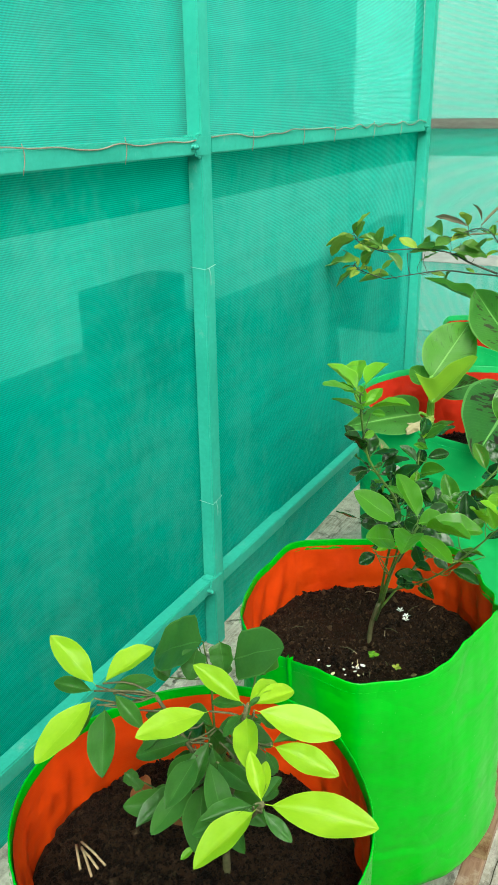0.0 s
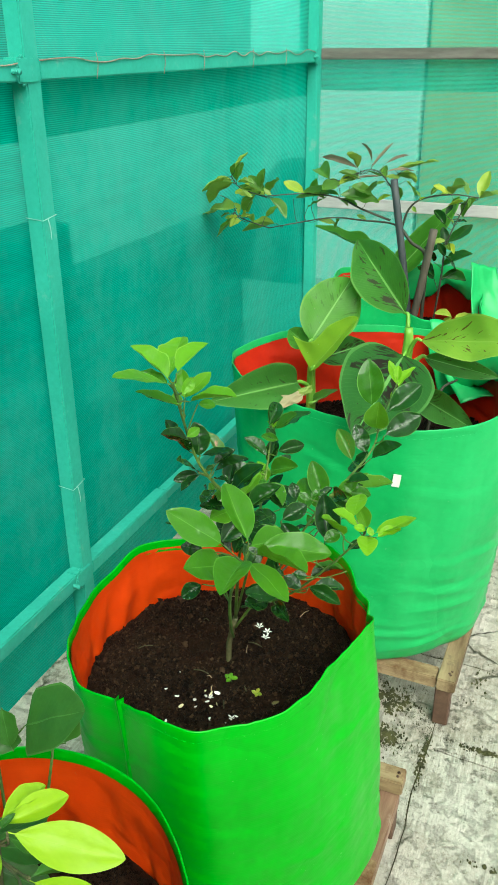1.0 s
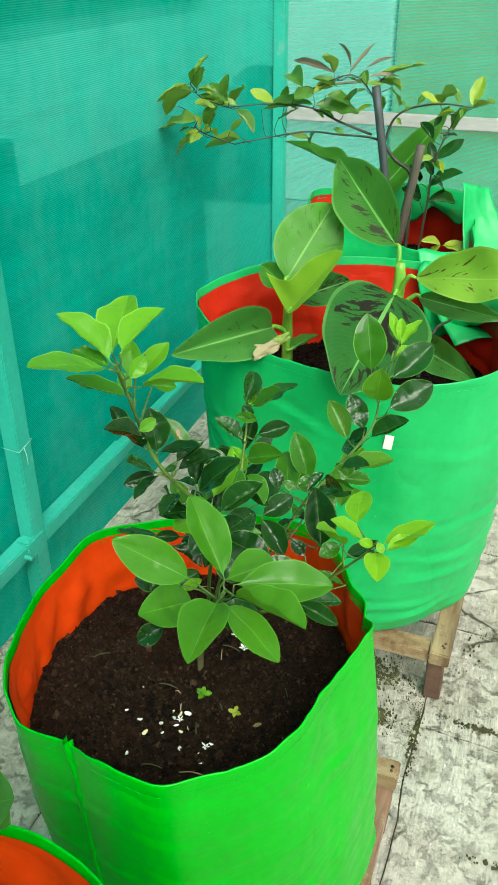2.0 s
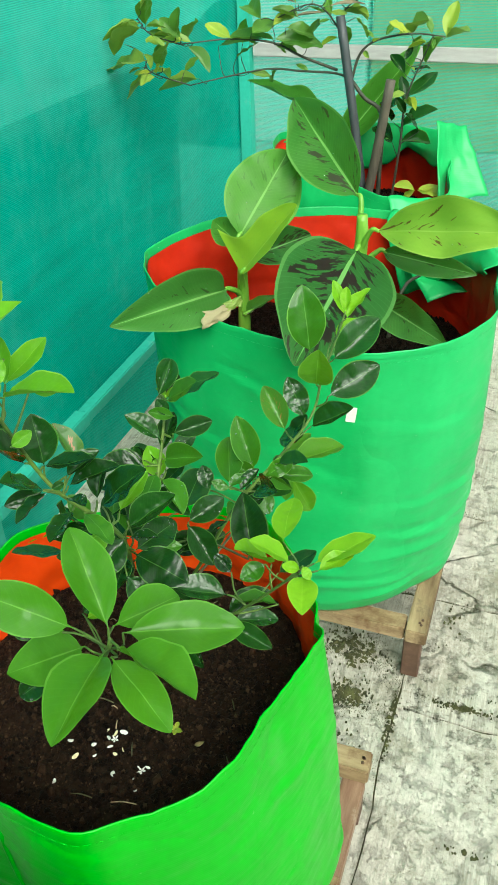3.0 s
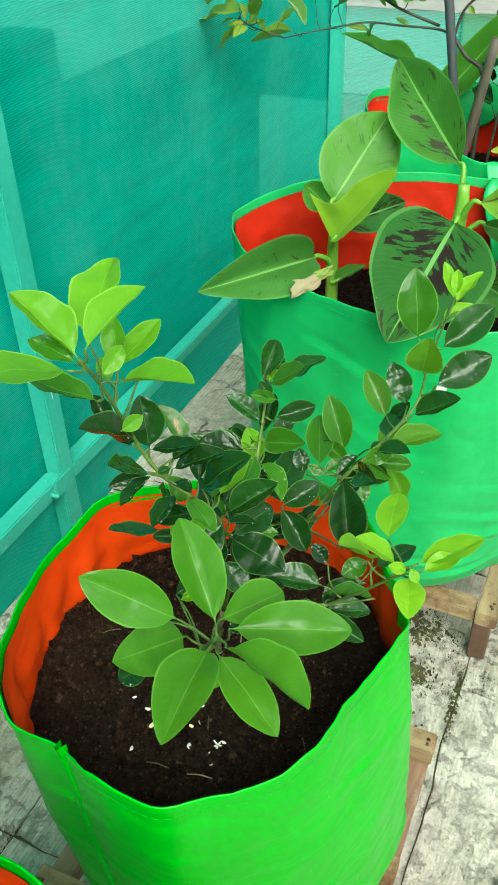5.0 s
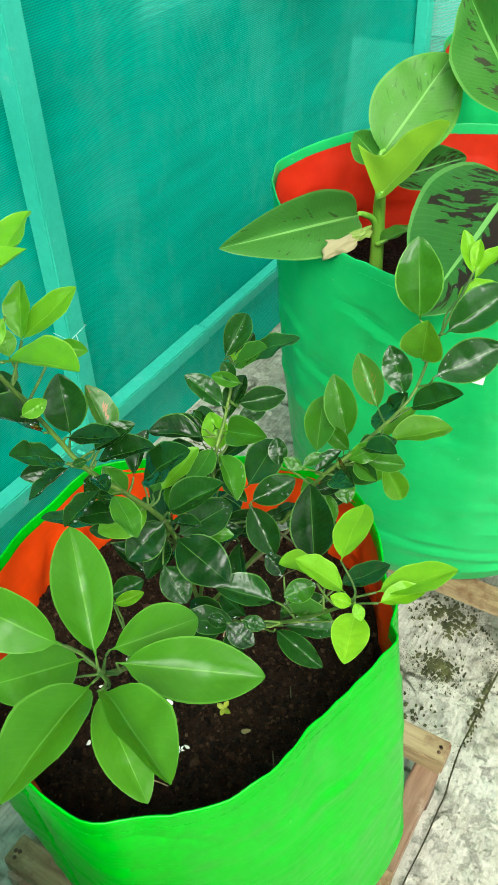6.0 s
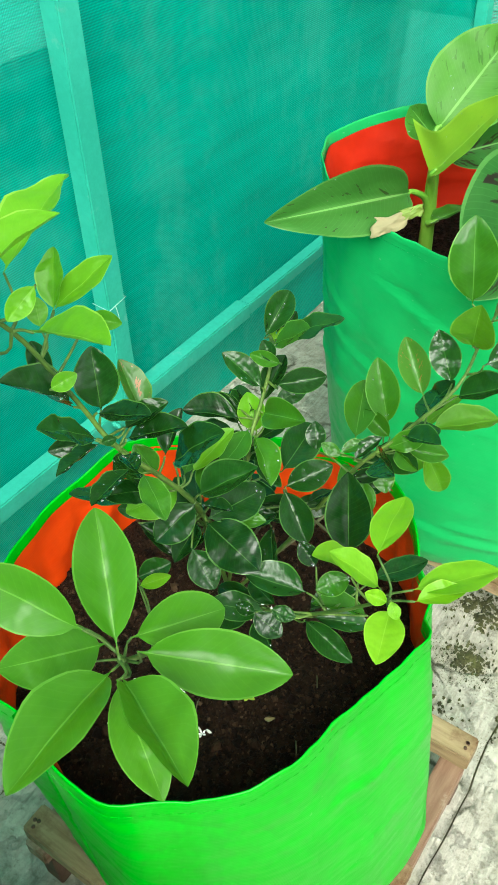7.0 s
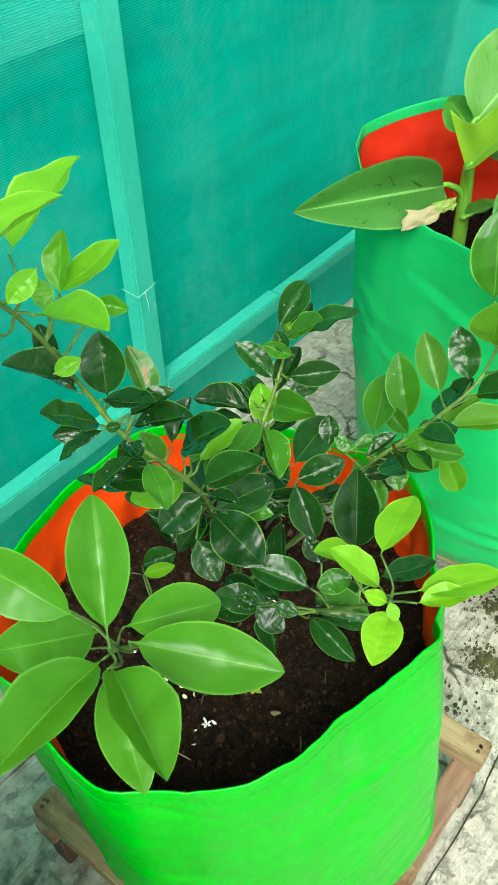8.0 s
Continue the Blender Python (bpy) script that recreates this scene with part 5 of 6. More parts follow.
leaf(citrus, "deep", (-0.350, 1.390, 0.821), (-0.360, 1.403, 0.839), 0.68, 8)
leaf(citrus, "mid", (-0.329, 1.393, 0.824), (-0.346, 1.390, 0.832), 0.56, -11)
leaf(citrus, "mid", (-0.331, 1.394, 0.826), (-0.317, 1.411, 0.832), 0.49, -6)
leaf(citrus, "deep", (-0.320, 1.397, 0.821), (-0.308, 1.420, 0.834), 0.49, -15)
leaf(citrus, "deep", (-0.280, 1.320, 0.811), (-0.295, 1.340, 0.868), 0.54, 9)
leaf(citrus, "deep", (-0.318, 1.386, 0.810), (-0.298, 1.404, 0.813), 0.47, 17)
leaf(citrus, "deep", (-0.363, 1.336, 0.795), (-0.381, 1.322, 0.794), 0.68, -16)
leaf(citrus, "mid", (-0.375, 1.506, 0.734), (-0.398, 1.565, 0.759), 0.49, 10)
leaf(citrus, "mid", (-0.358, 1.542, 0.734), (-0.387, 1.565, 0.791), 0.49, 1)
leaf(citrus, "mid", (-0.352, 1.536, 0.725), (-0.383, 1.537, 0.746), 0.53, -10)
leaf(citrus, "spotted", (-0.289, 1.447, 0.865), (-0.317, 1.464, 0.901), 0.49, -4)
leaf(citrus, "deep", (-0.276, 1.470, 0.868), (-0.298, 1.482, 0.904), 0.56, -6)
leaf(citrus, "mid", (-0.277, 1.488, 0.931), (-0.289, 1.499, 0.995), 0.56, 0)
leaf(citrus, "olive", (-0.266, 1.472, 0.906), (-0.260, 1.457, 0.953), 0.68, 9, "broad")
leaf(citrus, "deep", (-0.249, 1.452, 0.908), (-0.209, 1.486, 0.930), 0.57, 22)
leaf(citrus, "deep", (-0.253, 1.480, 0.930), (-0.218, 1.519, 0.961), 0.52, 19)
leaf(citrus, "deep", (-0.267, 1.458, 0.867), (-0.226, 1.460, 0.895), 0.49, -7)
leaf(citrus, "olive", (-0.296, 1.490, 0.796), (-0.251, 1.536, 0.795), 0.49, -20, "broad")
leaf(citrus, "deep", (-0.292, 1.469, 0.834), (-0.274, 1.470, 0.872), 0.49, -8)
leaf(citrus, "olive", (-0.309, 1.502, 0.781), (-0.291, 1.545, 0.798), 0.49, -26, "broad")
leaf(citrus, "olive", (-0.305, 1.504, 0.776), (-0.300, 1.480, 0.751), 0.57, -7, "broad")
leaf(citrus, "olive", (-0.289, 1.467, 0.793), (-0.270, 1.474, 0.749), 0.47, 8, "broad")
leaf(citrus, "deep", (-0.313, 1.424, 0.821), (-0.276, 1.423, 0.811), 0.68, 12)
leaf(citrus, "mid", (-0.305, 1.415, 0.815), (-0.292, 1.402, 0.795), 0.68, -3)
leaf(citrus, "mid", (-0.312, 1.397, 0.804), (-0.296, 1.387, 0.785), 0.54, -1)
leaf(citrus, "lime", (-0.262, 1.562, 0.938), (-0.279, 1.579, 0.967), 0.44, 28, "broad")
leaf(citrus, "lime", (-0.260, 1.561, 0.934), (-0.242, 1.588, 0.959), 0.44, -31, "broad")
leaf(citrus, "lime", (-0.262, 1.565, 0.941), (-0.265, 1.580, 0.961), 0.46, -3, "broad")
leaf(citrus, "lime", (-0.268, 1.546, 0.920), (-0.242, 1.567, 0.933), 0.44, -32, "broad")
leaf(citrus, "lime", (-0.236, 1.271, 0.885), (-0.243, 1.322, 0.888), 0.50, -19, "broad")
leaf(citrus, "lime", (-0.224, 1.252, 0.882), (-0.253, 1.241, 0.907), 0.50, 32, "broad")
leaf(citrus, "lime", (-0.247, 1.275, 0.855), (-0.266, 1.244, 0.892), 0.50, 42, "broad")
leaf(citrus, "lime", (-0.211, 1.272, 0.868), (-0.170, 1.304, 0.881), 0.50, -33, "broad")
leaf(citrus, "lime", (-0.206, 1.264, 0.869), (-0.183, 1.286, 0.873), 0.50, -21, "broad")
leaf(citrus, "lime", (-0.212, 1.242, 0.882), (-0.202, 1.207, 0.879), 0.62, -6, "broad")
leaf(citrus, "lime", (-0.213, 1.240, 0.890), (-0.226, 1.236, 0.894), 0.66, -6, "broad")
leaf(citrus, "lime", (-0.210, 1.236, 0.898), (-0.203, 1.232, 0.890), 0.66, -1, "broad")
leaf(citrus, "deep", (-0.252, 1.306, 0.815), (-0.226, 1.335, 0.823), 0.56, -28)
leaf(citrus, "mid", (-0.247, 1.260, 0.868), (-0.262, 1.243, 0.863), 0.68, -11)
leaf(citrus, "mid", (-0.246, 1.289, 0.796), (-0.281, 1.272, 0.803), 0.56, 47)
leaf(citrus, "deep", (-0.287, 1.274, 0.809), (-0.328, 1.257, 0.821), 0.56, 18)
leaf(citrus, "deep", (-0.311, 1.246, 0.800), (-0.325, 1.241, 0.804), 0.68, -3)
leaf(citrus, "deep", (-0.313, 1.245, 0.800), (-0.290, 1.247, 0.787), 0.68, -3)
leaf(citrus, "deep", (-0.304, 1.253, 0.801), (-0.287, 1.260, 0.796), 0.62, 4)
leaf(citrus, "deep", (-0.288, 1.288, 0.822), (-0.304, 1.291, 0.835), 0.68, 2)
leaf(citrus, "fresh", (-0.302, 1.117, 0.925), (-0.347, 1.158, 0.963), 0.44, 21, "broad")
leaf(citrus, "fresh", (-0.331, 1.120, 0.913), (-0.382, 1.094, 0.957), 0.46, -12, "broad")
leaf(citrus, "fresh", (-0.337, 1.136, 0.876), (-0.359, 1.082, 0.901), 0.57, -22, "broad")
leaf(citrus, "fresh", (-0.307, 1.114, 0.903), (-0.296, 1.035, 0.917), 0.44, -1, "broad")
leaf(citrus, "fresh", (-0.291, 1.107, 0.920), (-0.226, 1.078, 0.933), 0.44, -47, "broad")
leaf(citrus, "fresh", (-0.299, 1.110, 0.907), (-0.245, 1.079, 0.894), 0.43, -19, "broad")
leaf(citrus, "fresh", (-0.298, 1.126, 0.913), (-0.229, 1.165, 0.901), 0.43, 2, "broad")
leaf(citrus, "fresh", (-0.308, 1.132, 0.910), (-0.284, 1.181, 0.898), 0.55, 14, "broad")
leaf(citrus, "deep", (-0.357, 1.119, 0.858), (-0.375, 1.104, 0.846), 0.68, -15)
leaf(citrus, "deep", (-0.356, 1.123, 0.898), (-0.380, 1.117, 0.902), 0.66, -12)
rnd = random.Random(77)
for k in range(70):
    path = paths[rnd.choice((1, 1, 2, 2, 3, 3, 4, 7, 7))]
    q = path[rnd.randrange(int(len(path) * 0.25), int(len(path) * 0.58))]
    a = rnd.uniform(0, 6.283)
    d = Vector((math.cos(a), math.sin(a), rnd.uniform(-0.45, 0.6))).normalized()
    b = q + d * rnd.uniform(0.005, 0.014)
    leaf(citrus, "deep" if rnd.random() < 0.82 else "mid", b, b + d * rnd.uniform(0.026, 0.048), rnd.uniform(0.40, 0.54), rnd.uniform(-40, 40))
link_leaves(citrus, paths, M_STEM_GREEN, 0.0008)
for k, ob in enumerate([c for c in citrus.children if c.name.startswith("leaf")]):
    if k % 3 == 0 and ob.data.materials[0] in (LEAF["deep"], LEAF["mid"], LEAF["olive"]):
        wet(ob, 7, k, 0.0011)


def flower(plant, at, size, seed):
    """A small white citrus blossom of five petals round a yellow centre."""
    rnd = random.Random(seed)
    bm = bmesh.new()
    for k in range(5):
        a = k * 1.2566 + rnd.uniform(-0.2, 0.2)
        d = Vector((math.cos(a), math.sin(a), 0.35)).normalized()
        s = Vector((-math.sin(a), math.cos(a), 0))
        p = Vector(at)
        row = [p, p + d * size * 0.5 + s * size * 0.22, p + d * size, p + d * size * 0.5 - s * size * 0.22, p + d * size * 0.5 + Vector((0, 0, -size * 0.10))]
        v = [bm.verts.new(q) for q in row]
        for i in range(4):
            bm.faces.new((v[4], v[i], v[(i + 1) % 4]))
    return part("blossom", bm, M_WHITE, plant, "white citrus blossom")


for k, (bx, by, bz) in enumerate(((-0.392, 1.362, 0.615), (-0.378, 1.352, 0.607), (-0.384, 1.372, 0.600))):
    flower(citrus, (bx, by, bz), 0.008, k)

# fallen petals and bits on the soil
rnd = random.Random(21)
for px, py in ((-0.504, 1.275), (-0.482, 1.268), (-0.450, 1.292), (-0.431, 1.296), (-0.437, 1.275), (-0.448, 1.259), (-0.422, 1.275), (-0.419, 1.245), (-0.396, 1.261), (-0.387, 1.264),
               (-0.396, 1.247), (-0.474, 1.218), (-0.388, 1.235), (-0.501, 1.315), (-0.456, 1.271), (-0.468, 1.252), (-0.443, 1.284), (-0.439, 1.291), (-0.391, 1.255), (-0.428, 1.268)):
    size = rnd.uniform(0.0022, 0.0048)
    bm = bmesh.new()
    bmesh.ops.create_icosphere(bm, subdivisions=2, radius=size, matrix=Matrix.Diagonal((1.0, rnd.uniform(0.35, 0.6), 0.22, 1)))
    for v in bm.verts:
        v.co.z += 0.35 * v.co.x * v.co.x / size + 0.3 * size * noise.noise(v.co * 300 + Vector((px * 90, 0, 0)))
    bmesh.ops.transform(bm, matrix=pose(px, py, 0.5315, rnd.uniform(-35, 35), rnd.uniform(-35, 35), rnd.uniform(0, 180)), verts=bm.verts[:])
    yellow = rnd.random() < 0.3
    tagged(part("fallen_petal", bm, M_PETAL_OLD if yellow else M_WHITE), "yellowed fallen petal lying on the soil" if yellow else "fallen white petal lying on the soil", "petal", "fallen petals on the soil")


for k, (bx, by) in enumerate(((-0.391, 1.258), (-0.436, 1.284))):
    fallen = base_empty("fallen_blossom", (bx, by, 0.531))
    flower(fallen, (bx, by, 0.532), 0.0055, 20 + k)
    tagged(fallen, "wilted white citrus blossom fallen on the soil", "blossom", "fallen blossoms on the soil")


def sprig(at, size, kind, seed):
    """A tiny sprout of three leaves on the soil."""
    e = base_empty("soil_sprout", at)
    rr = random.Random(seed)
    p = Vector(at)
    part("stalk", tube_bm([p + Vector((0, 0, -0.01)), p + Vector((0, 0, size * 0.6))], 0.0008, 5), M_STEM_GREEN, e)
    for k in range(4):
        a = k * 1.6 + rr.uniform(-0.4, 0.4)
        q = p + Vector((0, 0, size * 0.6))
        leaf(e, kind, q, q + Vector((math.cos(a), math.sin(a), 0.25)) * size, 0.6, 0)
    tagged(e, "tiny green sprout growing from the soil", "sprout")


sprig((-0.425, 1.330, 0.525), 0.011, "bright", 2)
sprig((-0.378, 1.318, 0.525), 0.009, "yel", 3)

# two banana plants in the large bag
banana_a = base_empty("banana_plant", (-0.564, 2.075, 0.525))
tagged(banana_a, "young banana plant with broad leaves and a lime unfurling one", "plant", "banana plants")
stem(banana_a, "pseudostem", [(-0.564, 2.075, 0.500), (-0.563, 2.072, 0.66), (-0.562, 2.068, 0.74), (-0.556, 2.06, 0.775)], 0.0125, 0.0070, M_BANANA_STEM, sides=14)
banana_b = base_empty("banana_plant", (-0.385, 2.10, 0.525))
tagged(banana_b, "young banana plant with brown-blotched leaves", "plant", "banana plants")
stem(banana_b, "pseudostem", [(-0.385, 2.10, 0.500), (-0.375, 2.10, 0.70), (-0.363, 2.098, 0.80), (-0.364, 2.10, 0.85)], 0.0170, 0.0085, M_BANANA_STEM, sides=14)
banana_c = base_empty("banana_plant", (-0.60, 2.97, 0.57))
tagged(banana_c, "slender banana shoot with green leaves behind the lemon", "plant", "banana plants")
stem(banana_c, "pseudostem", [(-0.60, 2.97, 0.56), (-0.60, 2.97, 0.64), (-0.60, 2.97, 0.72)], 0.014, 0.008, M_BANANA_STEM, sides=14)
leaf(banana_a, "b_plain", (-0.576, 2.088, 0.791), (-0.519, 2.198, 0.915), 0.74, 23, "oval")
leaf(banana_a, "b_lime", (-0.554, 2.040, 0.752), (-0.450, 2.020, 0.885), 1.00, 0, "unfurling")
leaf(banana_a, "b_few", (-0.575, 2.035, 0.724), (-0.673, 1.790, 0.757), 0.34, -43, "lance")
leaf(banana_a, "b_plain", (-0.572, 2.088, 0.783), (-0.638, 2.130, 0.805), 0.62, -26, "lance")
leaf(banana_a, "b_dark", (-0.565, 2.092, 0.756), (-0.480, 2.208, 0.766), 0.44, 38, "lance")
leaf(banana_a, "b_plain", (-0.556, 2.060, 0.667), (-0.504, 2.080, 0.699), 0.35, 0, "banana")
leaf(banana_b, "b_dark", (-0.365, 2.090, 0.800), (-0.385, 1.793, 0.734), 0.60, -14, "lance")
leaf(banana_b, "b_pale", (-0.371, 2.119, 0.866), (-0.522, 2.244, 0.989), 0.47, -33, "lance")
leaf(banana_b, "b_limespot", (-0.345, 2.082, 0.831), (-0.104, 1.999, 0.880), 0.34, 30, "taper")
leaf(banana_b, "b_few", (-0.336, 2.110, 0.788), (-0.172, 2.093, 0.771), 0.27, 37, "lance")
leaf(banana_b, "b_few", (-0.326, 2.085, 0.709), (-0.193, 1.967, 0.705), 0.35, 34, "lance")
leaf(banana_c, "b_plain", (-0.656, 2.920, 0.797), (-0.874, 2.980, 0.861), 0.26, 20, "banana")
leaf(banana_c, "b_plain", (-0.607, 2.940, 0.726), (-0.436, 3.000, 0.955), 0.28, 25, "banana")
for plant, (hx, hy, hz) in ((banana_a, (-0.562, 2.070, 0.66)), (banana_b, (-0.368, 2.099, 0.70)), (banana_c, (-0.60, 2.97, 0.66))):
    for ob in [c for c in plant.children if c.name.startswith("leaf") and "stalk" not in c.name]:
        b = ob.matrix_basis.translation + plant.location
        d = Vector(ob.matrix_basis.col[0][:3]).normalized()
        low = Vector((hx, hy, hz - 0.02))
        knee = Vector((hx, hy, hz)) + Vector((b.x - hx, b.y - hy, 0)) * 0.22 + Vector((0, 0, (b.z - hz) * 0.62))
        part("leaf_stalk", tube_bm(curve_pts([low, knee, b, b + d * 0.015], 14), [0.0070 - 0.0003 * i for i in range(15)], 10), M_BANANA_STEM, plant)

for k, ob in enumerate([c for p in (banana_a, banana_b) for c in p.children if c.name.startswith("leaf") and "stalk" not in c.name]):
    wet(ob, 12, k, 0.0014)

dead = base_empty("dry_leaf", (-0.540, 1.905, 0.742))
bm = cloth_patch(((-0.528, 1.924, 0.755), (-0.563, 1.886, 0.749), (-0.560, 1.874, 0.725), (-0.525, 1.909, 0.737)), 0.006, 9, crumple=0.005)
part("blade", bm, LEAF["dry_pale"], dead)
bm = cloth_patch(((-0.518, 1.940, 0.760), (-0.540, 1.914, 0.756), (-0.536, 1.906, 0.744), (-0.514, 1.930, 0.746)), 0.003, 4, crumple=0.004)
part("blade", bm, LEAF["tip"], dead, "still yellow-green end")
tagged(dead, "withered beige leaf end hanging over the bag's edge", "leaf")
rnd = random.Random(8)
for k in range(9):
    a = rnd.uniform(-2.6, 0.2)
    p = Vector((-0.564, 2.075, 0.555 + 0.006 * k))
    q = p + Vector((math.cos(a) * rnd.uniform(0.03, 0.06), math.sin(a) * rnd.uniform(0.03, 0.06), rnd.uniform(-0.02, 0.02)))
    part("rootlet", tube_bm(curve_pts([p, (p + q) / 2 + Vector((0, 0, 0.012)), q], 6), 0.0009, 5), M_STRAW, banana_a, "thin dry rootlet")

# lemon with two stakes in the far bag
lemon = base_empty("lemon_plant", (-0.485, 2.82, 0.57))
tagged(lemon, "straggly lemon plant with green, yellowing and dried brown leaves", "plant")
lpaths = []
grow(lemon, lpaths, [(-0.483, 2.82, 0.56), (-0.482, 2.82, 0.7), (-0.484, 2.82, 0.831), (-0.527, 2.82, 0.867), (-0.559, 2.82, 0.905)], 0.006, 0.0042, M_TWIG_DARK)
grow(lemon, lpaths, [(-0.559, 2.82, 0.905), (-0.596, 2.82, 0.918), (-0.679, 2.82, 0.92), (-0.763, 2.82, 0.922), (-0.861, 2.79, 0.906), (-0.93, 2.74, 0.895)], 0.003, 0.0014, M_TWIG_DARK)
grow(lemon, lpaths, [(-0.593, 2.82, 0.925), (-0.68, 2.82, 0.952), (-0.749, 2.82, 0.979), (-0.845, 2.8, 0.988), (-0.945, 2.73, 0.985)], 0.0034, 0.0014, M_TWIG_DARK)
grow(lemon, lpaths, [(-0.945, 2.73, 0.985), (-1, 2.69, 1.012), (-1.02, 2.675, 1.045)], 0.0018, 0.001, M_TWIG_DARK)
grow(lemon, lpaths, [(-0.93, 2.74, 0.895), (-0.995, 2.695, 0.925), (-1.015, 2.68, 0.945)], 0.0018, 0.001, M_TWIG_DARK)
grow(lemon, lpaths, [(-0.571, 2.82, 0.915), (-0.583, 2.83, 0.973), (-0.602, 2.83, 1.018), (-0.653, 2.82, 1.061), (-0.75, 2.82, 1.026)], 0.0026, 0.0012, M_TWIG_DARK)
grow(lemon, lpaths, [(-0.602, 2.83, 1.018), (-0.57, 2.83, 1.06), (-0.52, 2.83, 1.08)], 0.0016, 0.001, M_TWIG_DARK)
grow(lemon, lpaths, [(-0.559, 2.82, 0.905), (-0.542, 2.82, 0.96), (-0.505, 2.82, 0.99), (-0.429, 2.82, 1.005), (-0.354, 2.82, 1.001)], 0.0034, 0.0014, M_TWIG_DARK)
grow(lemon, lpaths, [(-0.455, 2.84, 0.6), (-0.44, 2.84, 0.762), (-0.437, 2.84, 0.843), (-0.426, 2.84, 0.891), (-0.401, 2.84, 0.954), (-0.383, 2.84, 1)], 0.0034, 0.0012, M_TWIG_DARK)
leaf(lemon, "tip", (-0.991, 2.631, 1.069), (-0.948, 2.631, 1.115), 0.31, -17)
leaf(lemon, "plain", (-1.013, 2.698, 1.026), (-0.980, 2.645, 1.086), 0.46, -23)
leaf(lemon, "tip", (-1.011, 2.674, 1.036), (-1.101, 2.650, 1.001), 0.31, 25)
leaf(lemon, "tip", (-0.994, 2.637, 1.035), (-1.090, 2.678, 0.966), 0.31, 14)
leaf(lemon, "yel", (-0.936, 2.721, 0.991), (-1.053, 2.779, 0.988), 0.46, -1)
leaf(lemon, "plain", (-0.929, 2.704, 1.002), (-0.988, 2.721, 1.040), 0.46, -23)
leaf(lemon, "plain", (-0.947, 2.714, 1.007), (-0.926, 2.697, 1.067), 0.46, 19)
leaf(lemon, "plain", (-0.946, 2.768, 0.981), (-0.898, 2.735, 1.033), 0.46, -23)
leaf(lemon, "plain", (-0.919, 2.713, 0.986), (-0.868, 2.712, 0.930), 0.46, -15)
leaf(lemon, "plain", (-0.968, 2.673, 0.945), (-1.000, 2.737, 0.985), 0.46, -18)
leaf(lemon, "tip", (-0.986, 2.635, 0.966), (-1.130, 2.723, 0.915), 0.40, 3)
leaf(lemon, "dry", (-1.028, 2.729, 0.953), (-1.057, 2.670, 0.992), 0.12, 20, "curled")
leaf(lemon, "tip", (-1.006, 2.700, 0.935), (-1.087, 2.714, 0.862), 0.40, 12)
leaf(lemon, "plain", (-0.986, 2.694, 0.941), (-0.939, 2.654, 0.998), 0.46, -14)
leaf(lemon, "tip", (-0.927, 2.787, 0.901), (-1.037, 2.790, 0.868), 0.40, 21)
leaf(lemon, "plain", (-0.959, 2.694, 0.916), (-0.998, 2.726, 0.927), 0.46, 15)
leaf(lemon, "plain", (-0.945, 2.744, 0.924), (-0.913, 2.761, 0.955), 0.46, 1)
leaf(lemon, "yel", (-0.850, 2.815, 0.987), (-0.917, 2.819, 1.015), 0.46, -12)
leaf(lemon, "plain", (-0.887, 2.822, 0.968), (-0.751, 2.826, 0.986), 0.46, -21)
leaf(lemon, "plain", (-0.840, 2.862, 0.967), (-0.829, 2.861, 1.023), 0.46, 8)
leaf(lemon, "plain", (-0.761, 2.774, 1.034), (-0.821, 2.860, 1.052), 0.46, -19)
leaf(lemon, "plain", (-0.853, 2.852, 0.939), (-0.786, 2.822, 0.977), 0.46, -22)
leaf(lemon, "plain", (-0.739, 2.787, 0.992), (-0.632, 2.834, 0.971), 0.46, 3)
leaf(lemon, "dry", (-0.725, 2.845, 1.027), (-0.612, 2.863, 1.039), 0.12, -14, "curled")
leaf(lemon, "dry", (-0.672, 2.770, 1.066), (-0.814, 2.862, 1.083), 0.12, -24, "curled")
leaf(lemon, "dry", (-0.664, 2.858, 1.071), (-0.679, 2.782, 1.134), 0.12, 15, "curled")
leaf(lemon, "dry", (-0.669, 2.848, 1.054), (-0.607, 2.858, 1.130), 0.12, 3, "curled")
leaf(lemon, "tip", (-0.705, 2.858, 1.057), (-0.720, 2.790, 1.102), 0.31, 9)
leaf(lemon, "dry", (-0.618, 2.803, 1.076), (-0.561, 2.859, 1.098), 0.12, 14, "curled")
leaf(lemon, "tip", (-0.589, 2.817, 1.064), (-0.504, 2.823, 1.085), 0.31, -24)
leaf(lemon, "dry", (-0.609, 2.773, 1.061), (-0.535, 2.829, 1.060), 0.12, -1, "curled")
leaf(lemon, "tip", (-0.597, 2.856, 1.041), (-0.527, 2.831, 1.034), 0.31, -18)
leaf(lemon, "yel", (-0.746, 2.806, 1.017), (-0.705, 2.847, 1.029), 0.46, 1)
leaf(lemon, "plain", (-0.784, 2.771, 1.005), (-0.758, 2.854, 1.021), 0.46, 16)
leaf(lemon, "plain", (-0.546, 2.779, 1.041), (-0.529, 2.824, 0.995), 0.46, -6)
leaf(lemon, "plain", (-0.674, 2.849, 0.984), (-0.635, 2.801, 1.034), 0.46, -13)
leaf(lemon, "plain", (-0.586, 2.819, 1.022), (-0.585, 2.867, 0.972), 0.46, -20)
leaf(lemon, "plain", (-0.705, 2.781, 1.018), (-0.653, 2.832, 0.990), 0.46, 19)
leaf(lemon, "plain", (-0.685, 2.821, 1.032), (-0.749, 2.813, 1.050), 0.46, 18)
leaf(lemon, "tip", (-0.441, 2.888, 0.994), (-0.392, 2.817, 1.032), 0.40, 19)
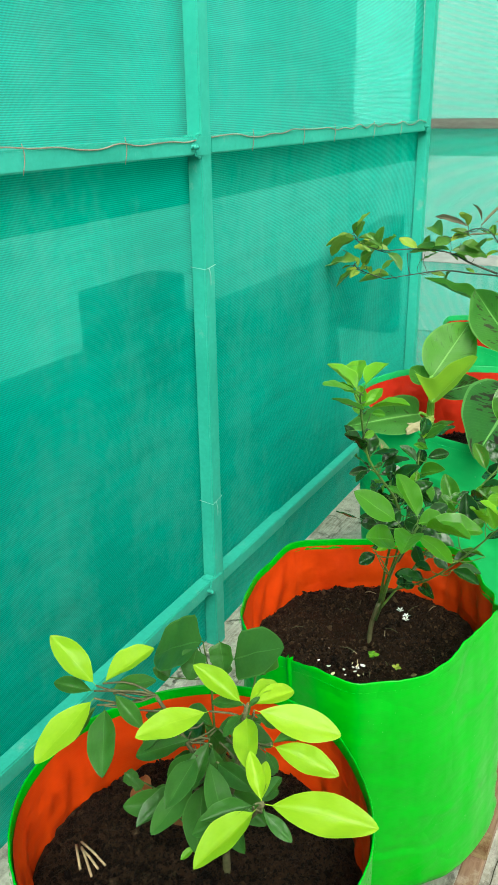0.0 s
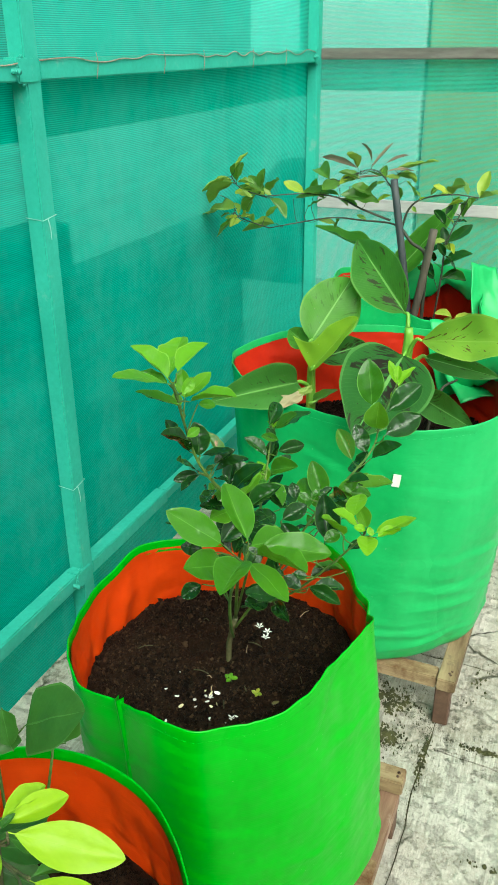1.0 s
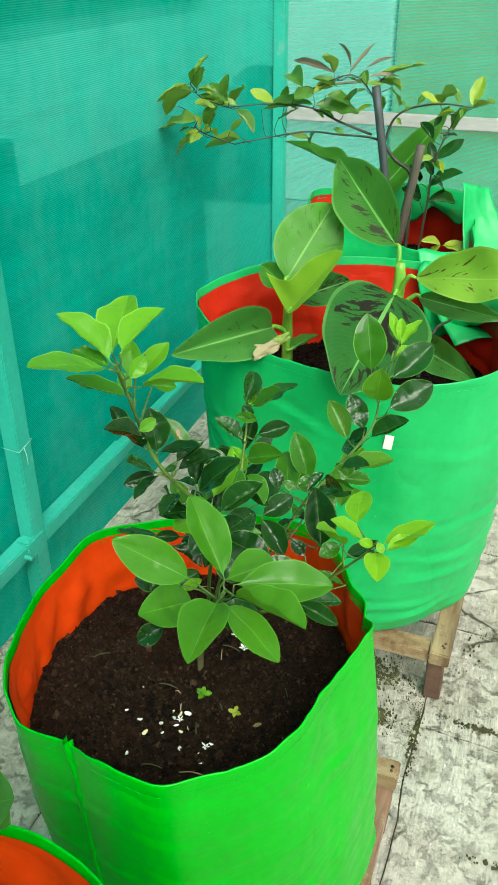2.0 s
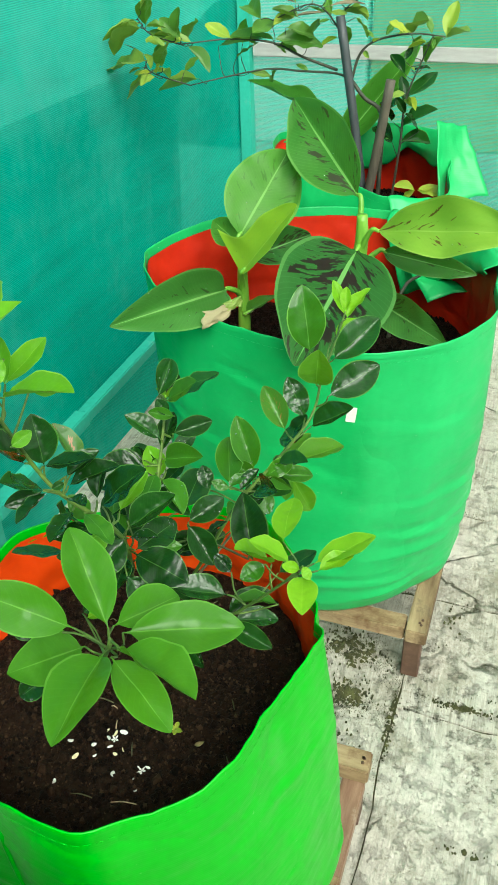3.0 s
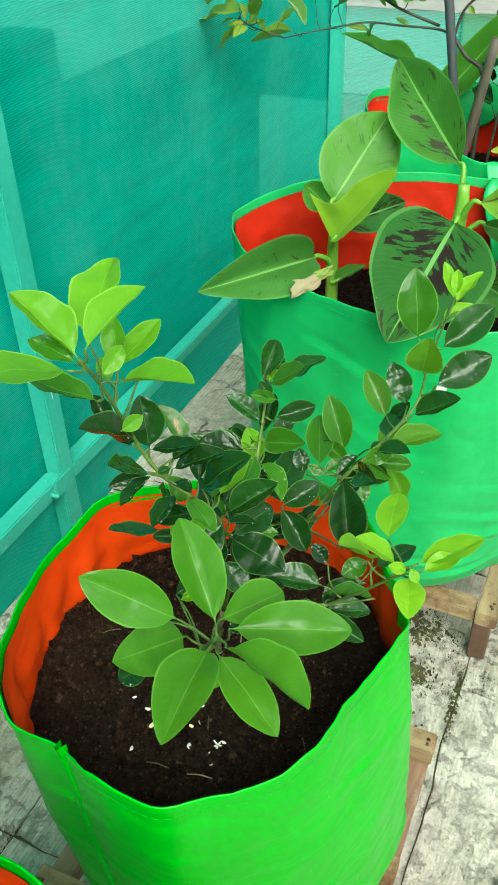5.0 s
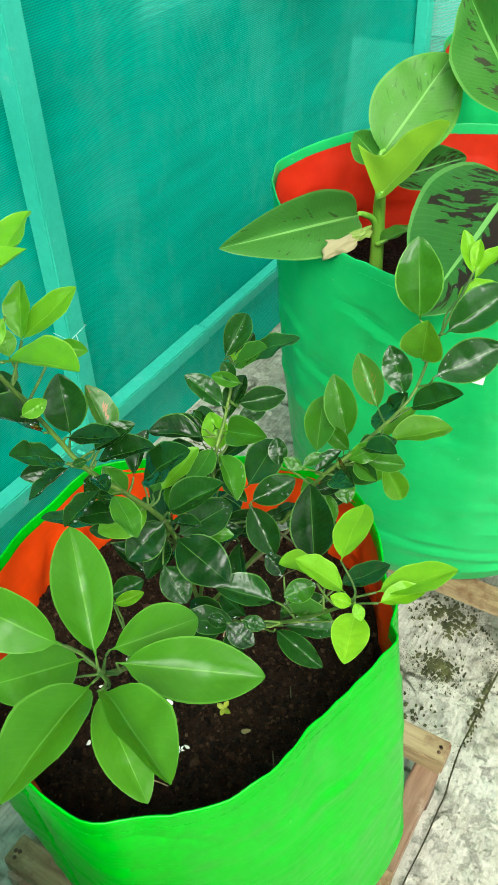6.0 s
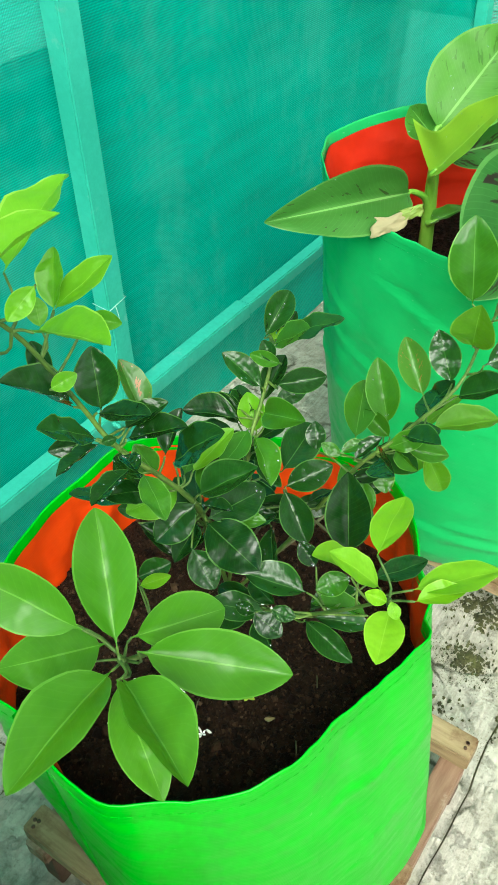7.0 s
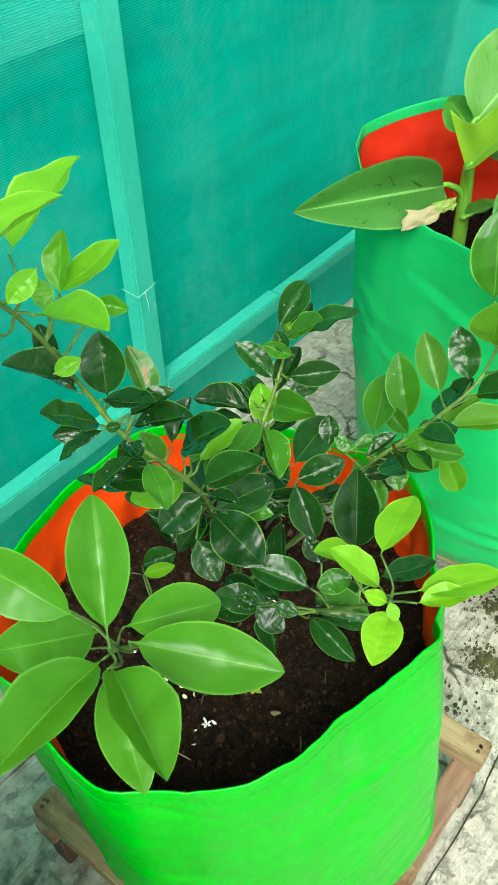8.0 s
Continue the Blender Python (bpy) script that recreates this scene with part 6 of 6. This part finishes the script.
leaf(lemon, "plain", (-0.385, 2.830, 1.003), (-0.403, 2.840, 1.040), 0.46, 17)
leaf(lemon, "yel", (-0.358, 2.852, 0.996), (-0.344, 2.890, 1.062), 0.46, -17)
leaf(lemon, "tip", (-0.364, 2.897, 0.986), (-0.305, 2.828, 1.010), 0.40, -18)
leaf(lemon, "plain", (-0.399, 2.859, 0.935), (-0.363, 2.844, 0.997), 0.46, 2)
leaf(lemon, "plain", (-0.430, 2.900, 0.941), (-0.415, 2.881, 0.992), 0.46, -25)
leaf(lemon, "deep", (-0.443, 2.841, 0.947), (-0.431, 2.864, 0.972), 0.46, -1)
leaf(lemon, "deep", (-0.432, 2.882, 0.918), (-0.386, 2.858, 0.928), 0.46, -21)
leaf(lemon, "deep", (-0.427, 2.835, 0.872), (-0.375, 2.895, 0.915), 0.46, -7)
leaf(lemon, "deep", (-0.442, 2.887, 0.844), (-0.460, 2.909, 0.900), 0.46, 6)
leaf(lemon, "deep", (-0.452, 2.878, 0.788), (-0.362, 2.871, 0.838), 0.46, -9)
leaf(lemon, "deep", (-0.474, 2.901, 0.798), (-0.498, 2.857, 0.849), 0.46, 21)
leaf(lemon, "deep", (-0.442, 2.841, 0.770), (-0.377, 2.897, 0.754), 0.46, 14)
leaf(lemon, "deep", (-0.464, 2.871, 0.756), (-0.492, 2.854, 0.785), 0.46, -18)
leaf(lemon, "deep", (-0.490, 2.887, 0.824), (-0.444, 2.846, 0.861), 0.46, 8)
leaf(lemon, "deep", (-0.429, 2.823, 0.835), (-0.455, 2.818, 0.873), 0.46, -18)
leaf(lemon, "deep", (-0.504, 2.851, 0.798), (-0.449, 2.788, 0.785), 0.46, 20)
leaf(lemon, "deep", (-0.441, 2.847, 0.916), (-0.481, 2.868, 0.953), 0.46, -7)
leaf(lemon, "deep", (-0.402, 2.872, 0.786), (-0.428, 2.819, 0.836), 0.46, -5)
rnd = random.Random(31)
for k in range(46):
    path = rnd.choice(lpaths[1:])
    q = path[rnd.randrange(len(path) // 3, len(path))]
    a = rnd.uniform(0, 6.283)
    d = Vector((math.cos(a), 0.7 * math.sin(a), rnd.uniform(-0.7, 0.6))).normalized()
    b = q + d * rnd.uniform(0.004, 0.010)
    leaf(lemon, rnd.choice(("tip", "tip", "tip", "plain", "plain", "yel")), b, b + d * rnd.uniform(0.028, 0.055), rnd.uniform(0.26, 0.44), rnd.uniform(-40, 40))
link_leaves(lemon, lpaths, M_TWIG_DARK, 0.0009)

for name, a, b, r, mat, label in (
        ("plant_stake", (-0.492, 2.80, 0.50), (-0.585, 2.80, 1.040), 0.0105, M_STAKE, "dark grey weathered stake stuck in the soil"),
        ("plant_stake", (-0.527, 2.79, 0.50), (-0.458, 2.77, 0.918), 0.0110, M_STAKE_BROWN, "brown cut cane stake stuck in the soil")):
    st = part(name, tube_bm(curve_pts([a, [(p + q) / 2 + 0.002 for p, q in zip(a, b)], b], 8), r, 10), mat)
    tagged(st, label, "stake", "stakes of the lemon")

seedling = base_empty("pale_seedling", (-0.41, 2.70, 0.57))
tagged(seedling, "pale yellow seedling at the foot of the lemon", "plant")
stem(seedling, "stalk", [(-0.41, 2.70, 0.57), (-0.412, 2.71, 0.63), (-0.410, 2.72, 0.675)], 0.0018, 0.0012, M_STEM_GREEN)
leaf(seedling, "yel", (-0.377, 2.720, 0.695), (-0.427, 2.720, 0.700), 0.50, 0)
leaf(seedling, "yel", (-0.377, 2.720, 0.695), (-0.406, 2.720, 0.670), 0.50, 0)
leaf(seedling, "yel", (-0.374, 2.720, 0.695), (-0.306, 2.720, 0.690), 0.50, 0)
leaf(seedling, "yel", (-0.371, 2.720, 0.698), (-0.335, 2.720, 0.706), 0.50, 0)

# sapling and weeds in the nearest bag
sapling = base_empty("sapling", (-0.43, 0.83, 0.49))
tagged(sapling, "young sapling with pale lime whorls of narrow leaves", "plant")
spaths = []
grow(sapling, spaths, [(-0.43, 0.83, 0.485), (-0.428, 0.825, 0.56), (-0.42, 0.815, 0.64)], 0.0055, 0.0045, M_BARK)
grow(sapling, spaths, [(-0.42, 0.815, 0.64), (-0.455, 0.81, 0.72), (-0.5, 0.8, 0.8)], 0.0036, 0.0022, M_BARK)
grow(sapling, spaths, [(-0.42, 0.815, 0.64), (-0.4, 0.81, 0.74), (-0.384, 0.803, 0.825)], 0.004, 0.0024, M_BARK)
grow(sapling, spaths, [(-0.43, 0.825, 0.57), (-0.38, 0.77, 0.68), (-0.322, 0.722, 0.793)], 0.0034, 0.0022, M_BARK)
leaf(sapling, "pale", (-0.557, 0.766, 0.817), (-0.610, 0.759, 0.871), 0.40, 7, "sapling")
leaf(sapling, "pale", (-0.552, 0.772, 0.817), (-0.532, 0.845, 0.825), 0.40, -5, "sapling")
leaf(sapling, "pale", (-0.554, 0.758, 0.806), (-0.558, 0.663, 0.789), 0.40, 2, "sapling")
leaf(sapling, "dull", (-0.542, 0.761, 0.798), (-0.501, 0.699, 0.765), 0.40, -3, "sapling")
leaf(sapling, "dull", (-0.539, 0.774, 0.807), (-0.501, 0.772, 0.775), 0.40, -3, "sapling")
leaf(sapling, "dull", (-0.557, 0.762, 0.812), (-0.603, 0.749, 0.816), 0.40, -8, "sapling")
leaf(sapling, "dull", (-0.543, 0.774, 0.811), (-0.514, 0.822, 0.801), 0.40, -8, "sapling")
leaf(sapling, "dull", (-0.549, 0.756, 0.800), (-0.557, 0.713, 0.775), 0.40, 7, "sapling")
leaf(sapling, "pale", (-0.388, 0.804, 0.828), (-0.445, 0.797, 0.863), 0.38, 5, "sapling")
leaf(sapling, "pale", (-0.376, 0.806, 0.823), (-0.287, 0.834, 0.803), 0.38, 5, "sapling")
leaf(sapling, "pale", (-0.381, 0.799, 0.819), (-0.344, 0.735, 0.815), 0.38, 5, "sapling")
leaf(sapling, "pale", (-0.382, 0.806, 0.827), (-0.353, 0.856, 0.821), 0.38, 7, "sapling")
leaf(sapling, "pale", (-0.384, 0.807, 0.829), (-0.373, 0.853, 0.827), 0.38, -5, "sapling")
leaf(sapling, "pale", (-0.417, 0.781, 0.824), (-0.461, 0.709, 0.827), 0.38, 1, "sapling")
leaf(sapling, "pale", (-0.349, 0.793, 0.797), (-0.275, 0.801, 0.782), 0.38, -0, "sapling")
leaf(sapling, "dull", (-0.385, 0.804, 0.827), (-0.425, 0.801, 0.818), 0.38, 1, "sapling")
leaf(sapling, "dull", (-0.385, 0.798, 0.821), (-0.404, 0.787, 0.791), 0.38, 7, "sapling")
leaf(sapling, "dull", (-0.375, 0.804, 0.820), (-0.356, 0.820, 0.797), 0.38, 4, "sapling")
leaf(sapling, "dull", (-0.382, 0.804, 0.825), (-0.374, 0.816, 0.834), 0.38, 7, "sapling")
leaf(sapling, "dull", (-0.349, 0.794, 0.799), (-0.328, 0.826, 0.792), 0.38, -6, "sapling")
leaf(sapling, "dull", (-0.353, 0.787, 0.794), (-0.341, 0.791, 0.765), 0.38, 2, "sapling")
leaf(sapling, "pale", (-0.320, 0.723, 0.793), (-0.214, 0.751, 0.788), 0.36, 3, "sapling")
leaf(sapling, "pale", (-0.326, 0.716, 0.790), (-0.347, 0.635, 0.783), 0.36, 4, "sapling")
leaf(sapling, "dull", (-0.321, 0.718, 0.790), (-0.286, 0.713, 0.771), 0.36, 2, "sapling")
leaf(sapling, "pale", (-0.324, 0.723, 0.794), (-0.348, 0.745, 0.829), 0.36, 5, "sapling")
leaf(sapling, "dull", (-0.323, 0.724, 0.795), (-0.320, 0.758, 0.797), 0.36, -3, "sapling")
leaf(sapling, "dull", (-0.329, 0.718, 0.793), (-0.368, 0.682, 0.786), 0.36, 7, "sapling")
leaf(sapling, "pale", (-0.324, 0.723, 0.795), (-0.338, 0.760, 0.808), 0.36, -2, "sapling")
leaf(sapling, "dull", (-0.329, 0.716, 0.792), (-0.378, 0.681, 0.764), 0.36, 2, "sapling")
leaf(sapling, "dull", (-0.440, 0.817, 0.749), (-0.439, 0.775, 0.710), 0.40, 6, "sapling")
leaf(sapling, "dull", (-0.436, 0.815, 0.744), (-0.413, 0.798, 0.686), 0.40, 3, "sapling")
leaf(sapling, "dull", (-0.457, 0.807, 0.750), (-0.517, 0.777, 0.723), 0.40, -3, "sapling")
leaf(sapling, "dull", (-0.448, 0.803, 0.740), (-0.475, 0.782, 0.696), 0.40, -4, "sapling")
leaf(sapling, "dull", (-0.445, 0.772, 0.711), (-0.477, 0.829, 0.707), 0.40, -3, "sapling")
leaf(sapling, "dull", (-0.437, 0.777, 0.710), (-0.454, 0.828, 0.692), 0.40, 2, "sapling")
leaf(sapling, "dull", (-0.481, 0.796, 0.757), (-0.523, 0.796, 0.714), 0.40, 8, "sapling")
leaf(sapling, "dull", (-0.452, 0.823, 0.763), (-0.440, 0.851, 0.705), 0.40, 6, "sapling")
leaf(sapling, "dull", (-0.424, 0.826, 0.748), (-0.413, 0.873, 0.698), 0.40, -2, "sapling")
leaf(sapling, "bright", (-0.415, 0.740, 0.673), (-0.423, 0.722, 0.666), 0.40, -2, "sapling")
leaf(sapling, "dull", (-0.439, 0.827, 0.758), (-0.494, 0.851, 0.743), 0.40, 5, "sapling")
low = random.Random(41)
for k in range(20):
    turn, rise = k * 2.4, low.uniform(0.655, 0.765)
    at_stem = Vector((-0.445 + 0.018 * math.cos(turn), 0.812 + 0.018 * math.sin(turn), rise))
    reach = low.uniform(0.055, 0.085)
    leaf(sapling, "dull", at_stem, at_stem + Vector((math.cos(turn) * reach, math.sin(turn) * reach, low.uniform(-0.045, 0.0))), low.uniform(0.34, 0.44), low.uniform(-20, 20), "sapling")
link_leaves(sapling, spaths, M_BARK, 0.0012)
weed = base_empty("weed", (-0.47, 0.93, 0.49))
tagged(weed, "leafy green weed with rounded leaves behind the sapling", "plant")
wpaths = []
for pts in ([(-0.47, 0.93, 0.485), (-0.475, 0.95, 0.60), (-0.465, 0.975, 0.72)], [(-0.47, 0.93, 0.485), (-0.50, 0.93, 0.60), (-0.52, 0.95, 0.72)], [(-0.47, 0.90, 0.485), (-0.47, 0.84, 0.56), (-0.46, 0.80, 0.62)]):
    ob, pp = stem(weed, "stalk", pts, 0.0026, 0.0014, M_STEM_GREEN)
    wpaths.append(pp)
leaf(weed, "dull", (-0.510, 0.953, 0.734), (-0.514, 0.968, 0.755), 0.80, 1, "weed")
leaf(weed, "dull", (-0.557, 0.909, 0.729), (-0.578, 0.902, 0.741), 0.80, 4, "weed")
leaf(weed, "dull", (-0.540, 0.953, 0.760), (-0.551, 0.958, 0.776), 0.70, 2, "weed")
leaf(weed, "dull", (-0.497, 0.951, 0.722), (-0.516, 0.957, 0.743), 0.90, -3, "weed")
leaf(weed, "dull", (-0.452, 0.979, 0.724), (-0.467, 1.000, 0.759), 0.80, 9, "weed")
leaf(weed, "dull", (-0.485, 0.824, 0.655), (-0.494, 0.793, 0.634), 0.80, 0, "weed")
leaf(weed, "dull", (-0.497, 0.812, 0.652), (-0.494, 0.787, 0.630), 0.80, 0, "weed")
leaf(weed, "dull", (-0.525, 0.792, 0.656), (-0.537, 0.794, 0.667), 0.80, 0, "weed")
leaf(weed, "dull", (-0.548, 0.791, 0.673), (-0.530, 0.794, 0.661), 0.80, 0, "weed")
leaf(weed, "dull", (-0.499, 0.975, 0.734), (-0.431, 0.990, 0.766), 0.95, -6, "weed")
leaf(weed, "dull", (-0.517, 0.930, 0.785), (-0.591, 0.925, 0.742), 0.90, 8, "weed")
leaf(weed, "dull", (-0.507, 0.955, 0.773), (-0.495, 0.945, 0.736), 0.75, 4, "weed")
leaf(weed, "dull", (-0.520, 0.920, 0.780), (-0.521, 0.900, 0.744), 0.80, -5, "weed")
link_leaves(weed, wpaths, M_STEM_GREEN, 0.0009)

# paper tag stitched to the banana bag
bm = box_bm((-0.0075, -0.0006, -0.014), (0.0075, 0.0006, 0.014), 0.0004)
bmesh.ops.transform(bm, matrix=pose(-0.315, bag_b(144 * 297 / 360, 0.823).y - 0.0035, 0.622, 4, 6, 12), verts=bm.verts[:])
tagged(part("paper_tag", bm, M_WHITE, smooth=False), "small blank white tag stitched to the banana bag", "tag")


def litter(name, kind, base, tip, width, label):
    """A fallen leaf lying on the soil."""
    e = base_empty(name, base)
    leaf(e, kind, base, tip, width, 12)
    tagged(e, label, "leaf", "fallen leaves on the soil")


litter("fallen_leaf", "rust", (-0.603, 0.880, 0.556), (-0.560, 0.857, 0.566), 0.75, "rust brown fallen leaf on the soil")
litter("fallen_leaf", "rust", (-0.545, 0.873, 0.552), (-0.498, 0.846, 0.562), 0.5, "rust brown narrow fallen leaf on the soil")
litter("fallen_leaf", "dry_pale", (-0.350, 1.304, 0.533), (-0.340, 1.309, 0.537), 0.4, "pale dry leaf scrap on the soil")
litter("fallen_leaf", "dry_pale", (-0.300, 2.02, 0.582), (-0.280, 2.01, 0.589), 0.4, "pale dry leaf scrap in the banana bag")
rnd = random.Random(5)
straw = bmesh.new()
for k in range(4):
    p = Vector((-0.612 + rnd.uniform(-0.012, 0.012), 0.765 + rnd.uniform(-0.006, 0.006), 0.552 + k * 0.0008))
    d = Vector((0.05 + rnd.uniform(-0.022, 0.022), -0.030 + rnd.uniform(-0.012, 0.012), rnd.uniform(-0.003, 0.004)))
    tube_bm([p, p + d * 0.4 + Vector((0, 0, 0.003)), p + d * 0.8], 0.0017, 5, straw)
tagged(part("straw_tuft", straw, M_STRAW), "dry yellowish straw tuft on the soil", "straw")
for k in range(16):
    a, r = rnd.uniform(0, 6.28), rnd.uniform(0.03, 0.17)
    p = Vector((-0.45 + r * math.cos(a), 1.36 + r * math.sin(a), 0.531))
    a2 = rnd.uniform(0, 6.28)
    q = p + Vector((math.cos(a2), math.sin(a2), 0)) * rnd.uniform(0.008, 0.028)
    tagged(part("twig_scrap", tube_bm(curve_pts([p, (p + q) / 2 + Vector((0, 0, 0.003)), q], 4), 0.0007, 5), M_STRAW if k % 3 == 0 else M_BARK), "thin dry twig scrap lying on the soil", "twig", "twig scraps on the soil")
tagged(part("bare_twig", tube_bm(curve_pts([(-0.335, 2.20, 0.52), (-0.315, 2.25, 0.655), (-0.285, 2.30, 0.675)], 8), [0.0042 - 0.0002 * i for i in range(9)], 8), M_TWIG_DARK), "dark bare twig stuck in the banana bag", "twig")


# ---- terrace slabs ----
def slabs():
    """Concrete slabs with worn, broken edges and mossy joints; the joint lines follow the paving."""
    moss = bmesh.new()
    xs = [-1.25, -0.80, -0.50, -0.198, 0.10, 0.40, 0.70, 1.0, 1.4, 1.9]
    ys = [-0.8, -0.3, 0.05, 0.37, 0.67, 0.97, 1.27, 1.835, 2.14, 2.44, 2.74, 3.04, 3.34, 3.7]
    for i in range(len(xs) - 1):
        for j in range(len(ys) - 1):
            if xs[i] < -0.2 and j % 2:
                continue
            rnd = random.Random(i * 57 + j)
            x0, x1, y0 = xs[i], xs[i + 1], ys[j]
            y1 = ys[min(j + 2, len(ys) - 1)] if x0 < -0.2 else ys[j + 1]
            g = 0.0010
            pts = []
            n = 30
            corners = [(x0 + g, y0 + g), (x1 - g, y0 + g), (x1 - g, y1 - g), (x0 + g, y1 - g)]
            for c in range(4):
                a, b = corners[c], corners[(c + 1) % 4]
                for k in range(n):
                    t = k / n
                    px, py = a[0] + (b[0] - a[0]) * t, a[1] + (b[1] - a[1]) * t
                    # the joints wander alike on both sides; here and there an edge has crumbled
                    cx, cy = (x0 + x1) / 2, (y0 + y1) / 2
                    d = math.hypot(px - cx, py - cy)
                    w = -0.010 * max(0.0, noise.noise((px * 16, py * 16, i + j * 3.3)) - 0.25) - 0.002 * max(0.0, noise.noise((px * 60, py * 60, i * 2.1 + j)))
                    wx = 0.006 * noise.noise((px * 7, py * 7, 1.5)) + 0.003 * noise.noise((px * 25, py * 25, 4.5))
                    wy = 0.006 * noise.noise((px * 7, py * 7, 8.5)) + 0.003 * noise.noise((px * 25, py * 25, 9.5))
                    pts.append((px + wx + (px - cx) / d * w, py + wy + (py - cy) / d * w))
            bm = bmesh.new()
            cx, cy = (x0 + x1) / 2, (y0 + y1) / 2
            lift = rnd.uniform(-0.002, 0.001)
            ring = lambda f, z: [bm.verts.new((cx + (x - cx) * f, cy + (y - cy) * f, z)) for x, y in pts]
            r0, r1, r2 = ring(1.0, -0.012), ring(1.0, lift - 0.002), ring(0.996, lift)
            for p, q in ((r0, r1), (r1, r2)):
                for k in range(len(pts)):
                    bm.faces.new((p[k], p[(k + 1) % len(pts)], q[(k + 1) % len(pts)], q[k]))
            bm.faces.new(r2)
            part("slab", bm, M_CONCRETE, ground, smooth=False)
            # moss and grit gathered along two sides of the slab
            for (ax, ay), (bx, by) in ((corners[0], corners[1]), (corners[0], corners[3])):
                span = math.hypot(bx - ax, by - ay)
                for k in range(int(span * 1100)):
                    f = rnd.random()
                    qx, qy = ax + (bx - ax) * f, ay + (by - ay) * f
                    if noise.noise((qx * 5, qy * 5, 12)) + 0.35 * noise.noise((qx * 20, qy * 20, 2)) < 0.06:
                        continue
                    spread = abs(rnd.gauss(0, 0.004 + 0.012 * max(0.0, noise.noise((qx * 3, qy * 3, 5)))))
                    qx, qy = qx + rnd.gauss(0, 1) * spread, qy + rnd.gauss(0, 1) * spread
                    r = rnd.uniform(0.0006, 0.0020)
                    v = [moss.verts.new((qx + r * rnd.uniform(0.6, 1.4) * math.cos(c), qy + r * rnd.uniform(0.6, 1.4) * math.sin(c), -0.0035)) for c in (0.3, 1.5, 2.8, 4.0, 5.3)]
                    tip = moss.verts.new((qx, qy, 0.0012 + r * rnd.uniform(0.1, 0.4)))
                    for c in range(5):
                        moss.faces.new((v[c], v[(c + 1) % 5], tip))
    rnd = random.Random(99)
    patches = [(-0.31, 1.95, 0.06, 0.04, 1300), (-0.29, 1.84, 0.035, 0.026, 900), (-0.20, 1.80, 0.007, 0.07, 420), (-0.08, 1.872, 0.05, 0.007, 520), (0.0, 1.935, 0.008, 0.040, 300)]
    patches += [(0.02, 1.90, 0.04, 0.008, 160), (-0.13, 2.08, 0.02, 0.06, 120), (-0.03, 1.59, 0.030, 0.006, 110), (-0.30, 1.72, 0.04, 0.04, 300)]
    for px, py, sx, sy, count in patches:
        for k in range(count // 5):
            qx, qy = rnd.gauss(px, sx * 0.8), rnd.gauss(py, sy * 0.8)
            r = rnd.uniform(0.004, 0.012) / (1 + 0.9 * (((qx - px) / sx) ** 2 + ((qy - py) / sy) ** 2))
            hub = moss.verts.new((qx, qy, rnd.uniform(0.004, 0.008)))
            ring = []
            for c in range(18):
                f = r * (0.75 + 0.8 * noise.noise((math.cos(c * 0.349) * 1.6 + qx * 40, math.sin(c * 0.349) * 1.6, qy * 40)))
                ring.append(moss.verts.new((qx + f * math.cos(c * 0.349), qy + f * math.sin(c * 0.349), -0.0035)))
            for c in range(18):
                moss.faces.new((ring[c], ring[(c + 1) % 18], hub))
        for k in range(count * 2):
            qx, qy = rnd.gauss(px, sx), rnd.gauss(py, sy)
            if noise.noise((qx * 14, qy * 14, 4)) < -0.05:
                continue
            r = rnd.uniform(0.0006, 0.0018)
            v = [moss.verts.new((qx + r * rnd.uniform(0.6, 1.4) * math.cos(c), qy + r * rnd.uniform(0.6, 1.4) * math.sin(c), -0.0035)) for c in (0.3, 1.5, 2.8, 4.0, 5.3)]
            tip = moss.verts.new((qx, qy, 0.0012 + r * rnd.uniform(0.1, 0.4)))
            for c in range(5):
                moss.faces.new((v[c], v[(c + 1) % 5], tip))
    tagged(part("joint_moss", moss, M_MOSS, ground), "dark green moss and grit in the joints", kind="stuff")


bed = bmesh.new()
bmesh.ops.create_grid(bed, x_segments=1, y_segments=1, size=0.5, matrix=pose(0.325, 1.45, -0.0035) @ Matrix.Diagonal((3.13, 4.48, 1, 1)))
part("joint_dirt", bed, M_JOINT, ground, "dark mossy dirt in the joints", smooth=False)
slabs()
